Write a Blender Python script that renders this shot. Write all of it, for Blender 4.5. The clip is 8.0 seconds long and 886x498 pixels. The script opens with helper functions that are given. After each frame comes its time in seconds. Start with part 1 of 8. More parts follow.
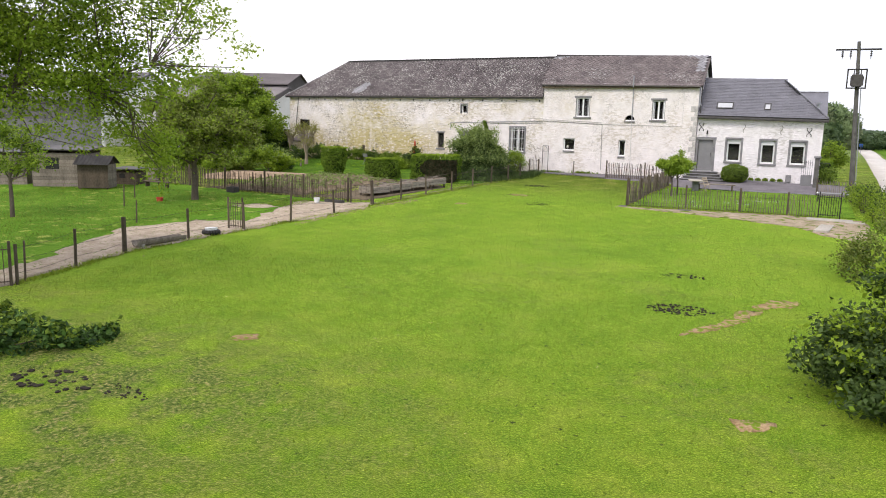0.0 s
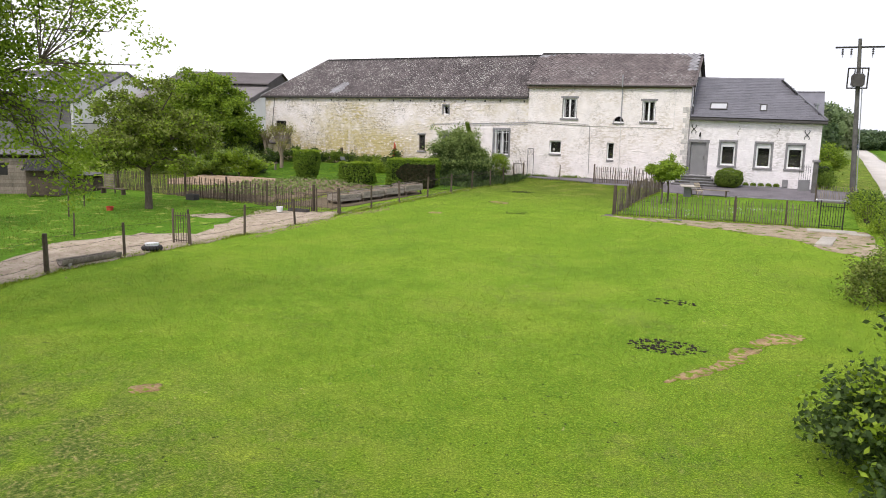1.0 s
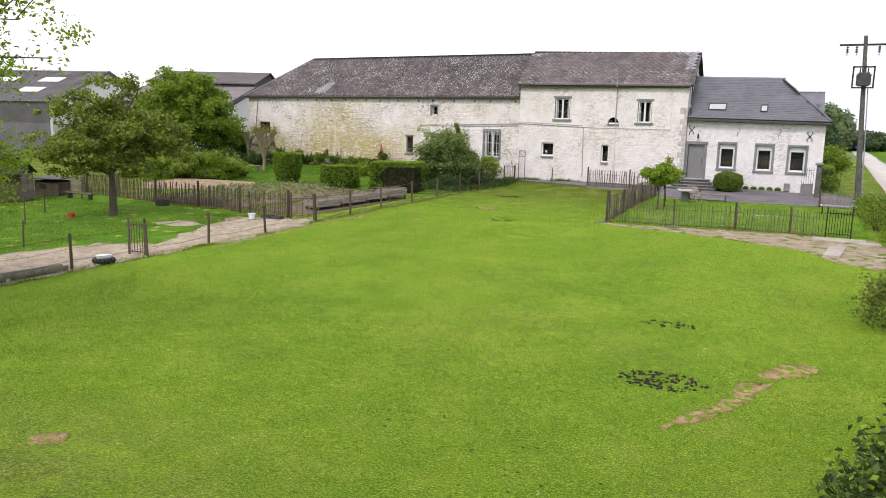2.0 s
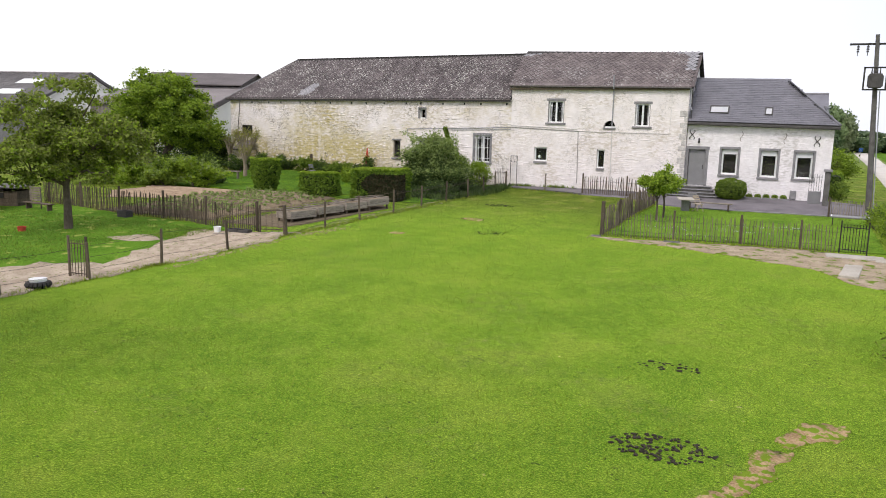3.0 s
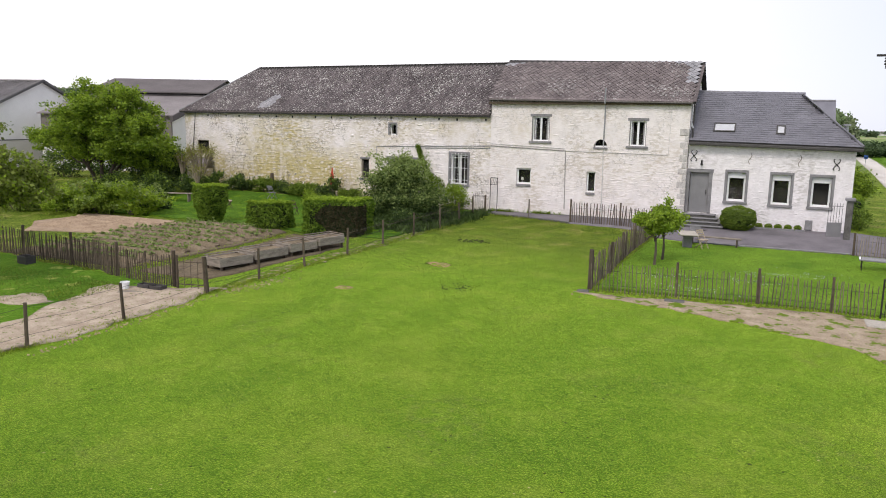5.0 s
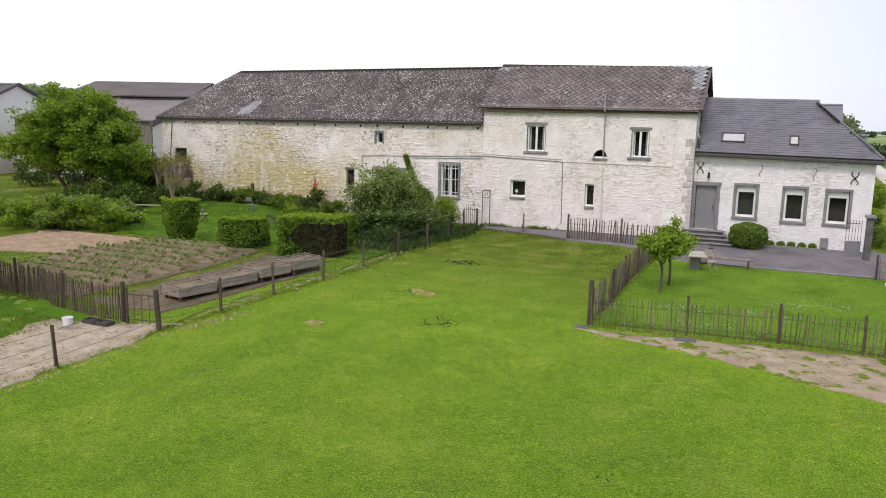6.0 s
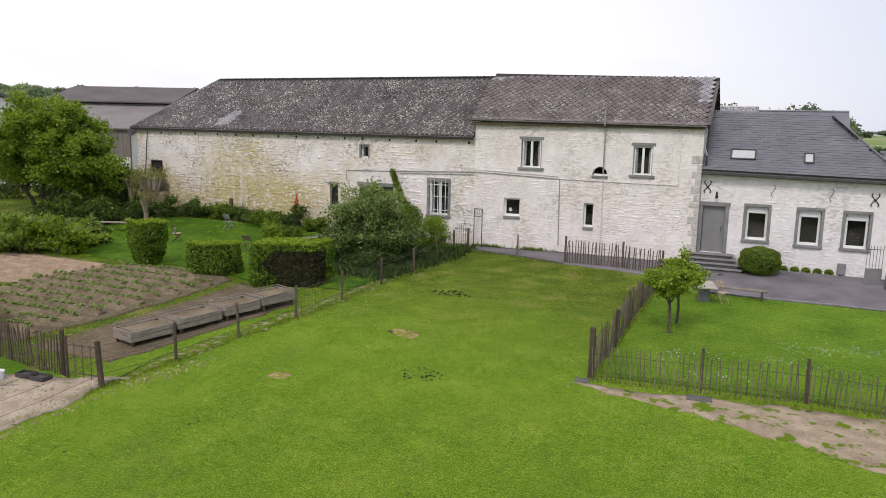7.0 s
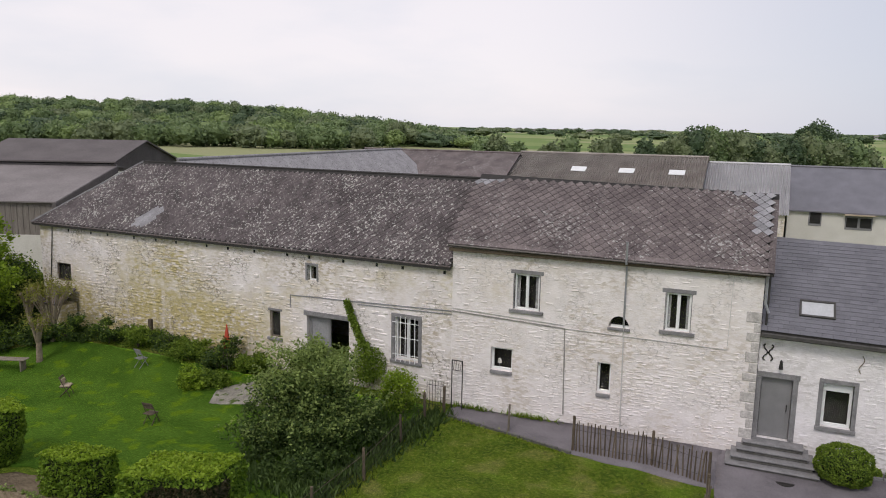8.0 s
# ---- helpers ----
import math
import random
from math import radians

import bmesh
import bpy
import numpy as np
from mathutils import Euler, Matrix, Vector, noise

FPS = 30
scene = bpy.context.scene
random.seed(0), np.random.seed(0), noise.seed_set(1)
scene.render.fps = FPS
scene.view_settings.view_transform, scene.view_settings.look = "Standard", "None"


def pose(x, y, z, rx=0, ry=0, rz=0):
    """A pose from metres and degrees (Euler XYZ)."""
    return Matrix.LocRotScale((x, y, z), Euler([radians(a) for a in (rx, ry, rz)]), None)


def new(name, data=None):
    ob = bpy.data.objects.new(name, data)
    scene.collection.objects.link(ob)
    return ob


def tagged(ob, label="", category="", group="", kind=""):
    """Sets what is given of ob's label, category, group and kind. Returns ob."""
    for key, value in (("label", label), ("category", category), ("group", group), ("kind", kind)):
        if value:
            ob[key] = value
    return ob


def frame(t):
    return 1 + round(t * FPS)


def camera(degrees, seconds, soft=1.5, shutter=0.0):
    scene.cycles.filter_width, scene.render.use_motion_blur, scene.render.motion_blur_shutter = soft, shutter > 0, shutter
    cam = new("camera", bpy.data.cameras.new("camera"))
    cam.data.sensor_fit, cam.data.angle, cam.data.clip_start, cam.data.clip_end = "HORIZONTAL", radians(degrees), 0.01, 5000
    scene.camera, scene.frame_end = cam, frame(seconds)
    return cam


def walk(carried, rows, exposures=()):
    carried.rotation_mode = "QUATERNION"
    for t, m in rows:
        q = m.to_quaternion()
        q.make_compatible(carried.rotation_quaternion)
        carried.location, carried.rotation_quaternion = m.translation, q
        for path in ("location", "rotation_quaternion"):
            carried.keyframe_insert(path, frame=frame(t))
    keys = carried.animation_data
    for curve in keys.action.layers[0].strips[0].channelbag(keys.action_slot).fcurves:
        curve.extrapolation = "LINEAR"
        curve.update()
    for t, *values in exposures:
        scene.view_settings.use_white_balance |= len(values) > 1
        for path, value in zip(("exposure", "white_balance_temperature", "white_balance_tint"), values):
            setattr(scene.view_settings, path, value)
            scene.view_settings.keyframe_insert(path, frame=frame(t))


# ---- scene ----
cam = camera(61.5, 8.0, soft=1.0)
# seconds, place, and turn in degrees
ROWS = [
    (0, 17.557, -13.358, 3.772, 80.477, -1.34, 25.128),
    (0.5, 17.462, -11.527, 3.933, 80.388, -1.325, 24.994),
    (1, 17.322, -10.387, 3.967, 80.441, -1.307, 24.719),
    (1.5, 17.18, -9.356, 3.989, 80.471, -1.329, 24.568),
    (3, 16.621, -5.507, 4.239, 80.543, -1.266, 24.436),
    (3.5, 16.379, -4.133, 4.53, 80.47, -1.239, 24.398),
    (4, 16.154, -2.759, 4.839, 80.465, -1.217, 24.278),
    (4.5, 15.869, -1.34, 5.139, 80.45, -1.16, 24.11),
    (6, 14.787, 2.945, 5.919, 80.435, -1.135, 23.826),
    (6.5, 14.371, 4.322, 6.203, 80.439, -1.15, 23.628),
    (7, 13.996, 5.682, 6.673, 80.385, -1.167, 23.559),
    (7.1, 13.918, 6.041, 6.804, 80.382, -1.173, 23.639),
    (7.2, 13.505, 7.322, 7.443, 80.32, -1.039, 23.565),
    (7.3, 13.256, 8.071, 7.838, 80.31, -1.036, 23.512),
    (7.5, 12.44, 10.349, 8.922, 80.336, -0.929, 23.23),
    (7.7, 11.924, 12.114, 10.008, 80.3, -0.957, 23.293),
    (8, 10.944, 15.535, 11.403, 80.579, -0.949, 23.427),
]
walk(cam, [(t, pose(x, y, z, rx, ry, rz)) for t, x, y, z, rx, ry, rz in ROWS],
     exposures=[(0, 0.60), (1.5, 0.53), (3.5, 0.43), (5.0, 0.35), (6.5, 0.25), (7.5, 0.03), (8, -0.11)])

# ---- sky and sun: a bright overcast day ----
SUN_TURN, SUN_HIGH = 180.0, 52.0
world = bpy.data.worlds.new("overcast_sky")
scene.world = world
world.use_nodes = True
wn, wl = world.node_tree.nodes, world.node_tree.links
wn.clear()
w_out, w_bg = wn.new("ShaderNodeOutputWorld"), wn.new("ShaderNodeBackground")
w_sky = wn.new("ShaderNodeTexSky")
w_sky.sky_type, w_sky.sun_disc = "NISHITA", False
w_sky.sun_elevation, w_sky.sun_rotation = radians(SUN_HIGH), radians(SUN_TURN)
w_dim = wn.new("ShaderNodeMix")
w_dim.data_type, w_dim.blend_type = "RGBA", "MULTIPLY"
w_dim.inputs[0].default_value = 1.0
w_dim.inputs[7].default_value = (0.10, 0.10, 0.10, 1)
wl.new(w_sky.outputs[0], w_dim.inputs[6])
w_co, w_map, w_noise, w_ramp = wn.new("ShaderNodeTexCoord"), wn.new("ShaderNodeMapping"), wn.new("ShaderNodeTexNoise"), wn.new("ShaderNodeValToRGB")
w_map.inputs["Scale"].default_value = (1.0, 1.0, 3.5)
w_noise.inputs["Scale"].default_value, w_noise.inputs["Detail"].default_value = 1.6, 6.0
wl.new(w_co.outputs["Generated"], w_map.inputs[0])
wl.new(w_map.outputs[0], w_noise.inputs["Vector"])
wl.new(w_noise.outputs["Fac"], w_ramp.inputs[0])
w_ramp.color_ramp.elements[0].position, w_ramp.color_ramp.elements[0].color = 0.30, (0.74, 0.77, 0.87, 1)
w_ramp.color_ramp.elements[1].position, w_ramp.color_ramp.elements[1].color = 0.55, (1.0, 0.936, 0.975, 1)
w_mix = wn.new("ShaderNodeMix")
w_mix.data_type = "RGBA"
w_mix.inputs[0].default_value = 0.88
# the cloud thins to a cool grey towards the east
w_sep, w_east = wn.new("ShaderNodeSeparateXYZ"), wn.new("ShaderNodeMapRange")
w_cool = wn.new("ShaderNodeMix")
w_cool.data_type = "RGBA"
w_east.interpolation_type = "SMOOTHSTEP"
w_east.inputs["From Min"].default_value, w_east.inputs["From Max"].default_value = -0.38, 0.24
w_east.inputs["To Max"].default_value = 0.85
w_cool.inputs[7].default_value = (0.59, 0.63, 0.75, 1)
wl.new(w_co.outputs["Generated"], w_sep.inputs[0])
wl.new(w_sep.outputs[0], w_east.inputs["Value"])
wl.new(w_east.outputs[0], w_cool.inputs[0])
wl.new(w_ramp.outputs[0], w_cool.inputs[6])
wl.new(w_dim.outputs[2], w_mix.inputs[6])
wl.new(w_cool.outputs[2], w_mix.inputs[7])
wl.new(w_mix.outputs[2], w_bg.inputs[0])
w_bg.inputs[1].default_value = 1.06
wl.new(w_bg.outputs[0], w_out.inputs[0])

sun = new("sun", bpy.data.lights.new("sun", "SUN"))
sun.data.energy, sun.data.angle, sun.data.color = 1.5, radians(14), (1.0, 0.945, 0.88)
sun.matrix_world = pose(0, 0, 60, 90 - SUN_HIGH, 0, SUN_TURN - 180)


# ---- materials ----
def surface(name, c1, c2, scale=1.5, fine=18.0, rough=0.85, bump=0.4, metal=0.0, lift=0.02,
            spots=None, spot_scale=6.0, spot_at=0.62, vary=0.0, stretch=(1, 1, 1), spec=0.3, island=False, patchy=0.0, fuzz=0.0):
    """Two colours mixed by coarse and fine noise, optional spots, random tint a piece, and relief."""
    m = bpy.data.materials.new(name)
    m.use_nodes = True
    n, l = m.node_tree.nodes, m.node_tree.links
    p = n["Principled BSDF"]
    p.inputs["Roughness"].default_value, p.inputs["Metallic"].default_value = rough, metal
    p.inputs["Specular IOR Level"].default_value = spec
    geo, mapping = n.new("ShaderNodeNewGeometry"), n.new("ShaderNodeMapping")
    mapping.inputs["Scale"].default_value = stretch
    l.new(geo.outputs["Position"], mapping.inputs[0])

    def noise_of(s, detail=5.0):
        t = n.new("ShaderNodeTexNoise")
        t.inputs["Scale"].default_value, t.inputs["Detail"].default_value = s, detail
        l.new(mapping.outputs[0], t.inputs["Vector"])
        return t
    a, b = noise_of(scale), noise_of(fine)
    add = n.new("ShaderNodeMath")
    add.operation = "ADD"
    l.new(a.outputs["Fac"], add.inputs[0]), l.new(b.outputs["Fac"], add.inputs[1])
    ramp = n.new("ShaderNodeValToRGB")
    half = n.new("ShaderNodeMath")
    half.operation = "MULTIPLY"
    half.inputs[1].default_value = 0.5
    l.new(add.outputs[0], half.inputs[0]), l.new(half.outputs[0], ramp.inputs[0])
    e = ramp.color_ramp.elements
    e[0].position, e[0].color, e[1].position, e[1].color = 0.36, (*c1, 1), 0.64, (*c2, 1)
    colour = ramp.outputs[0]
    if spots:
        s = noise_of(spot_scale, 4.0)
        sr = n.new("ShaderNodeValToRGB")
        sr.color_ramp.elements[0].position, sr.color_ramp.elements[1].position = spot_at, spot_at + 0.07
        spot = s.outputs["Fac"]
        if patchy:
            # spots thicken and thin out over a metre or two
            wide, sub = noise_of(0.55, 3.0), n.new("ShaderNodeMath")
            sub.operation = "MULTIPLY_ADD"
            sub.inputs[1].default_value = patchy
            l.new(wide.outputs["Fac"], sub.inputs[0]), l.new(spot, sub.inputs[2])
            off = n.new("ShaderNodeMath")
            off.operation = "SUBTRACT"
            off.inputs[1].default_value = patchy * 0.5
            l.new(sub.outputs[0], off.inputs[0])
            spot = off.outputs[0]
        l.new(spot, sr.inputs[0])
        mx = n.new("ShaderNodeMix")
        mx.data_type = "RGBA"
        l.new(sr.outputs[0], mx.inputs[0]), l.new(colour, mx.inputs[6])
        mx.inputs[7].default_value = (*spots, 1)
        colour = mx.outputs[2]
    if vary:
        hsv = n.new("ShaderNodeHueSaturation")
        mr = n.new("ShaderNodeMapRange")
        mr.inputs["To Min"].default_value, mr.inputs["To Max"].default_value = 1 - vary, 1 + vary
        l.new(geo.outputs["Random Per Island"] if island else n.new("ShaderNodeObjectInfo").outputs["Random"], mr.inputs["Value"])
        l.new(mr.outputs[0], hsv.inputs["Value"]), l.new(colour, hsv.inputs["Color"])
        colour = hsv.outputs[0]
    l.new(colour, p.inputs["Base Color"])
    if fuzz:
        # blades seen edge-on at a low angle look paler
        pale = n.new("ShaderNodeHueSaturation")
        pale.inputs["Value"].default_value = 4.5
        l.new(colour, pale.inputs["Color"]), l.new(pale.outputs[0], p.inputs["Sheen Tint"])
        p.inputs["Sheen Weight"].default_value, p.inputs["Sheen Roughness"].default_value = fuzz, 0.34
    if bump:
        bp = n.new("ShaderNodeBump")
        bp.inputs["Strength"].default_value, bp.inputs["Distance"].default_value = bump, lift
        l.new(add.outputs[0], bp.inputs["Height"]), l.new(bp.outputs[0], p.inputs["Normal"])
    return m


def leaf_material(name, c1, c2, through_light=0.35):
    """Leaves that let some light through, each one a little different."""
    m = bpy.data.materials.new(name)
    m.use_nodes = True
    n, l = m.node_tree.nodes, m.node_tree.links
    n.clear()
    out, mix, dif, tra = n.new("ShaderNodeOutputMaterial"), n.new("ShaderNodeMixShader"), n.new("ShaderNodeBsdfPrincipled"), n.new("ShaderNodeBsdfTranslucent")
    geo, ramp, tex, add = n.new("ShaderNodeNewGeometry"), n.new("ShaderNodeValToRGB"), n.new("ShaderNodeTexNoise"), n.new("ShaderNodeMath")
    tex.inputs["Scale"].default_value = 0.9
    l.new(geo.outputs["Position"], tex.inputs["Vector"])
    add.operation = "MULTIPLY_ADD"
    add.inputs[1].default_value = 0.55
    l.new(geo.outputs["Random Per Island"], add.inputs[0])
    half = n.new("ShaderNodeMath")
    half.operation = "MULTIPLY"
    half.inputs[1].default_value = 0.5
    l.new(tex.outputs["Fac"], half.inputs[0]), l.new(half.outputs[0], add.inputs[2])
    l.new(add.outputs[0], ramp.inputs[0])
    e = ramp.color_ramp.elements
    e[0].position, e[0].color, e[1].position, e[1].color = 0.15, (*c1, 1), 0.85, (*c2, 1)
    dif.inputs["Roughness"].default_value, dif.inputs["Specular IOR Level"].default_value = 0.6, 0.25
    l.new(ramp.outputs[0], dif.inputs["Base Color"]), l.new(ramp.outputs[0], tra.inputs["Color"])
    mix.inputs[0].default_value = through_light
    l.new(dif.outputs[0], mix.inputs[1]), l.new(tra.outputs[0], mix.inputs[2]), l.new(mix.outputs[0], out.inputs[0])
    return m


def glass_material(name, tint=(0.92, 0.92, 0.93)):
    m = bpy.data.materials.new(name)
    m.use_nodes = True
    p = m.node_tree.nodes["Principled BSDF"]
    p.inputs["Base Color"].default_value = (*tint, 1)
    p.inputs["Roughness"].default_value, p.inputs["Transmission Weight"].default_value, p.inputs["IOR"].default_value = 0.03, 1.0, 1.22
    return m


def limewash(name, lime, stone, moss, moss_amount, stain=None, gaps=1.0):
    """Whitewashed rubble: courses of flat stones in relief, the wash thin or flaked off in places."""
    m = bpy.data.materials.new(name)
    m.use_nodes = True
    n, l = m.node_tree.nodes, m.node_tree.links
    p = n["Principled BSDF"]
    p.inputs["Roughness"].default_value, p.inputs["Specular IOR Level"].default_value = 0.95, 0.15
    geo = n.new("ShaderNodeNewGeometry")

    def noise_of(s, detail=6.0, stretch=(1, 1, 1)):
        mp, t = n.new("ShaderNodeMapping"), n.new("ShaderNodeTexNoise")
        mp.inputs["Scale"].default_value = stretch
        t.inputs["Scale"].default_value, t.inputs["Detail"].default_value = s, detail
        l.new(geo.outputs["Position"], mp.inputs[0]), l.new(mp.outputs[0], t.inputs["Vector"])
        return t.outputs["Fac"]

    def ramp_of(v, a, b):
        r = n.new("ShaderNodeMapRange")
        r.inputs["From Min"].default_value, r.inputs["From Max"].default_value = a, b
        l.new(v, r.inputs["Value"])
        return r.outputs[0]

    def times(a, b):
        t = n.new("ShaderNodeMath")
        t.operation = "MULTIPLY"
        l.new(a, t.inputs[0]), l.new(b, t.inputs[1])
        return t.outputs[0]

    def blend(f, a, b):
        mx = n.new("ShaderNodeMix")
        mx.data_type = "RGBA"
        l.new(f, mx.inputs[0])
        for v, k in ((a, 6), (b, 7)):
            if isinstance(v, tuple):
                mx.inputs[k].default_value = (*v, 1)
            else:
                l.new(v, mx.inputs[k])
        return mx.outputs[2]
    mp, cells = n.new("ShaderNodeMapping"), n.new("ShaderNodeTexVoronoi")
    mp.inputs["Scale"].default_value = (5.0, 5.0, 11.0)
    cells.feature = "DISTANCE_TO_EDGE"
    cells.inputs["Scale"].default_value = 1.0
    l.new(geo.outputs["Position"], mp.inputs[0]), l.new(mp.outputs[0], cells.inputs["Vector"])
    joint = ramp_of(cells.outputs["Distance"], 0.0, 0.12)
    flaked = times(ramp_of(noise_of(0.45, 5), 0.47, 0.60), ramp_of(noise_of(4.2, 7, (1, 1, 2.4)), 0.47, 0.60))
    thin = times(ramp_of(noise_of(0.8, 4, (1, 1, 0.6)), 0.36, 0.58), ramp_of(noise_of(6.5, 6, (0.8, 0.8, 2.4)), 0.46, 0.62))
    base = blend(ramp_of(noise_of(2.2), 0.35, 0.7), lime, tuple(c * 0.88 for c in lime))
    base = blend(thin, base, tuple(0.55 * a + 0.45 * b for a, b in zip(lime, stone)))
    base = blend(flaked, base, stone)
    damp = times(ramp_of(noise_of(0.22, 4, (1, 1, 1.4)), 0.58 - moss_amount, 0.74 - moss_amount), ramp_of(noise_of(3.0, 5, (1, 1, 2)), 0.33, 0.62))
    if stain:
        # a broad stain that has run down one stretch of the wall: from, to, and its height
        at = n.new("ShaderNodeSeparateXYZ")
        l.new(geo.outputs["Position"], at.inputs[0])
        run = times(ramp_of(at.outputs[0], stain[0] - 1.5, stain[0] + 1.5), ramp_of(at.outputs[0], stain[1] + 2.0, stain[1] - 2.0))
        high = n.new("ShaderNodeMath")
        high.operation = "MULTIPLY_ADD"
        high.inputs[1].default_value = 5.0
        l.new(noise_of(0.33, 5), high.inputs[0]), l.new(at.outputs[2], high.inputs[2])
        run = times(run, ramp_of(high.outputs[0], stain[2] + 3.2, stain[2] + 1.2))
        base = blend(times(run, ramp_of(noise_of(3.6, 6, (1, 1, 2)), 0.30, 0.52)), base, moss)
    base = blend(damp, base, moss)
    # open joints between the stones where the wash has weathered away
    gap = n.new("ShaderNodeMath")
    gap.operation = "SUBTRACT"
    l.new(ramp_of(cells.outputs["Distance"], 0.02, 0.13), gap.inputs[1])
    gap.inputs[0].default_value = 1.0
    thinned = n.new("ShaderNodeMath")
    thinned.operation = "MULTIPLY"
    thinned.inputs[1].default_value = gaps
    l.new(gap.outputs[0], thinned.inputs[0])
    base = blend(times(times(thinned.outputs[0], ramp_of(noise_of(0.55, 4), 0.46, 0.60)), ramp_of(noise_of(5.0, 5), 0.42, 0.58)), base, tuple(c * 0.45 for c in stone))
    # rain streaks and grey blotches with edges of their own
    streak = times(ramp_of(noise_of(0.9, 5, (2.6, 2.6, 0.28)), 0.55, 0.72), ramp_of(noise_of(9.0, 6), 0.25, 0.85))
    blotch = times(ramp_of(noise_of(0.75, 6), 0.60, 0.68), ramp_of(noise_of(7.0, 7), 0.40, 0.62))
    base = blend(streak, base, tuple(0.55 * a + 0.45 * b for a, b in zip(lime, stone)))
    base = blend(blotch, base, tuple(0.35 * a + 0.65 * b for a, b in zip(lime, stone)))
    l.new(base, p.inputs["Base Color"])
    b1, b2 = n.new("ShaderNodeBump"), n.new("ShaderNodeBump")
    b1.inputs["Strength"].default_value, b1.inputs["Distance"].default_value = 0.25, 0.012
    b2.inputs["Strength"].default_value, b2.inputs["Distance"].default_value = 0.5, 0.02
    l.new(joint, b1.inputs["Height"]), l.new(noise_of(14.0), b2.inputs["Height"])
    l.new(b1.outputs[0], b2.inputs["Normal"]), l.new(b2.outputs[0], p.inputs["Normal"])
    return m


M_WALL_BARN = limewash("limewashed_barn_stone", (0.86, 0.80, 0.79), (0.52, 0.45, 0.36), (0.50, 0.42, 0.205), 0.07, stain=(-23.2, -8.8, 3.7), gaps=1.0)
M_WALL_HOUSE = limewash("limewashed_house_stone", (0.87, 0.81, 0.80), (0.63, 0.56, 0.50), (0.66, 0.58, 0.48), -0.03, gaps=0.5)
M_WALL_COTTAGE = limewash("fresh_limewash", (0.88, 0.835, 0.85), (0.60, 0.56, 0.55), (0.66, 0.64, 0.60), -0.08, gaps=0.15)
M_BLUESTONE = surface("grey_bluestone", (0.165, 0.16, 0.165), (0.29, 0.28, 0.285), 3, 25, 0.8, 0.4)
M_SLATE = surface("weathered_slate", (0.078, 0.062, 0.062), (0.196, 0.162, 0.158), 0.9, 15, 0.75, 0.8, spots=(0.33, 0.315, 0.30), spot_scale=9.0, spot_at=0.615, patchy=0.4, vary=0.17)
M_LICHEN = surface("lichened_slate", (0.062, 0.050, 0.051), (0.138, 0.115, 0.116), 0.8, 14, 0.75, 0.6, spots=(0.37, 0.355, 0.33), spot_scale=9.5, spot_at=0.575, patchy=0.25, vary=0.26)
M_SLATE_JOINED = surface("weathered_slate_far", (0.078, 0.062, 0.062), (0.196, 0.162, 0.158), 0.9, 15, 0.75, 0.8, spots=(0.33, 0.315, 0.30), spot_scale=9.0, spot_at=0.615, patchy=0.4, vary=0.17, island=True)
M_LICHEN_JOINED = surface("lichened_slate_far", (0.062, 0.050, 0.051), (0.138, 0.115, 0.116), 0.8, 14, 0.75, 0.6, spots=(0.37, 0.355, 0.33), spot_scale=9.5, spot_at=0.575, patchy=0.25, vary=0.26, island=True)
M_SLATE_NEW = surface("clean_blue_slate", (0.125, 0.121, 0.138), (0.185, 0.180, 0.202), 1.0, 30, 0.36, 0.2, vary=0.09)
M_SLATE_NEW_JOINED = surface("clean_blue_slate_far", (0.125, 0.121, 0.138), (0.185, 0.180, 0.202), 1.0, 30, 0.36, 0.2, vary=0.09, island=True)
M_UNDERLAY = surface("roof_underlay", (0.03, 0.028, 0.027), (0.05, 0.046, 0.044), 2, 20, 0.9, 0.2)
M_ZINC = surface("dull_zinc", (0.30, 0.30, 0.32), (0.42, 0.42, 0.44), 2, 20, 0.5, 0.1, metal=0.6)
M_GUTTER = surface("dark_gutter", (0.05, 0.045, 0.045), (0.09, 0.085, 0.08), 3, 20, 0.6, 0.1)
M_OLD_GUTTER = surface("tarnished_gutter", (0.10, 0.088, 0.082), (0.19, 0.17, 0.16), 3, 20, 0.7, 0.1)
M_PIPE_PALE = surface("whitewashed_pipe", (0.50, 0.48, 0.46), (0.64, 0.62, 0.60), 3, 20, 0.7, 0.1)
M_FRAME = surface("white_window_paint", (0.76, 0.76, 0.76), (0.84, 0.84, 0.84), 3, 20, 0.45, 0.05)
M_DOOR = surface("grey_door_paint", (0.20, 0.195, 0.20), (0.26, 0.255, 0.26), 2, 30, 0.55, 0.1)
M_IRON = surface("dark_iron", (0.03, 0.028, 0.028), (0.06, 0.055, 0.05), 6, 40, 0.6, 0.2, metal=0.5)
M_GLASS = glass_material("window_glass")
# near-black colour puts the shade of rooms, holes and gaps into the surface
M_DARK = surface("unlit_interior", (0.02, 0.02, 0.02), (0.035, 0.033, 0.03), 2, 10, 0.9, 0.0)
M_BLIND = surface("white_blind", (0.74, 0.74, 0.74), (0.82, 0.82, 0.82), 2, 20, 0.6, 0.05)
M_WOOD = surface("weathered_grey_wood", (0.14, 0.116, 0.092), (0.29, 0.245, 0.20), 3, 30, 0.9, 0.5, vary=0.22, stretch=(1, 1, 0.25))
M_WOOD_DARK = surface("dark_old_wood", (0.066, 0.050, 0.036), (0.150, 0.116, 0.084), 3, 30, 0.9, 0.5, vary=0.25, stretch=(1, 1, 0.25))
M_BARK = surface("tree_bark", (0.07, 0.055, 0.042), (0.15, 0.12, 0.095), 5, 30, 0.95, 0.8, stretch=(1, 1, 0.3))
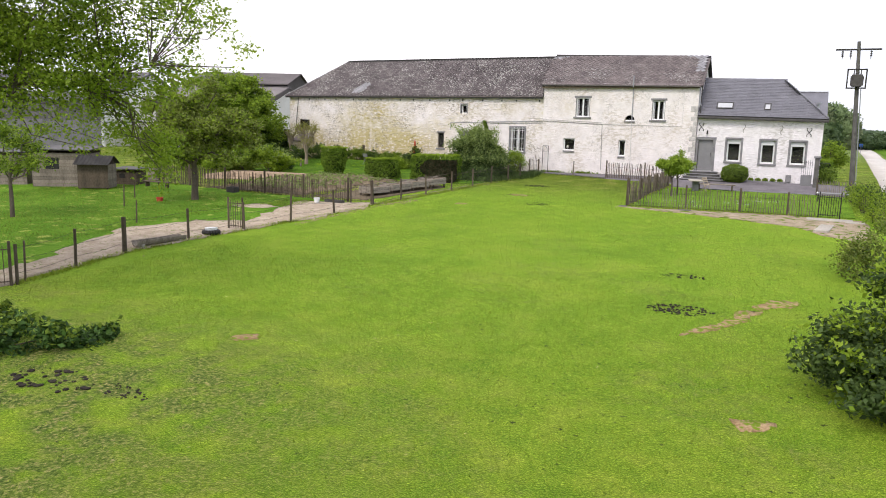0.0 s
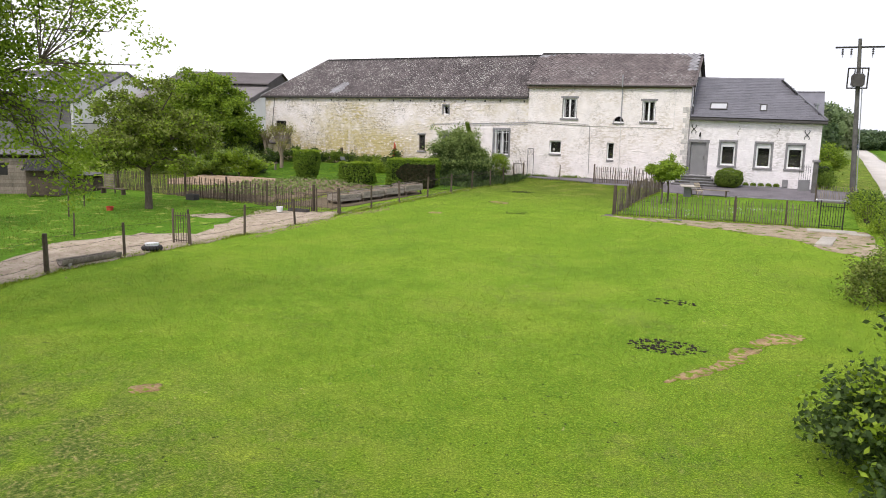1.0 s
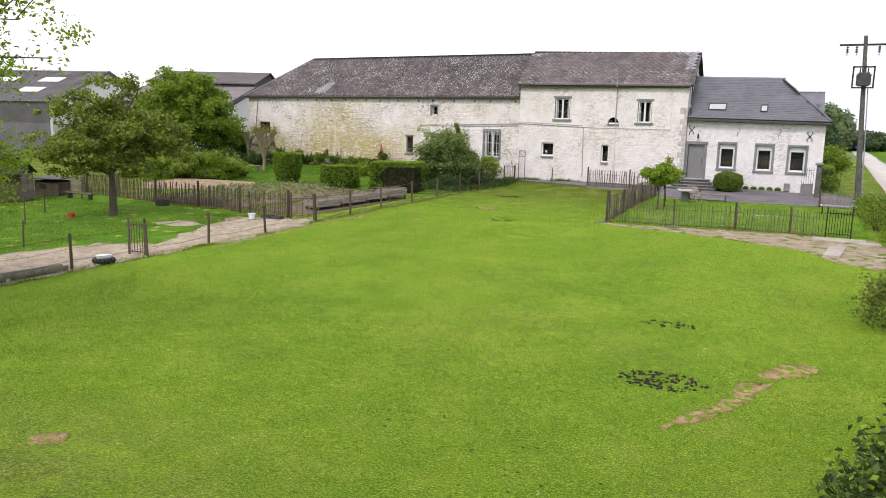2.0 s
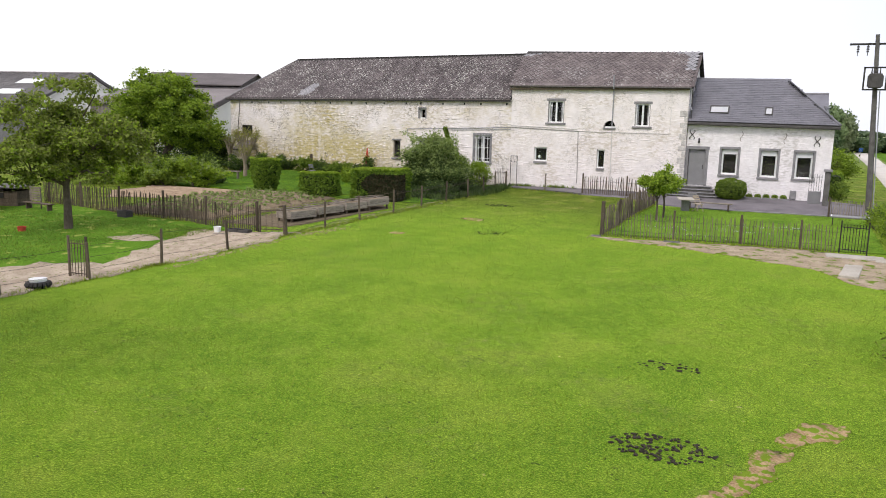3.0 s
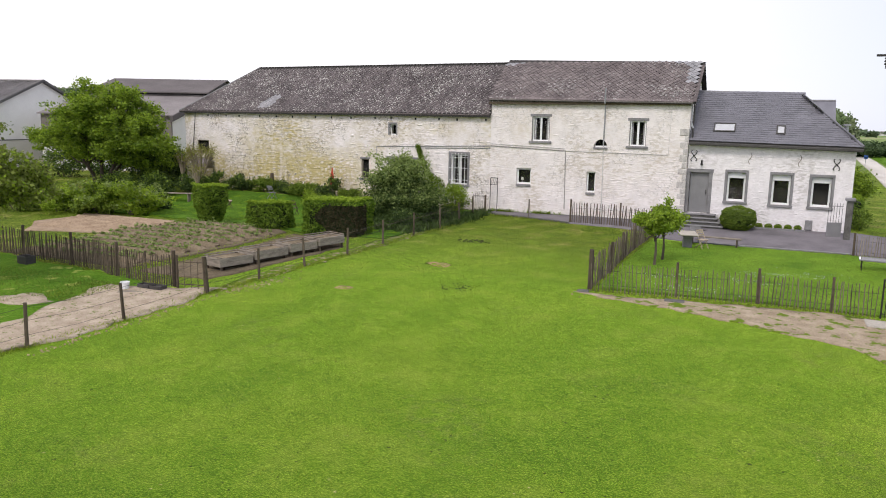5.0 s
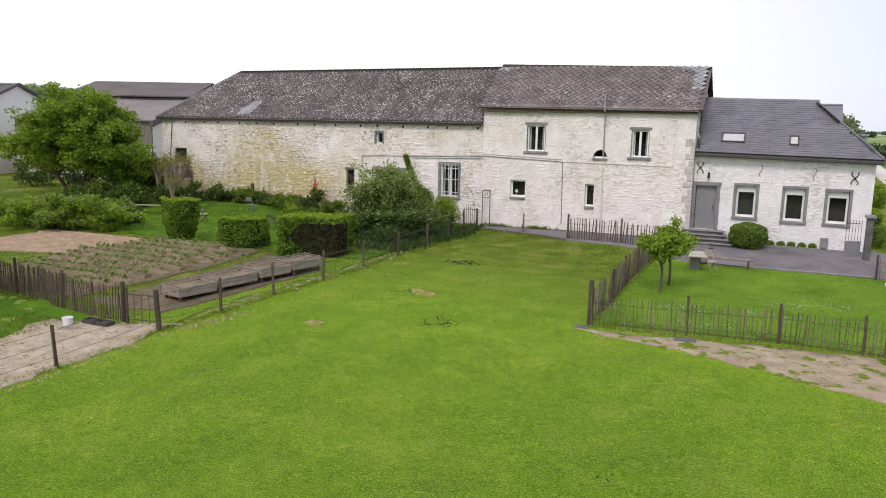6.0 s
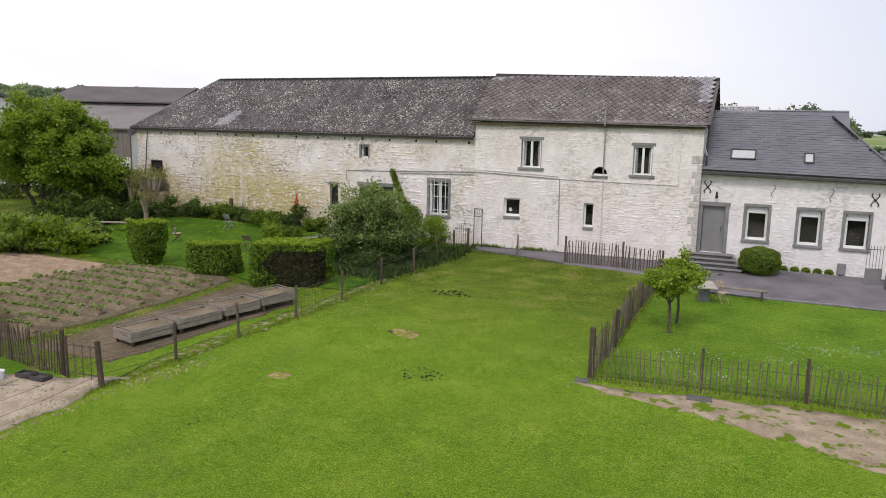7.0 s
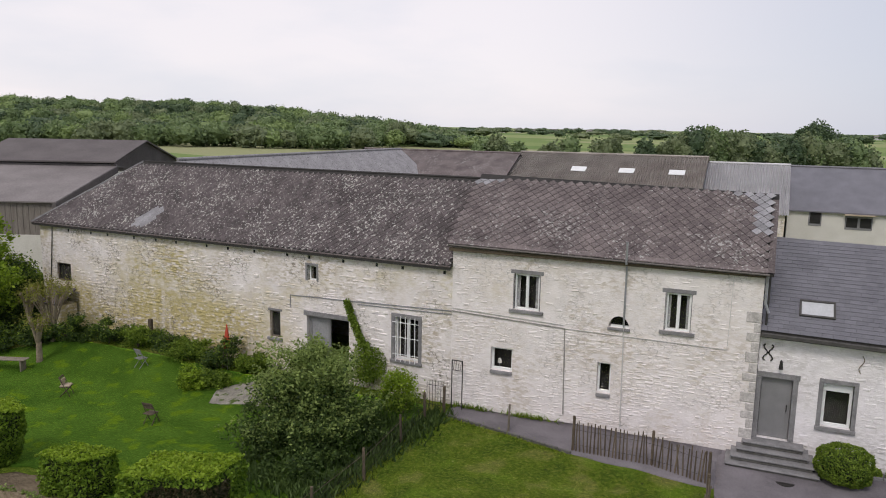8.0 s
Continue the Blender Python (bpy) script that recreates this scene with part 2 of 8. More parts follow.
M_SOIL = surface("tilled_soil", (0.13, 0.100, 0.066), (0.28, 0.225, 0.155), 1.1, 11, 0.95, 1.0, lift=0.06, spec=0.08)
M_SOIL_PALE = surface("dry_trodden_soil", (0.30, 0.235, 0.175), (0.53, 0.44, 0.345), 2.2, 26, 0.95, 0.9, lift=0.04, spots=(0.12, 0.17, 0.02), spot_scale=8.0, spot_at=0.6, spec=0.08)
M_FOOT = surface("grassy_worn_earth", (0.20, 0.17, 0.095), (0.36, 0.31, 0.20), 2.4, 26, 0.95, 0.9, lift=0.04, spots=(0.105, 0.165, 0.014), spot_scale=4.5, spot_at=0.41, spec=0.08)
M_SOIL_TILLED = surface("dry_tilled_soil", (0.22, 0.155, 0.105), (0.42, 0.32, 0.225), 1.3, 12, 0.95, 1.0, lift=0.06, spec=0.08)
M_STRIP = surface("worn_stony_strip", (0.24, 0.185, 0.125), (0.46, 0.375, 0.28), 2.4, 28, 0.95, 0.9, lift=0.04, spots=(0.12, 0.18, 0.015), spot_scale=2.8, spot_at=0.54, spec=0.08)
# shade of the furrows put into colour, also dark ground round the beds
M_SOIL_DARK = surface("dark_and_shaded_soil", (0.10, 0.078, 0.052), (0.20, 0.16, 0.108), 1.1, 11, 0.95, 1.0, lift=0.06, spec=0.08)
M_SCRAPE = surface("bare_earth_scrape", (0.26, 0.165, 0.085), (0.55, 0.395, 0.23), 3.5, 26, 0.95, 1.0, lift=0.05, spots=(0.17, 0.25, 0.02), spot_scale=7.0, spot_at=0.485, spec=0.08)
M_LAWN_DEEP = surface("deep_green_lawn", (0.025, 0.060, 0.005), (0.068, 0.126, 0.014), 0.6, 14, 0.9, 0.6, lift=0.05, spots=(0.080, 0.135, 0.007), spot_scale=1.3, spot_at=0.56, spec=0.05, fuzz=1.0)
M_LAWN_SMALL = surface("clover_lawn", (0.042, 0.090, 0.008), (0.120, 0.192, 0.020), 0.5, 12, 0.9, 0.6, lift=0.05, spots=(0.085, 0.150, 0.012), spot_scale=1.6, spot_at=0.58, spec=0.05, fuzz=1.0)
M_LAWN_RUN = surface("poultry_run_grass", (0.036, 0.090, 0.006), (0.098, 0.180, 0.016), 0.5, 14, 0.9, 0.6, lift=0.05, spots=(0.20, 0.23, 0.05), spot_scale=1.5, spot_at=0.60, spec=0.05, fuzz=0.6)
M_PALING = surface("brown_weathered_paling", (0.085, 0.068, 0.050), (0.23, 0.19, 0.145), 3, 30, 0.9, 0.5, vary=0.28, stretch=(1, 1, 0.25))
# dark green of the cores holds the shade inside hedges
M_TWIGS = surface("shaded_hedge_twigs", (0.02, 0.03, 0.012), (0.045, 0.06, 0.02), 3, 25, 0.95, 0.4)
M_GRAVEL = surface("grey_gravel", (0.115, 0.105, 0.112), (0.225, 0.205, 0.220), 0.8, 28, 0.9, 0.6, lift=0.02, spec=0.08)
M_ROAD = surface("pale_concrete_road", (0.50, 0.46, 0.42), (0.62, 0.58, 0.53), 0.4, 12, 0.9, 0.3)
M_CONCRETE = surface("rough_concrete", (0.31, 0.28, 0.24), (0.47, 0.43, 0.37), 1.2, 16, 0.9, 0.4)
M_DUNG = surface("dung", (0.018, 0.015, 0.011), (0.045, 0.036, 0.026), 5, 30, 0.95, 0.6)
M_TRACTOR = surface("faded_red_paint", (0.26, 0.055, 0.045), (0.36, 0.09, 0.075), 3, 20, 0.5, 0.1)
M_RED = surface("red_cloth", (0.42, 0.05, 0.03), (0.55, 0.09, 0.05), 4, 30, 0.8, 0.2)
L_LAWN = leaf_material("grass_blades", (0.10, 0.18, 0.010), (0.40, 0.47, 0.06), 0.5)
# fresh leaves of trees, and the lit tops of hedges and shrubs
L_BRIGHT = leaf_material("fresh_and_lit_leaves", (0.13, 0.23, 0.012), (0.38, 0.50, 0.05), 0.45)
L_MID = leaf_material("green_leaves", (0.038, 0.084, 0.009), (0.285, 0.39, 0.052), 0.40)
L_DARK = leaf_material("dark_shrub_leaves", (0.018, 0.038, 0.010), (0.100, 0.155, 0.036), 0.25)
L_OLIVE = leaf_material("olive_orchard_leaves", (0.042, 0.064, 0.012), (0.33, 0.385, 0.085), 0.42)
L_CANOPY = leaf_material("canopy_leaves", (0.018, 0.042, 0.004), (0.25, 0.34, 0.030), 0.38)
L_IVY = leaf_material("glossy_dark_ground_leaves", (0.014, 0.036, 0.010), (0.085, 0.165, 0.03), 0.2)
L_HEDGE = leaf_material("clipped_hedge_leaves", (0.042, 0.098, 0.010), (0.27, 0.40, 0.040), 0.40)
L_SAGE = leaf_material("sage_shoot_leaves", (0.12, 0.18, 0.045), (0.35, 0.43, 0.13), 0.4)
L_VEG = leaf_material("young_vegetable_leaves", (0.13, 0.20, 0.045), (0.32, 0.40, 0.12), 0.35)
L_BROWN = leaf_material("dry_brown_hedge", (0.028, 0.026, 0.013), (0.085, 0.070, 0.032), 0.2)
L_COPPER = leaf_material("young_copper_leaves", (0.14, 0.12, 0.035), (0.34, 0.36, 0.07), 0.45)


# ---- building blocks ----
def part(name, bm, material, parent, label=""):
    """A bmesh as one mesh object under a thing or a part."""
    me = bpy.data.meshes.new(name)
    bm.to_mesh(me)
    bm.free()
    me.materials.append(material)
    ob = new(name, me)
    ob.parent = parent
    return tagged(ob, label)


def piece(name, me, parent, m):
    """A small object on shared mesh data, at m within its parent."""
    ob = new(name, me)
    ob.parent = parent
    ob.matrix_local = m
    return ob


def mesh_of(name, verts, faces, material):
    me = bpy.data.meshes.new(name)
    me.from_pydata(verts, [], faces)
    me.materials.append(material)
    me.update()
    return me


def thing(name, m, label, category, group="", kind=""):
    ob = new(name)
    ob.empty_display_size = 0.2
    ob.matrix_world = m
    return tagged(ob, label, category, group, kind)


def box(bm, x0, x1, y0, y1, z0, z1, bevel=0.0):
    r = bmesh.ops.create_cube(bm, size=1)
    vs = r["verts"]
    bmesh.ops.scale(bm, vec=(abs(x1 - x0), abs(y1 - y0), abs(z1 - z0)), verts=vs)
    bmesh.ops.translate(bm, vec=((x0 + x1) / 2, (y0 + y1) / 2, (z0 + z1) / 2), verts=vs)
    if bevel:
        es = list({e for v in vs for e in v.link_edges})
        bmesh.ops.bevel(bm, geom=es, offset=bevel, segments=1, affect="EDGES")
    return vs


def one_box(x0, x1, y0, y1, z0, z1, bevel=0.0):
    bm = bmesh.new()
    box(bm, x0, x1, y0, y1, z0, z1, bevel)
    return bm


def rod(bm, a, b, r0, r1=None, sides=8):
    """A round or tapered bar from a to b."""
    a, b = Vector(a), Vector(b)
    d = b - a
    r1 = r0 if r1 is None else r1
    res = bmesh.ops.create_cone(bm, cap_ends=True, segments=sides, radius1=r0, radius2=r1, depth=d.length)
    m = Matrix.Translation((a + b) / 2) @ d.to_track_quat("Z", "Y").to_matrix().to_4x4()
    bmesh.ops.transform(bm, matrix=m, verts=res["verts"])
    return res["verts"]


def smooth_step(a, b, v):
    t = min(1.0, max(0.0, (v - a) / (b - a)))
    return t * t * (3 - 2 * t)


def ground_z(x, y):
    """Height of the land: the meadow falls away from the farm, the yard lies a little higher."""
    z = -0.035 * max(0.0, 30 - max(y, -40.0))
    z += (0.33 + 0.25 * smooth_step(-6, -18, x)) * smooth_step(37.5, 41.8, y) * smooth_step(400, 120, y)
    far = math.hypot(x, y)
    if y > 100 and far > 300:
        z += 14.5 * smooth_step(0.40, 0.82, -x / y) * smooth_step(380, 560, far)
    z += 1.2 * smooth_step(60, 200, abs(x) * (x < 0)) + 0.06 * noise.noise((x * 0.11, y * 0.11, 0))
    return z


# ---- the land ----
def spread(lo, hi, step, far, growth=1.35):
    """Even steps from lo to hi, then ever wider ones out to far."""
    mid = list(np.arange(lo, hi + 1e-6, step))
    left, right, s = [], [], step
    while (left[-1] if left else lo) > -far:
        s *= growth
        left.append((left[-1] if left else lo) - s)
    s = step
    while (right[-1] if right else hi) < far:
        s *= growth
        right.append((right[-1] if right else hi) + s)
    return left[::-1] + mid + right


def ground_material():
    """Short meadow grass near the farm, fields of several crops far off."""
    m = bpy.data.materials.new("meadow_grass")
    m.use_nodes = True
    n, l = m.node_tree.nodes, m.node_tree.links
    p = n["Principled BSDF"]
    p.inputs["Roughness"].default_value, p.inputs["Specular IOR Level"].default_value = 0.9, 0.15
    p.inputs["Sheen Roughness"].default_value = 0.34
    geo = n.new("ShaderNodeNewGeometry")

    def tex(s, detail=6.0):
        t = n.new("ShaderNodeTexNoise")
        t.inputs["Scale"].default_value, t.inputs["Detail"].default_value = s, detail
        l.new(geo.outputs["Position"], t.inputs["Vector"])
        return t.outputs["Fac"]

    def ramp(v, stops):
        r = n.new("ShaderNodeValToRGB")
        while len(r.color_ramp.elements) < len(stops):
            r.color_ramp.elements.new(0.5)
        for e, (at, c) in zip(r.color_ramp.elements, stops):
            e.position, e.color = at, (*c, 1)
        l.new(v, r.inputs[0])
        return r.outputs[0]

    def blend(f, a, b, kind="MIX"):
        mx = n.new("ShaderNodeMix")
        mx.data_type, mx.blend_type = "RGBA", kind
        if isinstance(f, float):
            mx.inputs[0].default_value = f
        else:
            l.new(f, mx.inputs[0])
        l.new(a, mx.inputs[6]), l.new(b, mx.inputs[7])
        return mx.outputs[2]
    broad = ramp(tex(0.19, 5), [(0.38, (0.037, 0.088, 0.003)), (0.50, (0.084, 0.150, 0.006)), (0.62, (0.165, 0.205, 0.020))])
    patch = ramp(tex(0.8, 7), [(0.38, (0.020, 0.064, 0.002)), (0.51, (0.070, 0.144, 0.006)), (0.64, (0.180, 0.212, 0.034))])
    grain = ramp(tex(27.0, 7), [(0.30, (0.014, 0.046, 0.001)), (0.50, (0.074, 0.152, 0.006)), (0.70, (0.245, 0.315, 0.032))])
    clump = ramp(tex(4.5, 5), [(0.36, (0.035, 0.083, 0.003)), (0.52, (0.098, 0.175, 0.008)), (0.70, (0.165, 0.234, 0.024))])
    near = blend(0.50, blend(0.40, blend(0.55, broad, patch), clump), grain)

    def ramp_num(v, a, b):
        q = n.new("ShaderNodeMapRange")
        q.inputs["From Min"].default_value, q.inputs["From Max"].default_value = a, b
        l.new(v, q.inputs["Value"])
        return q.outputs[0]

    def times(a, b):
        q = n.new("ShaderNodeMath")
        q.operation = "MULTIPLY"
        l.new(a, q.inputs[0]), l.new(b, q.inputs[1])
        return q.outputs[0]
    split = n.new("ShaderNodeSeparateXYZ")
    l.new(geo.outputs["Position"], split.inputs[0])
    # deeper, darker grass up by the house; a poached, rough corner at the low end
    deep_grass = ramp(tex(9.0, 8), [(0.36, (0.018, 0.038, 0.002)), (0.52, (0.056, 0.088, 0.005)), (0.68, (0.150, 0.150, 0.028))])
    deep_grass = blend(0.5, deep_grass, ramp(tex(0.7, 7), [(0.38, (0.028, 0.054, 0.003)), (0.54, (0.062, 0.096, 0.005)), (0.70, (0.170, 0.150, 0.050))]))
    near = blend(times(ramp_num(split.outputs[1], 25.0, 34.0), ramp_num(tex(0.5, 4), 0.20, 0.46)), near, deep_grass)
    # the same darker grass west of the fence
    near = blend(ramp_num(split.outputs[0], -2.4, -4.5), near, deep_grass)
    # drier, yellower sward at the low end
    dry = ramp(tex(1.3, 7), [(0.36, (0.055, 0.100, 0.004)), (0.52, (0.125, 0.170, 0.008)), (0.68, (0.225, 0.228, 0.032))])
    dry = blend(0.5, dry, grain)
    near = blend(times(ramp_num(split.outputs[1], 5.0, -7.0), ramp_num(tex(0.5, 4), 0.1, 0.6)), near, dry)
    rough = ramp(tex(15.0, 8), [(0.36, (0.022, 0.040, 0.006)), (0.52, (0.070, 0.098, 0.016)), (0.68, (0.190, 0.165, 0.062))])
    corner = times(times(ramp_num(split.outputs[0], 14.0, 7.5), ramp_num(split.outputs[1], 1.5, -3.0)), ramp_num(tex(0.9, 6), 0.34, 0.50))
    wear = times(ramp_num(tex(0.33, 5), 0.56, 0.66), ramp_num(tex(3.2, 6), 0.44, 0.58))
    near = blend(times(corner, ramp_num(tex(2.6, 6), 0.30, 0.52)), blend(times(wear, ramp_num(tex(5.0, 5), 0.2, 1.2)), near, rough), rough)
    # dark crumbs and pale straw strewn in the sward
    crumbs = n.new("ShaderNodeRGB")
    crumbs.outputs[0].default_value = (0.020, 0.030, 0.006, 1)
    straw = n.new("ShaderNodeRGB")
    straw.outputs[0].default_value = (0.34, 0.30, 0.13, 1)
    near = blend(times(ramp_num(tex(8.5, 3), 0.66, 0.71), ramp_num(tex(0.45, 3), 0.42, 0.60)), near, crumbs.outputs[0])
    near = blend(times(ramp_num(tex(6.3, 6), 0.70, 0.76), ramp_num(tex(0.6, 3), 0.46, 0.62)), near, straw.outputs[0])
    cells, mp = n.new("ShaderNodeTexVoronoi"), n.new("ShaderNodeMapping")
    mp.inputs["Scale"].default_value = (0.0032, 0.0075, 0.01)
    l.new(geo.outputs["Position"], mp.inputs[0]), l.new(mp.outputs[0], cells.inputs["Vector"])
    cells.inputs["Scale"].default_value = 1.0
    sep = n.new("ShaderNodeSeparateColor")
    l.new(cells.outputs["Color"], sep.inputs[0])
    fields = ramp(sep.outputs[0], [(0.0, (0.10, 0.17, 0.05)), (0.35, (0.16, 0.22, 0.07)), (0.6, (0.23, 0.27, 0.11)), (0.9, (0.28, 0.28, 0.15))])
    dist, far = n.new("ShaderNodeVectorMath"), n.new("ShaderNodeMapRange")
    dist.operation = "LENGTH"
    l.new(geo.outputs["Position"], dist.inputs[0])
    far.inputs["From Min"].default_value, far.inputs["From Max"].default_value = 90, 140
    l.new(dist.outputs["Value"], far.inputs["Value"])
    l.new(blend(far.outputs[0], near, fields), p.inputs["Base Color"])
    fuzz, lift = n.new("ShaderNodeMapRange"), n.new("ShaderNodeHueSaturation")
    lift.inputs["Value"].default_value, lift.inputs["Hue"].default_value = 5.3, 0.484
    lift.inputs["Saturation"].default_value = 0.98
    l.new(near, lift.inputs["Color"]), l.new(lift.outputs[0], p.inputs["Sheen Tint"])
    fuzz.inputs["To Min"].default_value, fuzz.inputs["To Max"].default_value = 1.0, 0.1
    l.new(far.outputs[0], fuzz.inputs["Value"])
    l.new(fuzz.outputs[0], p.inputs["Sheen Weight"])
    bp = n.new("ShaderNodeBump")
    bp.inputs["Strength"].default_value, bp.inputs["Distance"].default_value = 0.7, 0.035
    l.new(tex(38.0, 8), bp.inputs["Height"]), l.new(bp.outputs[0], p.inputs["Normal"])
    return m


def build_ground():
    xs, ys = spread(-32, 32, 0.8, 3500), spread(-24, 60, 0.8, 3500)
    verts = [(x, y, ground_z(x, y) + (0.02 * noise.noise((x * 0.9, y * 0.9, 3)) if abs(x) < 33 and -25 < y < 61 else 0)) for y in ys for x in xs]
    w = len(xs)
    faces = [(j * w + i, j * w + i + 1, (j + 1) * w + i + 1, (j + 1) * w + i) for j in range(len(ys) - 1) for i in range(w - 1)]
    me = mesh_of("ground", verts, faces, ground_material())
    for poly in me.polygons:
        poly.use_smooth = True
    return tagged(new("ground", me), "sloping short green meadow grass with worn patches", "ground", kind="structure")


ground = build_ground()


def sheet(name, outline, material, label, category, lift=0.03, step=0.5, ragged=0.0, kind="structure"):
    """A thin layer on the land within an outline of (x, y), following its slope; ragged: how far the rim wanders."""
    xs, ys = [p[0] for p in outline], [p[1] for p in outline]
    pts = []
    for k, a in enumerate(outline):
        b = outline[(k + 1) % len(outline)]
        steps = max(1, int(math.dist(a, b) / step))
        for i in range(steps):
            t = i / steps
            x, y = a[0] + (b[0] - a[0]) * t, a[1] + (b[1] - a[1]) * t
            if ragged:
                x += ragged * noise.noise((x * 1.3, y * 1.3, 5)) + ragged * 0.5 * noise.noise((x * 4, y * 4, 9))
                y += ragged * noise.noise((x * 1.3, y * 1.3, 15)) + ragged * 0.5 * noise.noise((x * 4, y * 4, 19))
            pts.append((x, y))
    bm = bmesh.new()
    top = bm.faces.new([bm.verts.new((x, y, 0)) for x, y in pts])
    bmesh.ops.triangulate(bm, faces=[top])
    for cut in np.arange(math.floor(min(xs)) - 1, max(xs) + 1, max(step, 0.5)):
        bmesh.ops.bisect_plane(bm, geom=bm.verts[:] + bm.edges[:] + bm.faces[:], plane_co=(cut, 0, 0), plane_no=(1, 0, 0))
    for cut in np.arange(math.floor(min(ys)) - 1, max(ys) + 1, max(step, 0.5)):
        bmesh.ops.bisect_plane(bm, geom=bm.verts[:] + bm.edges[:] + bm.faces[:], plane_co=(0, cut, 0), plane_no=(0, 1, 0))
    for v in bm.verts:
        v.co.z = ground_z(v.co.x, v.co.y) + lift
    if top.is_valid and top.normal.z < 0:
        bmesh.ops.reverse_faces(bm, faces=bm.faces[:])
    rim = bmesh.ops.extrude_edge_only(bm, edges=[e for e in bm.edges if e.is_boundary])
    for v in rim["geom"]:
        if isinstance(v, bmesh.types.BMVert):
            v.co.z -= lift + 0.12
    me = bpy.data.meshes.new(name)
    bm.normal_update()
    bm.to_mesh(me)
    bm.free()
    me.materials.append(material)
    for poly in me.polygons:
        poly.use_smooth = True
    return tagged(new(name, me), label, category, kind=kind)


# ---- walls, windows, roofs ----
def wall(parent, x0, x1, z0, top0, top1, thick, openings, material, name="wall", label="", y=0.0):
    """An upright wall along x from y to y + thick; its top runs from top0 to top1; openings (x0, x1, z0, z1) go through it."""
    xs = sorted({x0, x1, *[v for o in openings for v in o[:2]], *np.arange(x0 + 1.5, x1 - 0.7, 1.5)})
    zs = sorted({z0, *[v for o in openings for v in o[2:]]})
    top = lambda x: top0 + (top1 - top0) * (x - x0) / (x1 - x0)
    bm, made = bmesh.new(), {}

    def vert(i, j, side):
        k = (i, j, side)
        if k not in made:
            made[k] = bm.verts.new((xs[i], y + side * thick, top(xs[i]) if j == len(zs) else zs[j]))
        return made[k]

    def solid(i, j):
        if not (0 <= i < len(xs) - 1 and 0 <= j < len(zs)):
            return False
        cx, cz = (xs[i] + xs[i + 1]) / 2, (zs[j] + (zs[j + 1] if j + 1 < len(zs) else zs[j] + 0.1)) / 2
        return not any(o[0] < cx < o[1] and o[2] < cz < o[3] for o in openings)
    for i in range(len(xs) - 1):
        for j in range(len(zs)):
            if not solid(i, j):
                continue
            bm.faces.new([vert(i, j, 0), vert(i + 1, j, 0), vert(i + 1, j + 1, 0), vert(i, j + 1, 0)])
            bm.faces.new([vert(i, j, 1), vert(i, j + 1, 1), vert(i + 1, j + 1, 1), vert(i + 1, j, 1)])
            for di, dj, a, b in ((-1, 0, (0, 1), (0, 0)), (1, 0, (1, 0), (1, 1)), (0, -1, (0, 0), (1, 0)), (0, 1, (1, 1), (0, 1))):
                if not solid(i + di, j + dj):
                    p, q = (i + a[0], j + a[1]), (i + b[0], j + b[1])
                    bm.faces.new([vert(*q, 0), vert(*p, 0), vert(*p, 1), vert(*q, 1)])
    bmesh.ops.recalc_face_normals(bm, faces=bm.faces[:])
    return part(name, bm, material, parent, label)


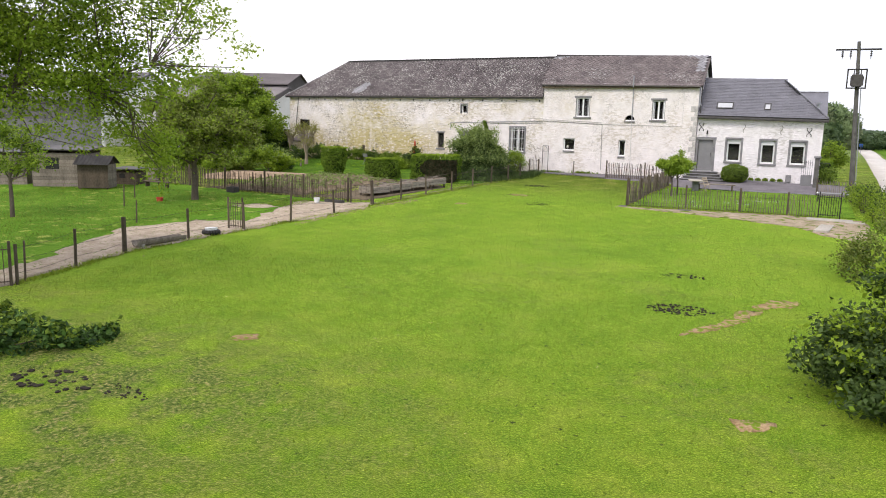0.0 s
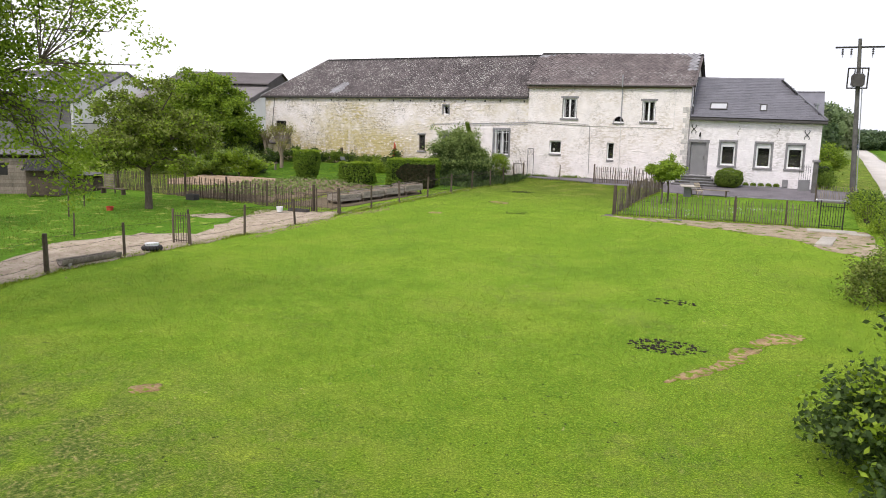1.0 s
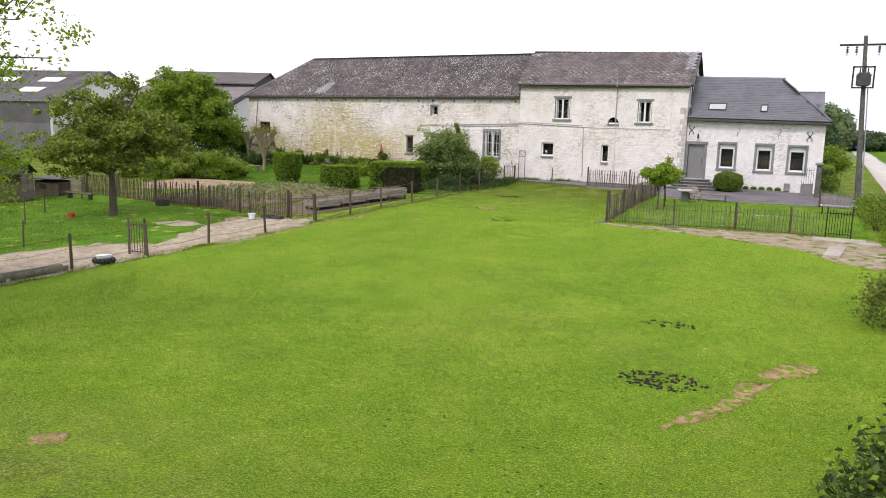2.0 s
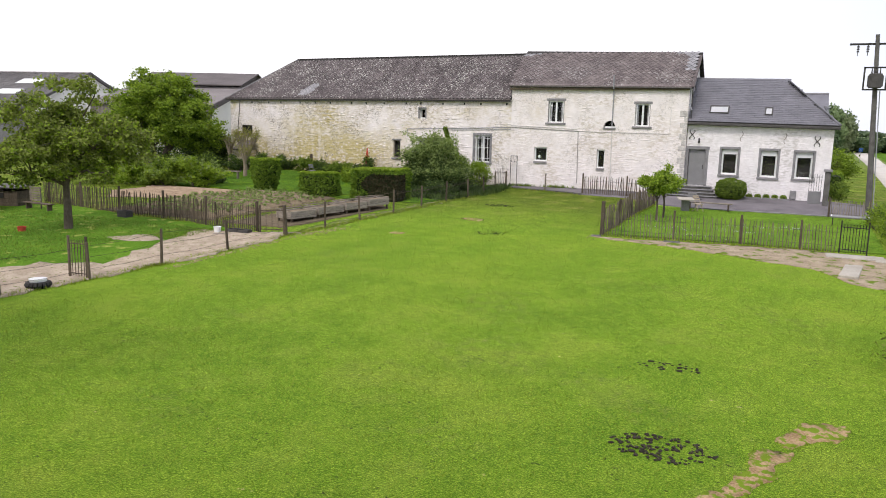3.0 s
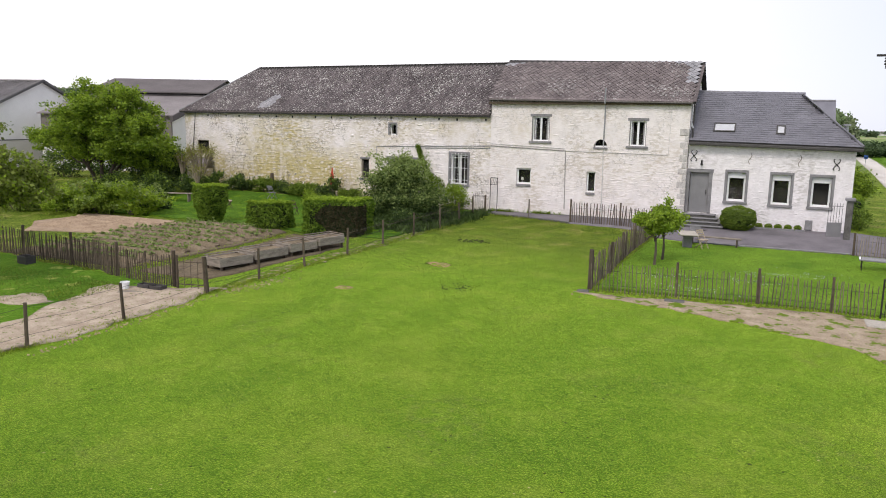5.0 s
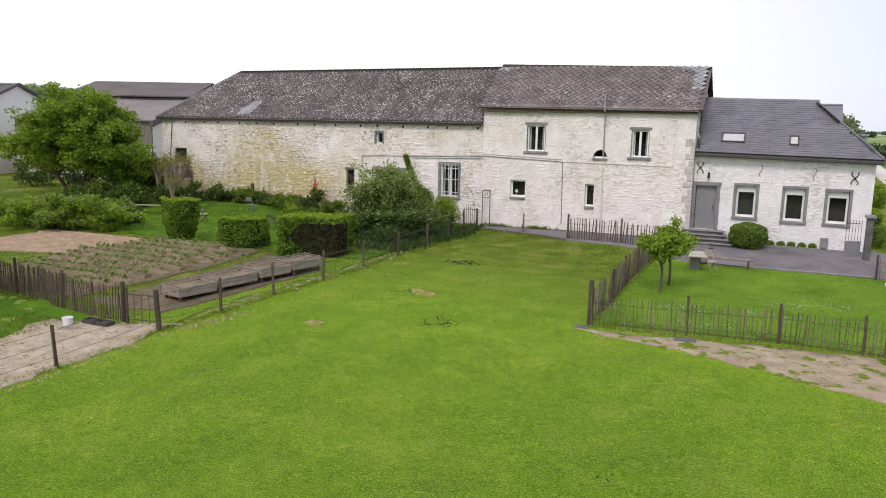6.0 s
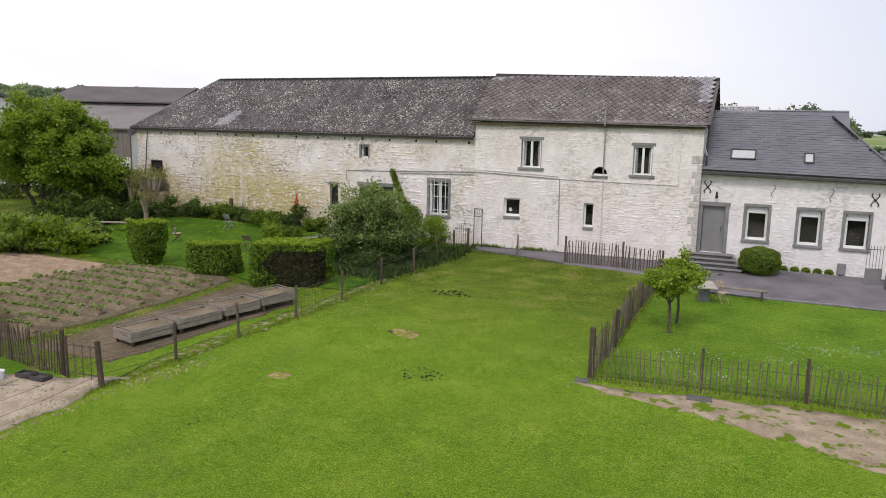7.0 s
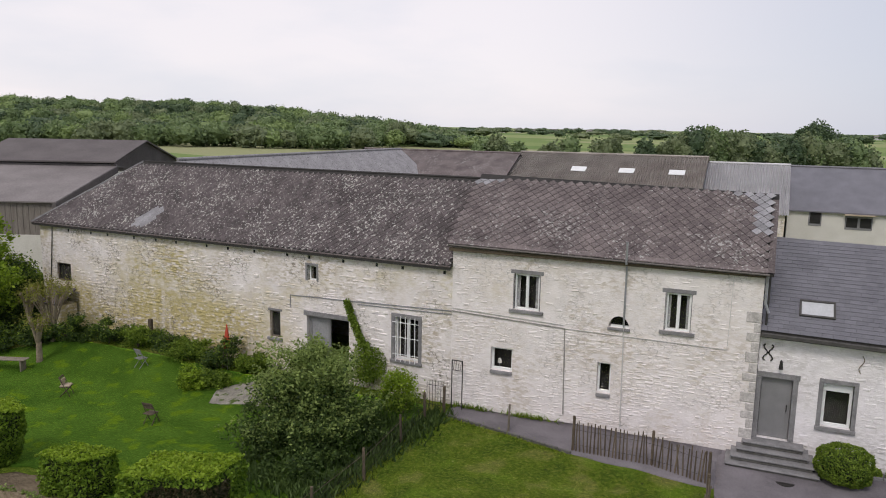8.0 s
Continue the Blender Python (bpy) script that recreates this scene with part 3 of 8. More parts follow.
def window(parent, x0, x1, z0, z1, leaves=2, surround=0.18, blind=0.0, bars=0, set_back=0.16, sill=True, lintel_only=False, frame_w=0.07, name="window", proud=0.03, jamb=None, frame_m=None, room_at=0.505):
    """A window in the opening x0..x1, z0..z1 of a wall whose face lies at y = 0: stone surround, frame, panes."""
    w = new(name)
    w.parent = parent
    w.matrix_local = Matrix.Translation(((x0 + x1) / 2, 0, z0))
    h, g = z1 - z0, (x1 - x0) / 2
    jw = surround if jamb is None else jamb
    if surround:
        part("lintel", one_box(-g - surround, g + surround, -proud, 0.2, h, h + surround * 1.05, 0.012), M_BLUESTONE, w, "grey stone lintel")
        if not lintel_only:
            part("jamb", one_box(-g - jw, -g, -proud + 0.003, 0.2, 0, h - 0.002, 0.012), M_BLUESTONE, w)
            part("jamb", one_box(g, g + jw, -proud + 0.003, 0.2, 0, h - 0.002, 0.012), M_BLUESTONE, w)
    if sill:
        part("sill", one_box(-g - surround * 1.2, g + surround * 1.2, -0.09, 0.22, -0.13, -0.002, 0.015), M_BLUESTONE, w, "grey stone sill")
    f = frame_w
    bm = bmesh.new()
    box(bm, -g + 0.002, -g + f, set_back, set_back + 0.07, 0.002, h - 0.002, 0.006), box(bm, g - f, g - 0.002, set_back, set_back + 0.07, 0.002, h - 0.002, 0.006)
    box(bm, -g + f, g - f, set_back + 0.002, set_back + 0.068, 0.002, f, 0.006), box(bm, -g + f, g - f, set_back + 0.002, set_back + 0.068, h - f - blind, h - 0.002, 0.006)
    for k in range(1, leaves):
        x = -g + 2 * g * k / leaves
        box(bm, x - f * 0.8, x + f * 0.8, set_back - 0.012, set_back + 0.06, f, h - f - blind, 0.006)
    part("frame", bm, frame_m or M_FRAME, w, "painted window frame")
    # near-black sheet behind the frame stands for the unlit room
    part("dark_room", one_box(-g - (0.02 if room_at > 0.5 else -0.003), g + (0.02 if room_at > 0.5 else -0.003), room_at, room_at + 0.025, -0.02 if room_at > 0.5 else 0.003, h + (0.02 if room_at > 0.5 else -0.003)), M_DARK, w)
    for k in range(leaves):
        a, b = -g + 2 * g * k / leaves + f * 0.8, -g + 2 * g * (k + 1) / leaves - f * 0.8
        pane = part("pane", one_box(a, b, set_back + 0.03, set_back + 0.036, f, h - f - blind), M_GLASS, w)
        pane.visible_shadow = False
    if leaves == 2 and not bars:
        for a in (-1, 1):
            part("curtain", one_box(min(a * g * 0.95, a * g * 0.62), max(a * g * 0.95, a * g * 0.62), set_back + 0.09, set_back + 0.11, f, h - f), M_CURTAIN, w, "grey net curtain")
    if blind:
        part("blind", one_box(-g + 0.01, g - 0.01, set_back - 0.03, set_back + 0.02, h - f - blind, h - 0.01, 0.01), M_BLIND, w, "white roller blind box")
    for k in range(bars):
        x = -g + 2 * g * (k + 0.5) / bars
        bm = bmesh.new()
        rod(bm, (x, -0.10, -0.05), (x, -0.10, h + 0.08), 0.016)
        part("bar", bm, M_FRAME, w, "white iron bar")
    if bars:
        for z in (0.15 * h, 0.55 * h, 0.9 * h):
            bm = bmesh.new()
            rod(bm, (-g - 0.05, -0.10, z), (g + 0.05, -0.10, z), 0.014)
            part("bar", bm, M_FRAME, w, "white iron bar")
    return w


def roof_plane(bm, corners, thick=0.08):
    """A slab through the corners (in order), thick downwards."""
    vs = [bm.verts.new(c) for c in corners]
    f = bm.faces.new(vs)
    f.normal_update()
    if f.normal.z < 0:
        f.normal_flip()
    down = [bm.verts.new((c[0], c[1], c[2] - thick)) for c in corners]
    bm.faces.new(down)
    for i in range(len(vs)):
        j = (i + 1) % len(vs)
        bm.faces.new([vs[i], vs[j], down[j], down[i]])


def inside(poly, u, v):
    odd = False
    for k in range(len(poly)):
        (a, b), (c, d) = poly[k], poly[k - 1]
        if (b > v) != (d > v) and u < (c - a) * (v - b) / (d - b) + a:
            odd = not odd
    return odd


SLATES = []


def slate_field(roof, origin, along, up, outline, shape, size, mats, keep, seed, repaired=None, joint=0.04):
    """Slates on a slope: origin, unit vectors along the eave and up the slope, an outline in those two, the shape of one
    slate, its pitch (u, v); the first 'keep' about the middle become objects of their own, the rest one joined mesh."""
    rng = random.Random(seed)
    along, up = Vector(along).normalized(), Vector(up).normalized()
    normal = along.cross(up)
    if normal.z < 0:
        normal = -normal
    du, dv = size
    us, vs = [p[0] for p in outline], [p[1] for p in outline]
    spots = []
    rows = int((max(vs) - min(vs)) / dv) + 1
    for r in range(rows):
        v = min(vs) + (r + (1.0 if shape == "diamond" else 0.5)) * dv
        for c in range(int((max(us) - min(us)) / du) + 2):
            u = min(us) + (c + (0.5 if r % 2 else 0.0)) * du
            if inside(outline, u, v):
                spots.append((u, v))
    mid_u = sum(us) / len(us)
    patched = [s for s in spots if repaired and repaired(*s)]
    spots = [s for s in spots if s not in patched]
    spots.sort(key=lambda s: abs(s[0] - mid_u))
    basis = Matrix((along, up, normal)).transposed()
    t = 0.016
    if shape == "diamond":
        a, b = du * (0.5 - joint), dv * (1.0 - joint * 2)
        ring = [(0, -b), (a, -b * 0.06), (a * 0.97, b * 0.06), (0, b), (-a * 0.97, b * 0.06), (-a, -b * 0.06)]
    else:
        a, b = du * 0.49, dv * 0.62
        ring = [(-a, -b), (a, -b), (a, b), (-a, b)]
    k = len(ring)
    base_v = [Vector((x, y, t * (0.55 - 0.45 * y / b))) for x, y in ring] + [Vector((x, y, t * (0.55 - 0.45 * y / b) - t)) for x, y in ring]
    base_f = [tuple(range(k))] + [(i, i + k, (i + 1) % k + k, (i + 1) % k) for i in range(k)]
    SLATES.append((roof, [tuple(v) for v in base_v], base_f, mats[0],
                   [(Vector(origin) + along * u + up * v + normal * (0.012 + rng.uniform(0, 0.006)), rng.uniform(-0.03, 0.03), rng.uniform(-0.025, 0.025)) for u, v in spots[:keep]], basis))
    if patched:
        SLATES.append((roof, [tuple(v) for v in base_v], base_f, M_PALE_SLATE,
                       [(Vector(origin) + along * u + up * v + normal * 0.016, rng.uniform(-0.02, 0.02), rng.uniform(-0.015, 0.015)) for u, v in patched], basis))
    verts, faces = [], []
    for u, v in spots[keep:]:
        o = Vector(origin) + along * u + up * v + normal * (0.012 + rng.uniform(0, 0.006))
        turn = basis @ Euler((rng.uniform(-0.025, 0.025), 0, rng.uniform(-0.03, 0.03))).to_matrix()
        n0 = len(verts)
        verts += [tuple(o + turn @ q) for q in base_v]
        faces += [tuple(i + n0 for i in f) for f in base_f]
    if verts:
        ob = new("slating", mesh_of("slating", verts, faces, mats[1]))
        ob.parent = roof
        tagged(ob, kind="stuff")


def lay_slates():
    for roof, verts, faces, material, spots, basis in SLATES:
        me = mesh_of("slate", verts, faces, material)
        for o, twist, tip in spots:
            piece("slate", me, roof, Matrix.Translation(o) @ (basis @ Euler((tip, 0, twist)).to_matrix()).to_4x4())


M_SKY_PANE = surface("pale_blind_under_glass", (0.46, 0.46, 0.48), (0.56, 0.56, 0.58), 3, 15, 0.25, 0.02)
M_PIPE = surface("dull_grey_pipe", (0.24, 0.225, 0.215), (0.36, 0.34, 0.32), 3, 20, 0.7, 0.1)
M_CURTAIN = surface("grey_curtain_behind_glass", (0.24, 0.24, 0.25), (0.34, 0.335, 0.35), 3, 15, 0.3, 0.02)
M_QUOIN = surface("washed_corner_stone", (0.36, 0.335, 0.32), (0.66, 0.62, 0.60), 3.5, 18, 0.9, 0.5)
M_PALE_SLATE = surface("pale_repair_slate", (0.20, 0.195, 0.205), (0.33, 0.32, 0.335), 2, 14, 0.7, 0.4, vary=0.15)


STONES = []


def rubble(wall_ob, x0, x1, z0, top, openings, seed, chance=lambda x, z: 1.0, proud=(0.004, 0.024), keep=300, mid=None, row=(0.09, 0.19), wide=(0.12, 0.44)):
    """Roughly coursed stones standing proud of a wall's face; the nearest ones are objects, the rest one mesh."""
    rng = random.Random(seed)
    spots, z = [], z0
    while z < top - 0.05:
        hh = rng.uniform(*row)
        x = x0 + rng.uniform(0, 0.2)
        while x < x1 - 0.1:
            w = min(rng.uniform(*wide), x1 - x)
            zz = z + rng.uniform(-0.035, 0.035)
            clear = all(x + w < o[0] - 0.16 or x > o[1] + 0.16 or zz + hh < o[2] - 0.15 or zz > o[3] + 0.17 for o in openings)
            if clear and w > 0.08 and zz + hh < top and rng.random() < chance(x + w / 2, zz):
                spots.append((x, zz, w - rng.uniform(0.012, 0.035), hh * rng.uniform(0.7, 1.0) - 0.012, rng.uniform(*proud)))
            x += w
        z += hh
    m = (x0 + x1) / 2 if mid is None else mid
    spots.sort(key=lambda s: math.hypot(s[0] - m, s[1] - 2.5))

    def shape(w, h, p):
        j = lambda a: rng.uniform(-a, a) * 1.7
        b = [Vector((j(0.012), 0.01, j(0.012))), Vector((w + j(0.012), 0.01, j(0.012))), Vector((w + j(0.012), 0.01, h + j(0.012))), Vector((j(0.012), 0.01, h + j(0.012)))]
        i = min(0.028, h * 0.25)
        f = [Vector((i + j(0.01), -p + j(0.006), i + j(0.008))), Vector((w - i + j(0.01), -p + j(0.006), i + j(0.008))), Vector((w - i + j(0.01), -p + j(0.006), h - i + j(0.008))), Vector((i + j(0.01), -p + j(0.006), h - i + j(0.008)))]
        return b + f
    faces1 = [(4, 5, 6, 7), (0, 1, 5, 4), (1, 2, 6, 5), (2, 3, 7, 6), (3, 0, 4, 7)]
    STONES.append((wall_ob, [(x, z, shape(w, h, p)) for x, z, w, h, p in spots[:keep]], faces1))
    verts, faces = [], []
    for x, z, w, h, p in spots[keep:]:
        n0 = len(verts)
        verts += [tuple(Vector((x, 0, z)) + q) for q in shape(w, h, p)]
        faces += [tuple(k + n0 for k in f) for f in faces1]
    ob = new("rubble", mesh_of("rubble", verts, faces, wall_ob.data.materials[0]))
    ob.parent = wall_ob
    tagged(ob, kind="stuff")


def lay_stones():
    for wall_ob, spots, faces in STONES:
        for x, z, vs in spots:
            me = mesh_of("stone", [tuple(v) for v in vs], faces, wall_ob.data.materials[0])
            piece("stone", me, wall_ob, Matrix.Translation((x, 0, z)))


# ---- the long barn ----
def build_barn():
    b = thing("barn", pose(0, 42, 0, 0, 0, math.degrees(math.atan2(-1.21, 24.71))),
              "long whitewashed rubble stone barn with a mossy weathered slate roof", "barn")
    L, D = -24.45, 6.6
    holes = [(-23.3, -22.2, 2.95, 3.9), (-6.98, -6.5, 4.66, 5.34), (-9.08, -8.5, 1.85, 3.08), (-7.05, -4.85, 0.45, 3.1), (-2.6, -1.5, 1.8, 3.6)]
    front = wall(b, L, -0.002, -1.2, 6.02, 6.05, 0.5, holes, M_WALL_BARN, label="whitewash flaking off yellow-green stained stone")
    rubble(front, L, -0.02, -0.2, 5.6, holes, 71, lambda x, z: min(0.95, max(0.12, 0.62 + 1.1 * noise.noise((x * 0.42, 3.0, z * 0.55)) + (0.12 if z < 3.0 else -0.15))) * (1.0 if x < -3 else 0.75), (0.005, 0.034), mid=-12)
    bm = bmesh.new()
    box(bm, L + 0.002, L + 0.5, 0.502, D, -1.2, 6.0)
    part("wall", bm, M_WALL_BARN, b)
    part("wall", one_box(L + 0.51, -0.004, D - 0.5, D - 0.002, -1.2, 6.0), M_WALL_BARN, b)
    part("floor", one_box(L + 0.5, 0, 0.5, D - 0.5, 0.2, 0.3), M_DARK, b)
    # dark sheet set close behind the frame so the opening looks unlit
    w = window(b, -23.3, -22.2, 2.95, 3.9, 1, 0, sill=False, set_back=0.06, name="window", frame_m=M_WOOD_DARK, room_at=0.16)
    tagged(w, "dark unglazed loft opening with a timber frame")
    window(b, -6.98, -6.5, 4.66, 5.34, 1, 0.1, sill=False)
    window(b, -9.08, -8.5, 1.85, 3.08, 1, 0.1, sill=True, lintel_only=True, frame_m=M_WOOD, set_back=0.08, room_at=0.2)
    window(b, -2.6, -1.5, 1.8, 3.6, 2, 0.16, bars=5)
    # glazed garden door, one leaf slid open
    d = new("patio_door")
    d.parent = b
    d.matrix_local = Matrix.Translation((-5.95, 0, 0.45))
    tagged(d, "sliding glazed garden door, half open")
    part("lintel", one_box(-1.25, 1.25, -0.03, 0.3, 2.65, 2.86, 0.01), M_BLUESTONE, d, "grey lintel")
    bm = bmesh.new()
    box(bm, -1.1, -0.98, 0.2, 0.3, 0, 2.65, 0.01), box(bm, -0.1, 0.02, 0.2, 0.3, 0, 2.65, 0.01), box(bm, -0.98, -0.1, 0.2, 0.3, 2.5, 2.65, 0.01), box(bm, -0.98, -0.1, 0.2, 0.3, 0, 0.14, 0.01), box(bm, -0.98, -0.1, 0.2, 0.3, 1.05, 1.15, 0.01)
    part("frame", bm, M_DOOR, d, "grey door frame")
    part("pane", one_box(-0.98, -0.1, 0.24, 0.25, 0.14, 2.5), M_CURTAIN, d, "drawn grey curtain behind the pane")
    # putlog holes under the eave, near-black blocks in place of shaded recesses
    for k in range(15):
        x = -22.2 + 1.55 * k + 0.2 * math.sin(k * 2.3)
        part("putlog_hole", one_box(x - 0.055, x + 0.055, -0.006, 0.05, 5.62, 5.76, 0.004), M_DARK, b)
    bm = bmesh.new()
    for a, c, q in (((-7.9, -0.03, 3.35), (-7.9, -0.03, 3.92), 0.02), ((-7.9, -0.03, 3.92), (-4.4, -0.03, 4.02), 0.02), ((-4.4, -0.03, 4.03), (-0.02, -0.03, 4.18), 0.024), ((-4.4, -0.03, 3.92), (-0.02, -0.03, 4.04), 0.018)):
        rod(bm, a, c, q, sides=6)
    part("wall_cable", bm, M_ZINC, b, "grey pipe along the barn wall")
    bm = bmesh.new()
    rod(bm, (-23.4, -0.04, 5.85), (-23.75, -0.04, 3.0), 0.022, sides=6)
    part("wall_cable", bm, M_IRON, b, "dark cable hanging from the eave")
    # roof, hipped at the far end
    roof = new("roof")
    roof.parent = b
    tagged(roof, "weathered grey-brown slates with pale lichen")
    ez, rz, ry, hip = 6.06, 9.22, 3.25, -20.1
    bm = bmesh.new()
    roof_plane(bm, [(L - 0.3, -0.25, ez - 0.1), (-0.0, -0.25, ez - 0.1), (-0.0, ry, rz), (hip, ry, rz)])
    roof_plane(bm, [(L - 0.3, -0.25, ez - 0.1), (hip, ry, rz), (L - 0.3, D + 0.25, ez - 0.1)])
    roof_plane(bm, [(hip, ry, rz), (0, ry, rz), (0, D + 0.25, ez - 0.1), (L - 0.3, D + 0.25, ez - 0.1)])
    part("underlay", bm, M_UNDERLAY, roof)
    slope = math.hypot(ry + 0.25, rz - ez + 0.1)
    slate_field(roof, (L - 0.3, -0.25, ez - 0.08), (1, 0, 0), (0, ry + 0.25, rz - ez + 0.1), [(0, 0), (-L + 0.25, 0), (-L + 0.25, slope - 0.2), (hip - L + 0.1, slope - 0.2)],
                "diamond", (0.30, 0.165), (M_LICHEN, M_LICHEN_JOINED), 300, 1, lambda u, v: 0.4 < v < 1.75 and abs(u - 7.75 - 0.5 * (v - 1.0)) < 0.6 - 0.3 * abs(v - 0.9), 0.03)
    bm = bmesh.new()
    rod(bm, (hip, ry, rz + 0.0), (-0.1, ry, rz + 0.0), 0.055, sides=8)
    part("ridge", bm, M_UNDERLAY, roof, "dark ridge tiles")
    bm = bmesh.new()
    rod(bm, (L - 0.3, -0.25, ez - 0.06), (hip, ry, rz), 0.055, sides=6)
    part("hip", bm, M_BLUESTONE, roof, "pale grey hip flashing")
    part("eave_course", one_box(L - 0.3, -0.01, -0.26, 0.0, ez - 0.10, ez - 0.055, 0.004), M_SLATE, roof)
    part("eave_board", one_box(L - 0.3, -0.02, -0.24, -0.2, ez - 0.22, ez - 0.1, 0.01), M_GUTTER, roof)
    return b


# ---- the two-storey house ----
def build_house():
    h = thing("farmhouse", pose(0, 42, 0), "two-storey whitewashed stone farmhouse with grey window surrounds and diamond slates", "house")
    W, D = 11.2, 6.6
    holes = [(2.54, 3.52, 4.55, 5.93), (8.1, 8.94, 4.42, 5.78), (1.66, 2.55, 2.03, 2.95), (5.82, 6.33, 1.75, 2.92), (6.15, 6.89, 4.30, 4.765)]
    front = wall(h, 0, W, -1.2, 6.96, 6.84, 0.5, holes, M_WALL_HOUSE, label="whitewashed rubble stone, flaking at the foot")
    rubble(front, 0, W - 0.55, -0.1, 6.7, holes, 72, lambda x, z: min(0.95, max(0.05, (0.75 if z < 3.9 else 0.2) + 0.9 * noise.noise((x * 0.5, 7.0, z * 0.6)))), (0.003, 0.017), row=(0.07, 0.15), wide=(0.12, 0.36))
    # side walls with gables
    for x, top in ((0.002, 9.15), (W - 0.502, 9.0)):
        bm = bmesh.new()
        ring = [(0.502, -1.2), (D, -1.2), (D, 6.8), (3.3, top - 0.05), (0.502, 7.0)]
        a = [bm.verts.new((x, y, z)) for y, z in ring]
        c = [bm.verts.new((x + 0.5, y, z)) for y, z in ring]
        bm.faces.new(a[::-1]), bm.faces.new(c)
        for i in range(5):
            bm.faces.new([a[i], a[(i + 1) % 5], c[(i + 1) % 5], c[i]])
        bmesh.ops.recalc_face_normals(bm, faces=bm.faces[:])
        part("wall", bm, M_WALL_HOUSE, h)
    part("wall", one_box(0.51, W - 0.51, D - 0.5, D - 0.002, -1.2, 6.7), M_WALL_HOUSE, h)
    part("floor", one_box(0.51, W - 0.51, 0.51, D - 0.51, 3.2, 3.4), M_DARK, h)
    window(h, 2.54, 3.52, 4.55, 5.93, 2, 0.15, proud=0.01, jamb=0.05, set_back=0.09), window(h, 8.1, 8.94, 4.42, 5.78, 2, 0.15, proud=0.01, jamb=0.04, set_back=0.09)
    window(h, 1.66, 2.55, 2.03, 2.95, 1, 0.0, sill=True, frame_w=0.09)
    window(h, 5.82, 6.33, 1.75, 2.92, 1, 0.0, sill=True, frame_w=0.08)
    # half-round vent window
    v = new("half_round_window")
    v.parent = h
    v.matrix_local = Matrix.Translation((6.52, 0, 4.3))
    bm = bmesh.new()
    arc = [(0.37 * math.cos(a), 0.43 * math.sin(a)) for a in np.linspace(0, math.pi, 15)]
    for y, flip in ((-0.014, 1), (0.3, -1)):
        lo, hi = [bm.verts.new((x, y, z)) for x, z in arc], [bm.verts.new((x, y, 0.47)) for x, z in arc]
        for i in range(14):
            bm.faces.new([lo[i], hi[i], hi[i + 1], lo[i + 1]][::flip])
    bm.verts.ensure_lookup_table()
    for i in range(14):
        bm.faces.new([bm.verts[i], bm.verts[i + 1], bm.verts[31 + i], bm.verts[30 + i]])
    bmesh.ops.recalc_face_normals(bm, faces=bm.faces[:])
    part("arch", bm, M_WALL_HOUSE, v)
    part("sill", one_box(-0.4, 0.4, -0.07, 0.2, -0.1, -0.002, 0.012), M_BLUESTONE, v, "grey stone sill")
    pn = part("pane", one_box(-0.36, 0.36, 0.2, 0.206, 0.09, 0.44), M_GLASS, v)
    # same painted shade as behind the other windows
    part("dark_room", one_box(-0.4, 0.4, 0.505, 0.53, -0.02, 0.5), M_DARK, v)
    pn.visible_shadow = False
    part("frame", one_box(-0.3, 0.36, 0.06, 0.12, 0.0, 0.085), M_FRAME, v, "white painted lower frame")
    # grey corner stones
    rng = random.Random(4)
    z, k = -0.3, 0
    while z < 5.2:
        hh = rng.uniform(0.26, 0.4)
        w = (0.55, 0.3)[k % 2] + rng.uniform(-0.05, 0.05)
        part("quoin", one_box(W - w * 0.8, W + 0.004, -0.022, 0.25, z, z + hh - 0.02, 0.02), M_QUOIN, h)
        z, k = z + hh, k + 1
    roof = new("roof")
    roof.parent = h
    tagged(roof, "large diamond slates, brown-grey with lichen")
    e0, e1, r0, r1, ry = 6.98, 6.86, 9.34, 9.06, 3.3
    bm = bmesh.new()
    roof_plane(bm, [(-0.12, -0.22, e0 - 0.08), (W + 0.26, -0.22, e1 - 0.08), (W + 0.26, ry, r1), (-0.12, ry, r0)], 0.1)
    roof_plane(bm, [(-0.12, ry, r0), (W + 0.26, ry, r1), (W + 0.26, D + 0.2, e1 - 0.1), (-0.12, D + 0.2, e0 - 0.1)], 0.1)
    part("underlay", bm, M_UNDERLAY, roof)
    al = Vector((W + 0.38, 0, e1 - e0)).normalized()
    up = (Vector((-0.12, ry, r0)) - Vector((-0.12, -0.22, e0 - 0.08)))
    s = up.length
    slate_field(roof, (-0.12, -0.22, e0 - 0.06), al, up, [(0.02, 0), (W + 0.21, 0), (W + 0.21, s - 0.22), (0.02, s - 0.2)], "diamond", (0.37, 0.20), (M_SLATE, M_SLATE_JOINED), 300, 2,
                lambda u, v: u > W - 1.5 + 1.7 * (s - v) or (u > W - 0.3 and v > 1.9) or (u < 0.95 and v > s - 0.62 + 0.25 * u), 0.034)
    bm = bmesh.new()
    fall = (r0 - e0 + 0.08) / (ry + 0.22)
    for sgn in (-1, 1):
        roof_plane(bm, [(-0.12, ry + sgn * 0.24, r0 + 0.06 - 0.24 * fall), (W + 0.26, ry + sgn * 0.24, r1 + 0.06 - 0.24 * fall), (W + 0.26, ry, r1 + 0.07), (-0.12, ry, r0 + 0.07)], 0.03)
    part("ridge", bm, M_UNDERLAY, roof, "dark ridge tiles")
    bm = bmesh.new()
    roof_plane(bm, [(W + 0.06, -0.24, e1 - 0.035), (W + 0.27, -0.24, e1 - 0.035), (W + 0.27, ry, r1 + 0.045), (W + 0.06, ry, r1 + 0.045)], 0.03)
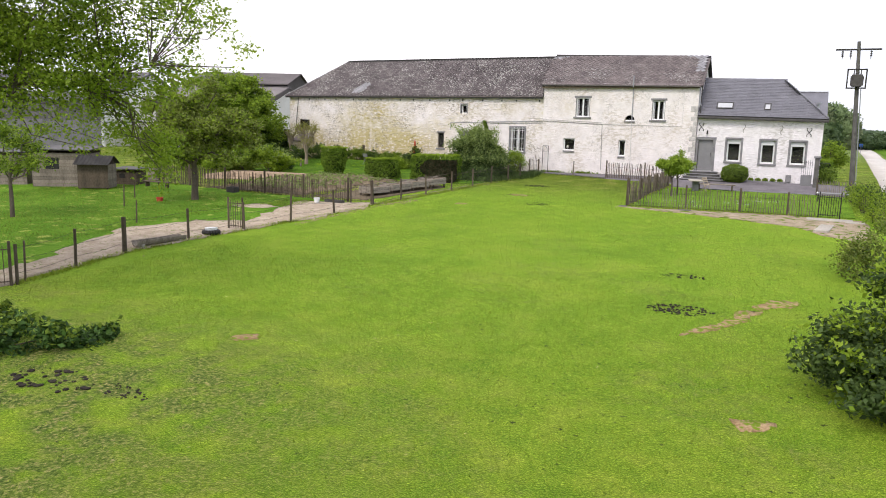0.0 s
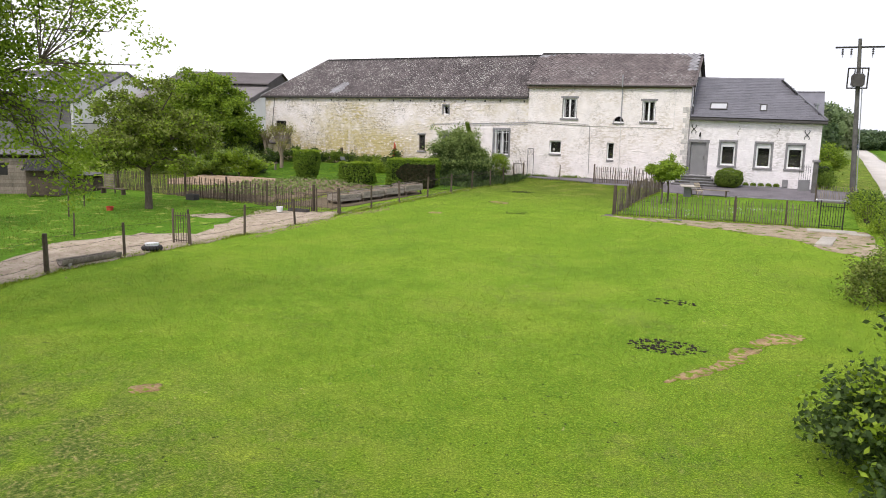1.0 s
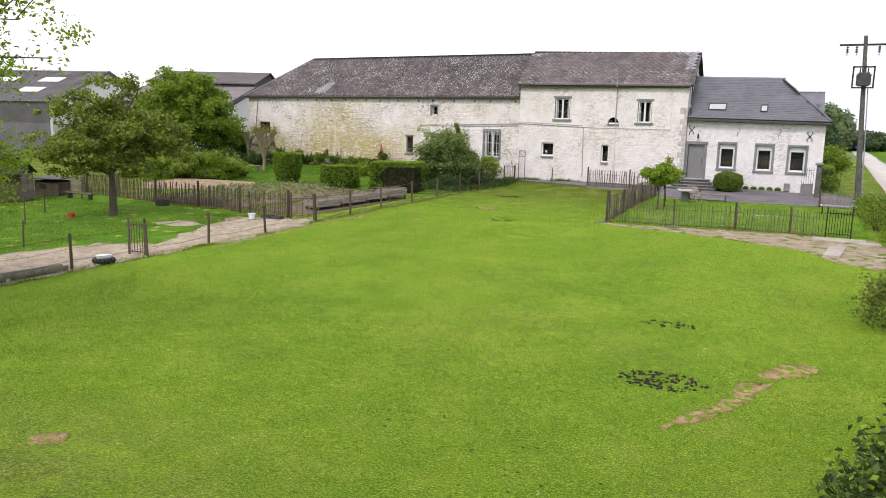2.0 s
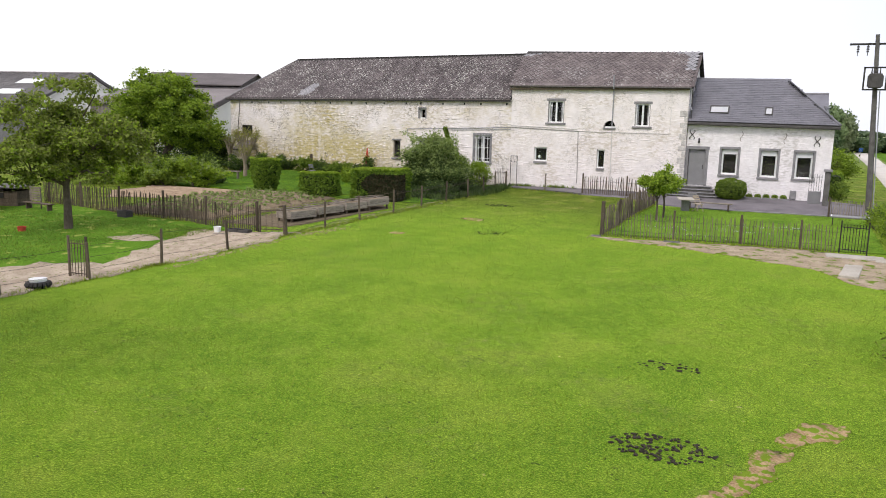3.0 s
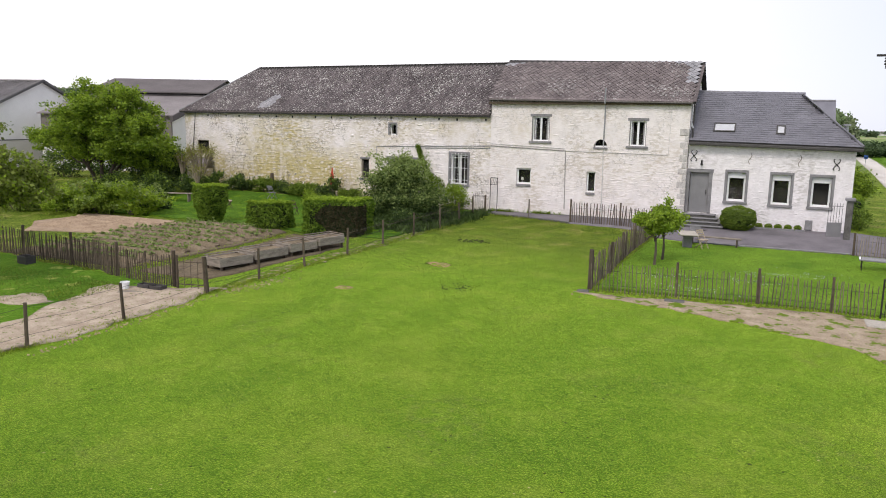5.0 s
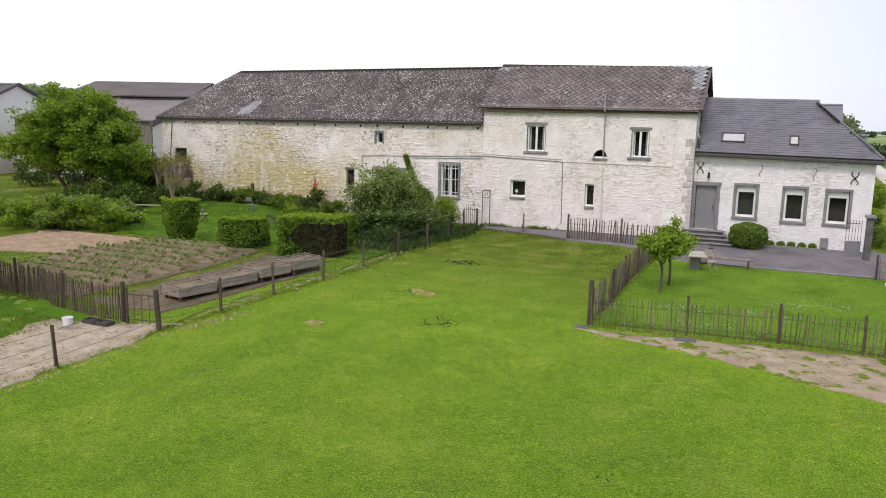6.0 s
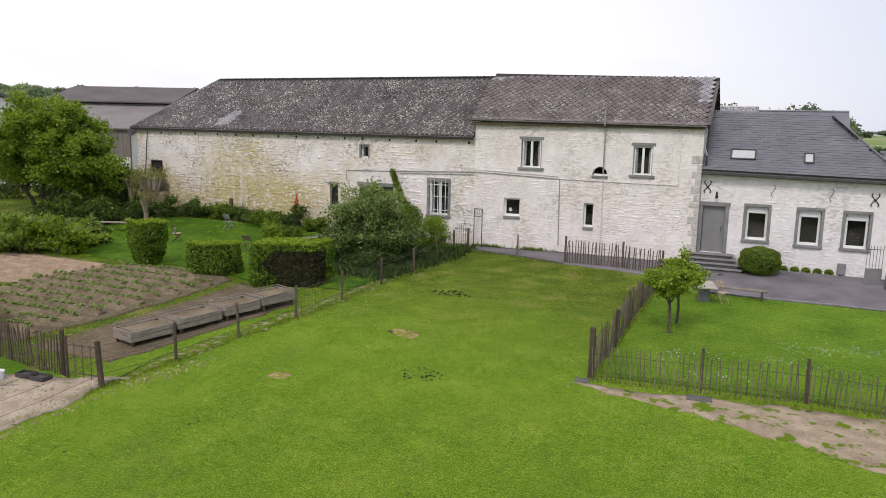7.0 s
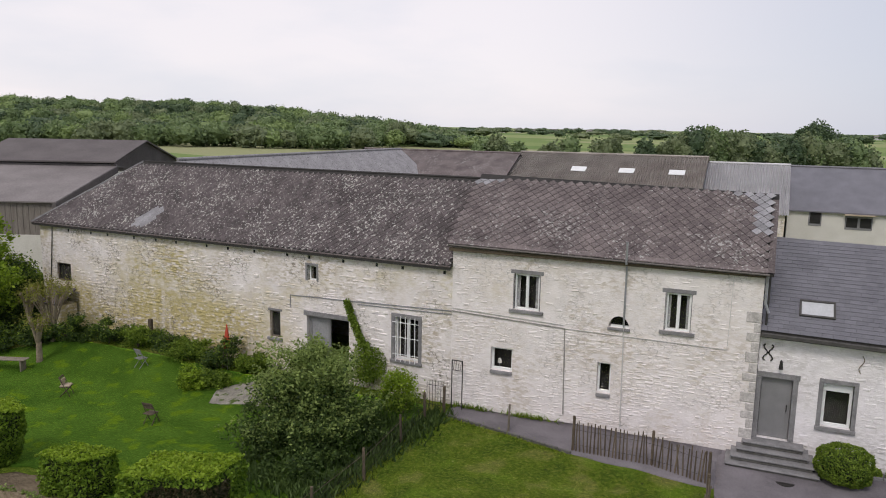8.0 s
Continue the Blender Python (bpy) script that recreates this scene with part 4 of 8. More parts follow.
    part("verge", bm, M_SLATE, roof)
    bm = bmesh.new()
    roof_plane(bm, [(-0.12, -0.24, e0 - 0.04), (W + 0.25, -0.24, e1 - 0.04), (W + 0.25, -0.06, e1 + 0.08), (-0.12, -0.06, e0 + 0.08)], 0.03)
    part("eave_course", bm, M_SLATE, roof)
    part("eave_board", one_box(-0.1, W + 0.08, -0.2, -0.16, e1 - 0.24, e1 - 0.1, 0.01), M_WOOD_DARK, roof)
    # flue pipe on the front wall
    bm = bmesh.new()
    rod(bm, (6.7, -0.1, 4.4), (6.7, -0.1, 6.7), 0.035), rod(bm, (6.7, -0.28, 6.68), (6.7, -0.28, 7.5), 0.04), rod(bm, (6.7, -0.1, 6.7), (6.7, -0.28, 6.72), 0.035)
    part("flue_pipe", bm, M_ZINC, h, "slim dull metal pipe")
    bm = bmesh.new()
    rod(bm, (6.7, -0.05, 4.4), (6.76, -0.05, 0.6), 0.022)
    part("flue_pipe", bm, M_PIPE_PALE, h, "whitewashed lower pipe")
    bm = bmesh.new()
    rod(bm, (0.0, -0.03, 4.2), (4.55, -0.03, 4.04), 0.022), rod(bm, (4.55, -0.03, 4.04), (4.62, -0.03, 0.7), 0.022)
    part("wall_cable", bm, M_PIPE, h, "thin grey pipe along the wall")
    bm = bmesh.new()
    rod(bm, (0.0, -0.03, 4.32), (4.5, -0.03, 4.16), 0.014), rod(bm, (4.55, -0.03, 4.04), (10.2, -0.03, 4.0), 0.014), rod(bm, (10.2, -0.03, 4.0), (10.25, -0.03, 6.6), 0.010)
    part("wall_cable", bm, M_PIPE_PALE, h, "grey pipe and cable along the wall")
    bm = bmesh.new()
    rod(bm, (-0.08, -0.27, e0 - 0.12), (W + 0.12, -0.27, e1 - 0.12), 0.035, sides=8)
    part("gutter", bm, M_OLD_GUTTER, h, "thin tarnished gutter under the eave")
    bm = bmesh.new()
    for a, c in (((W + 0.08, -0.25, 6.7), (W + 0.08, -0.1, 6.45)), ((W + 0.08, -0.1, 6.45), (W + 0.08, -0.1, 5.75)), ((W + 0.08, -0.1, 5.75), (W + 0.2, -0.12, 5.45))):
        rod(bm, a, c, 0.045, sides=8)
    part("downpipe", bm, M_ZINC, h, "dull zinc downpipe at the corner")
    return h


# ---- the low house with the new slate roof ----
def build_cottage():
    c = thing("cottage", pose(0, 42.33, 0), "low whitewashed house wing with a clean blue-grey hipped slate roof", "house")
    X0, X1, D = 11.22, 19.15, 7.0
    holes = [(11.37, 12.35, 0.95, 3.12), (13.27, 14.17, 1.68, 3.19), (15.45, 16.33, 1.62, 3.16), (17.3, 18.2, 1.62, 3.12)]
    front = wall(c, X0, X1, -1.2, 4.78, 4.66, 0.45, holes, M_WALL_COTTAGE, label="freshly whitewashed rough wall")
    rubble(front, X0, X1, 0.0, 4.5, holes, 73, lambda x, z: min(0.8, max(0.1, 0.4 + 0.8 * noise.noise((x * 0.6, 5.0, z * 0.8)))), (0.004, 0.013), mid=13.5)
    part("wall", one_box(X1 - 0.45, X1 - 0.002, 0.452, D, -1.2, 4.6), M_WALL_COTTAGE, c)
    part("wall", one_box(X0, X1 - 0.46, D - 0.4, D - 0.002, -1.2, 4.6), M_WALL_COTTAGE, c)
    part("floor", one_box(X0 + 0.01, X1 - 0.46, 0.46, D - 0.41, 0.6, 0.7), M_DARK, c)
    for x0, x1, z0, z1 in holes[1:]:
        window(c, x0, x1, z0, z1, 1, 0.135, blind=0.2, frame_w=0.1)
    d = new("door")
    d.parent = c
    d.matrix_local = Matrix.Translation((11.86, 0, 0.95))
    tagged(d, "plain grey front door in a stone frame")
    part("leaf", one_box(-0.48, 0.48, 0.14, 0.2, 0.01, 2.16, 0.01), M_DOOR, d)
    part("jamb", one_box(-0.66, -0.49, -0.03, 0.2, 0, 2.168, 0.012), M_BLUESTONE, d), part("jamb", one_box(0.49, 0.66, -0.03, 0.2, 0, 2.168, 0.012), M_BLUESTONE, d)
    part("lintel", one_box(-0.7, 0.7, -0.035, 0.2, 2.17, 2.36, 0.012), M_BLUESTONE, d)
    bm = bmesh.new()
    rod(bm, (0.36, 0.08, 1.0), (0.36, 0.08, 1.25), 0.015), rod(bm, (0.36, 0.08, 1.02), (0.36, 0.15, 1.02), 0.012), rod(bm, (0.36, 0.08, 1.23), (0.36, 0.15, 1.23), 0.012)
    part("handle", bm, M_IRON, d, "dark handle")
    # wall anchors in the shape of an X
    for x, z in ((11.5, 4.0), (18.33, 3.78)):
        bm = bmesh.new()
        for s in (-1, 1):
            pts = [(s * 0.09, 0.27), (s * 0.14, 0.26), (s * 0.15, 0.2), (s * 0.10, 0.11), (s * 0.035, 0.05), (s * 0.025, 0.0), (s * 0.035, -0.05), (s * 0.10, -0.11), (s * 0.15, -0.2), (s * 0.14, -0.26), (s * 0.09, -0.27)]
            for (a, b), (e, f) in zip(pts, pts[1:]):
                rod(bm, (x + a, -0.03, z + b), (x + e, -0.03, z + f), 0.021, sides=6)
            rod(bm, (x - 0.05, -0.03, z), (x + 0.05, -0.03, z), 0.026, sides=6)
        part("wall_anchor", bm, M_IRON, c, "black iron wall anchor")
    for x, z in ((14.3, 3.95), (16.65, 3.9)):
        bm = bmesh.new()
        pts = [(x + 0.07 * math.sin(t * 3.14), z - 0.3 * t + 0.3) for t in np.linspace(0, 2, 9)]
        for (a, b), (e, f) in zip(pts, pts[1:]):
            rod(bm, (a, -0.02, b), (e, -0.02, f), 0.016, sides=5)
        part("wall_anchor", bm, M_WOOD, c, "grey rusted S-shaped wall anchor")
    bm = bmesh.new()
    rod(bm, (11.93, 0, 3.62), (11.93, -0.16, 3.66), 0.018), rod(bm, (11.93, -0.16, 3.5), (11.93, -0.16, 3.74), 0.07, 0.045), rod(bm, (11.93, -0.16, 3.74), (11.93, -0.16, 3.82), 0.06, 0.01)
    part("wall_lamp", bm, M_IRON, c, "small black wall lantern")
    part("letter_box", one_box(17.16, 17.5, -0.12, 0, 0.42, 0.92, 0.02), M_BLUESTONE, c, "grey box on the wall")
    roof = new("roof")
    roof.parent = c
    tagged(roof, "clean blue-grey slates")
    ez, rz, ry, hip = 4.80, 7.46, 3.0, 16.5
    bm = bmesh.new()
    A, B, R0, R1, Bb, Ab = (X0, -0.28, ez), (X1 + 0.25, -0.28, ez - 0.13), (X0, ry, rz + 0.06), (hip, ry, rz - 0.1), (X1 + 0.25, D + 0.2, ez - 0.13), (X0, D + 0.2, ez)
    roof_plane(bm, [A, B, R1, R0]), roof_plane(bm, [B, Bb, R1]), roof_plane(bm, [R0, R1, Bb, Ab])
    part("underlay", bm, M_UNDERLAY, roof)
    up = Vector(R0) - Vector(A)
    s = up.length
    slate_field(roof, (X0, -0.28, ez + 0.015), Vector(B) - Vector(A), up, [(0.02, 0), (X1 - X0 + 0.24, 0), (hip - X0 - 0.02, s - 0.03), (0.02, s - 0.03)], "plain", (0.33, 0.17), (M_SLATE_NEW, M_SLATE_NEW_JOINED), 300, 3)
    hu = Vector(R1) - (Vector(B) + Vector(Bb)) / 2
    slate_field(roof, Vector(B) + Vector((0, 0, 0.015)), (0, 1, 0), hu, [(0.05, 0), (D + 0.43, 0), (3.28, hu.length)], "plain", (0.33, 0.17), (M_SLATE_NEW, M_SLATE_NEW_JOINED), 0, 5)
    bm = bmesh.new()
    rod(bm, R0, R1, 0.06), rod(bm, Vector(B) + Vector((0, 0, 0.03)), Vector(R1) + Vector((0, 0, 0.03)), 0.075), rod(bm, Vector(Bb) + Vector((0, 0, 0.03)), Vector(R1) + Vector((0, 0, 0.03)), 0.075)
    part("ridge", bm, M_SLATE_NEW, roof)
    bm = bmesh.new()
    box(bm, X0, X1 + 0.28, -0.38, -0.24, ez - 0.22, ez - 0.06, 0.03)
    bmesh.ops.rotate(bm, cent=A, matrix=Matrix.Rotation(math.atan2(0.13, X1 - X0), 3, "Y"), verts=bm.verts[:])
    part("gutter", bm, M_GUTTER, roof, "dark gutter board")
    n = up.cross(Vector((-1, 0, 0))).normalized()
    for x0, x1, v0, v1 in ((12.35, 13.45, 0.75, 1.45), (15.42, 15.86, 0.72, 1.4)):
        sk = new("skylight")
        sk.parent = roof
        u = up.normalized()
        o = Vector(A) + u * v0 + Vector((x0 - X0, 0, -(x0 - X0) * 0.0165))
        sk.matrix_local = Matrix.Translation(o) @ Matrix((Vector((1, 0, 0)), u, Vector((1, 0, 0)).cross(u))).transposed().to_4x4()
        w, hh = x1 - x0, v1 - v0
        bm = bmesh.new()
        box(bm, 0, w, 0, 0.07, 0.0, 0.1, 0.01), box(bm, 0, w, hh - 0.07, hh, 0.0, 0.1, 0.01), box(bm, 0, 0.07, 0.07, hh - 0.07, 0.0, 0.1, 0.01), box(bm, w - 0.07, w, 0.07, hh - 0.07, 0.0, 0.1, 0.01)
        part("frame", bm, M_GUTTER, sk, "dark skylight frame")
        part("pane", one_box(0.07, w - 0.07, 0.07, hh - 0.07, 0.03, 0.06), M_SKY_PANE, sk, "pane with a drawn pale blind")
    # downpipe
    bm = bmesh.new()
    rod(bm, (11.36, -0.12, 4.7), (11.36, -0.12, 6.9), 0.04)
    part("downpipe", bm, M_GUTTER, c, "dark downpipe")
    return c


barn, house, cottage = build_barn(), build_house(), build_cottage()
M_STEP_DARK = surface("dark_grey_stone", (0.075, 0.072, 0.066), (0.155, 0.148, 0.138), 3, 20, 0.9, 0.5)
st = thing("front_steps", pose(11.95, 42.33, 0.28), "worn grey stone steps up to the front door", "steps")
for k in range(4):
    # risers get a darker stone than the treads to paint their shade
    part("step", one_box(-1.0 - 0.16 * (3 - k), 0.85 + 0.16 * (3 - k), -0.55 - 0.3 * (3 - k), -0.001, 0.165 * k - 0.12 * (k == 0), 0.165 * (k + 1) - 0.05, 0.01), M_STEP_DARK, st, "riser darkened for the shade under its tread")
    part("tread", one_box(-1.04 - 0.16 * (3 - k), 0.89 + 0.16 * (3 - k), -0.60 - 0.3 * (3 - k), -0.001, 0.165 * (k + 1) - 0.049, 0.165 * (k + 1) - 0.003, 0.012), M_BLUESTONE, st)


# ---- plants ----
def leaf_mesh(name, places, size, rng, material, flat=0.0, slim=0.55):
    """One small folded leaf at each place, turned at random; flat: how far the leaves lie level."""
    n = len(places)
    p = np.asarray(places, float)
    d = rng.normal(size=(n, 3))
    d[:, 2] *= 1 - flat
    d /= np.linalg.norm(d, axis=1)[:, None] + 1e-9
    e = np.cross(d, rng.normal(size=(n, 3)))
    e /= np.linalg.norm(e, axis=1)[:, None] + 1e-9
    up = np.cross(d, e)
    s = size * rng.uniform(0.6, 1.3, (n, 1))
    v = np.stack([p - d * s * 0.5, p + e * s * slim * 0.5 + up * s * 0.1, p + d * s * 0.5, p - e * s * slim * 0.5 + up * s * 0.1], 1).reshape(-1, 3)
    me = bpy.data.meshes.new(name)
    me.vertices.add(4 * n), me.loops.add(4 * n), me.polygons.add(n)
    me.vertices.foreach_set("co", v.ravel())
    me.loops.foreach_set("vertex_index", np.arange(4 * n, dtype=np.int32))
    me.polygons.foreach_set("loop_start", np.arange(0, 4 * n, 4, dtype=np.int32))
    me.update(calc_edges=True)
    me.validate()
    me.materials.append(material)
    return me


def clumped(blobs, clumps, per, spread_by, rng, shell=0.55, lump=0.0):
    """Leaf places in clumps that sit mostly near the outside of the blobs (centre, radii); lump gathers the clumps into
    boughs of that size with gaps between them. Returns places and clump centres."""
    vol = np.array([r[0] * r[1] * r[2] for _, r in blobs])
    many = max(6, clumps // 9) if lump else clumps
    pick = rng.choice(len(blobs), many, p=vol / vol.sum())
    d = rng.normal(size=(many, 3))
    d /= np.linalg.norm(d, axis=1)[:, None]
    rad = rng.uniform(shell, 1.03, (many, 1)) * rng.uniform(0.88, 1.1, (many, 1))
    c = np.array([blobs[k][0] for k in pick]) + d * rad * np.array([blobs[k][1] for k in pick])
    if lump:
        c = c[rng.integers(many, size=clumps)] + rng.normal(size=(clumps, 3)) * lump * np.array([1, 1, 0.5])
    sp = spread_by * rng.uniform(0.6, 1.35, (clumps, 1, 1))
    pts = (c[:, None, :] + rng.normal(size=(clumps, per, 3)) * sp * np.array([1, 1, 0.75])).reshape(-1, 3)
    return pts, c


def crown_part(parent, name, pts, size, rng, material, flat=0.3, slim=0.55, label=""):
    ob = new(name, leaf_mesh(name, pts, size, rng, material, flat, slim))
    ob.parent = parent
    return tagged(ob, label)


def limb_part(parent, trunk_points, r0, r1, targets, rng, name="trunk", twig=0.012, limb_r=1.0):
    """A tapered, slightly bent trunk through the points, a few curved main limbs and side branches out to the targets."""
    bm = bmesh.new()
    pts = [Vector(p) for p in trunk_points]
    for k in range(len(pts) - 1):
        a, b = r0 + (r1 - r0) * k / (len(pts) - 1), r0 + (r1 - r0) * (k + 1) / (len(pts) - 1)
        rod(bm, pts[k], pts[k + 1], a, b, 10)
    part(name, bm, M_BARK, parent)
    ends = [Vector(t) for t in targets]
    if not ends:
        return
    high = [e for e in ends if e.z > pts[-1].z] or ends
    mains = [max(high, key=lambda e: e.z)]
    while len(mains) < min(8, len(high)):
        mains.append(max(high, key=lambda e: min((e - m).length for m in mains)))
    limbs = []
    for m in mains:
        start = pts[-1].lerp(pts[-2], rng.uniform(0, 0.55))
        run = (m - start).length
        bend = start + Vector(((m.x - start.x) * 0.35, (m.y - start.y) * 0.35, max(0.25 * run, (m.z - start.z) * 0.6)))
        rr = r1 * rng.uniform(0.42, 0.62) * limb_r
        line = []
        for k in range(7):
            t = k / 6
            q = start * (1 - t) ** 2 + bend * 2 * t * (1 - t) + m * t ** 2
            if 0 < k < 6:
                q = q + Vector(rng.normal(size=3)) * 0.03 * run
            line.append((q, rr * (1 - t) ** 0.8 + twig * t))
        limbs.append(line)
    sides = [[] for _ in limbs]
    for e in ends:
        if e in mains:
            continue
        k, i = min(((k, i) for k in range(len(limbs)) for i in range(1, 6)), key=lambda ki: (limbs[ki[0]][ki[1]][0] - e).length + 0.25 * (limbs[ki[0]][ki[1]][0] - pts[-1]).length)
        sides[k].append((i, e))
    for line, more in zip(limbs, sides):
        bm = bmesh.new()
        for (a, ra), (b, rb) in zip(line, line[1:]):
            rod(bm, a, b, ra, rb, 7)
        for i, e in more:
            a, ra = line[i]
            run = (e - a).length
            prev, rp = a, min(ra * 0.6, 0.02 + 0.014 * run)
            for t in (0.35, 0.7, 1.0):
                q = a.lerp(e, t) + (Vector(rng.normal(size=3)) * 0.07 * run + Vector((0, 0, 0.06 * run)) if t < 1 else Vector())
                rn = rp + (twig - rp) * t
                rod(bm, prev, q, rp, rn, 5)
                prev, rp = q, rn
        part("limb", bm, M_BARK, parent)


def tree(name, x, y, label, height, trunk_r, blobs, clumps, per, spread_by, size, material, seed, second=None, limbs=14, trunk_top=None, lean=(0, 0), stems=1, sprays=(), limb_r=1.0, lump=0.0, shell=0.55, slim=0.55):
    """A tree: tapered trunk, limbs and a crown of leaf clumps; blobs are (dx, dy, z, rx, ry, rz)."""
    rng = np.random.default_rng(seed)
    g = ground_z(x, y)
    t = thing(name, pose(x, y, g), label, "tree")
    bl = [((b[0], b[1], b[2]), (b[3], b[4], b[5])) for b in blobs]
    pts, c = clumped(bl, clumps, per, spread_by, rng, shell, lump)
    top = trunk_top or height * 0.45
    targets = c[rng.choice(len(c), min(limbs, len(c)), replace=False)]
    hang = []
    for b in sprays:
        # loose hanging sprays, each on a twig of its own
        more, mc = clumped([(b[:3], b[3:6])], b[6], max(8, per // 2), spread_by * 0.85, rng, 0.15)
        targets = np.concatenate([targets, mc[:max(2, b[6] // 4)]])
        hang.append(more)
    for s in range(stems):
        off = (0, 0) if stems == 1 else (0.4 * math.cos(s * 2.4), 0.4 * math.sin(s * 2.4))
        far = (lean[0] + off[0] * 3, lean[1] + off[1] * 3)
        limb_part(t, [(off[0], off[1], -0.25), (off[0] + far[0] * 0.3 + 0.03, off[1] + far[1] * 0.3, top * 0.5), (off[0] + far[0], off[1] + far[1], top)], trunk_r, trunk_r * 0.6, targets[s::stems], rng, twig=min(0.012, 0.02 * trunk_r + 0.004), limb_r=limb_r)
    if hang:
        crown_part(t, "crown", np.concatenate(hang), size, rng, second[0] if second else material, slim=slim, label="looser hanging sprays of lighter leaves")
    if second:
        cut = rng.random(len(pts)) < second[1]
        crown_part(t, "crown", pts[~cut], size, rng, material, slim=slim)
        crown_part(t, "crown", pts[cut], size, rng, second[0], slim=slim)
    else:
        crown_part(t, "crown", pts, size, rng, material, slim=slim)
    return t


def shrub(name, x, y, label, blobs, clumps, per, spread_by, size, material, seed, second=None, category="shrub", stems=8, sunk=0.0, sprigs=0, reach=0.55, sprig_m=None, lump=0.0):
    rng = np.random.default_rng(seed)
    t = thing(name, pose(x, y, ground_z(x, y) - sunk), label, category)
    bl = [((b[0], b[1], b[2]), (b[3], b[4], b[5])) for b in blobs]
    pts, c = clumped(bl, clumps, per, spread_by, rng, 0.5, lump)
    pts = pts[pts[:, 2] > 0.02]
    if sprigs:
        # long shoots that stand out of the outline
        mid, shoots = c.mean(0), []
        for e in c[rng.choice(len(c), min(sprigs, len(c)), replace=False)]:
            if e[2] < mid[2] * 0.6:
                continue
            out = (e - mid) / (np.linalg.norm(e - mid) + 1e-6) + np.array([0, 0, 0.9]) + rng.normal(size=3) * 0.3
            out /= np.linalg.norm(out)
            run = np.linspace(0, reach * rng.uniform(0.5, 1.2), 16)[:, None]
            shoots.append(e + out * run + np.array([0, 0, -0.25]) * run ** 2 + rng.normal(size=(16, 3)) * 0.05)
        if shoots:
            crown_part(t, "foliage", np.concatenate(shoots), size, rng, sprig_m or material)
    for k in range(stems):
        bm = bmesh.new()
        e = c[rng.integers(len(c))]
        rod(bm, (e[0] * 0.25, e[1] * 0.25, -0.1), (e[0], e[1], max(e[2], 0.2)), 0.03, 0.008, 5)
        part("stem", bm, M_BARK, t)
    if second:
        # second colour thickens upward, so sunlit tops are put into the leaf colours
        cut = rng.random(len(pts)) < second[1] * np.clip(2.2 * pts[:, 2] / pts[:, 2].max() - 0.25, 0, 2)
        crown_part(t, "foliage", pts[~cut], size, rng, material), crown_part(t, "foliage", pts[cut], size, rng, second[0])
    else:
        crown_part(t, "foliage", pts, size, rng, material)
    return t


def hedge(name, corners, height, label, seed, leaf=0.14, rounded=0.2, dense=420, material=None, bare=None, bulge=0.06, top_material=None, taper=0.0):
    """A clipped hedge over a ground outline of four (x, y), built of leaves round a core whose dark colour stands for
    the shaded twigs within.
    """
    rng = np.random.default_rng(seed)
    cx, cy = sum(p[0] for p in corners) / 4, sum(p[1] for p in corners) / 4
    t = thing(name, pose(cx, cy, ground_z(cx, cy)), label, "hedge")
    q = [Vector((p[0] - cx, p[1] - cy, 0)) for p in corners]
    bm = bmesh.new()
    lo, hi = [bm.verts.new(v * (0.78 - taper) + Vector((0, 0, -0.1))) for v in q], [bm.verts.new(v * 0.76 + Vector((0, 0, height * 0.84))) for v in q]
    bm.faces.new(hi), bm.faces.new(lo[::-1])
    for i in range(4):
        j = (i + 1) % 4
        bm.faces.new([lo[i], lo[j], hi[j], hi[i]])
    bmesh.ops.recalc_face_normals(bm, faces=bm.faces[:])
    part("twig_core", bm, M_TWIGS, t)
    places, tops = [], []

    def soften(v, w):
        wob = bulge * noise.noise((w[0] * 1.7 + seed, w[1] * 1.7, w[2] * 1.7)) + 0.5 * bulge * noise.noise((w[0] * 5, w[1] * 5 + seed, w[2] * 5))
        return 1 + wob
    for i in range(4):
        a, b = q[i], q[(i + 1) % 4]
        n = int((b - a).length * height * dense)
        for _ in range(n):
            u, h = rng.random(), rng.random() ** 0.9
            v = a.lerp(b, u)
            z = h * height
            edge = min(u, 1 - u) * (b - a).length
            k = 1 - 0.10 * max(0, 1 - edge / rounded) - 0.10 * max(0, 1 - (height - z) / rounded) - 0.08 * max(0, 1 - z / 0.25) - taper * max(0, 1 - z / (0.75 * height)) ** 1.3
            v = v * k * soften(v, (v.x, v.y, z)) * (1 + rng.normal() * 0.018)
            places.append((v.x, v.y, max(0.03, z + rng.normal() * 0.02)))
    area = (q[1] - q[0]).cross(q[3] - q[0]).length
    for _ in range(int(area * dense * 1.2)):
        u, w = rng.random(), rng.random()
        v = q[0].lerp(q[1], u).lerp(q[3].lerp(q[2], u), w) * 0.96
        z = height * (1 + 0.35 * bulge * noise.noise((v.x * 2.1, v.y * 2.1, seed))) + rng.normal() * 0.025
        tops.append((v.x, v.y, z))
    places = np.array(places)
    if bare:
        dead = np.array([bare(p[0], p[1], p[2]) for p in places])
        crown_part(t, "foliage", places[dead], leaf * 0.8, rng, L_BROWN, 0.1, label="dry brown bare face")
        places = places[~dead]
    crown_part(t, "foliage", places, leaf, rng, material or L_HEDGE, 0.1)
    # lighter, yellower leaves on top also carry the light from above
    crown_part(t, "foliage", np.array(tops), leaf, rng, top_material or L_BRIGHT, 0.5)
    return t


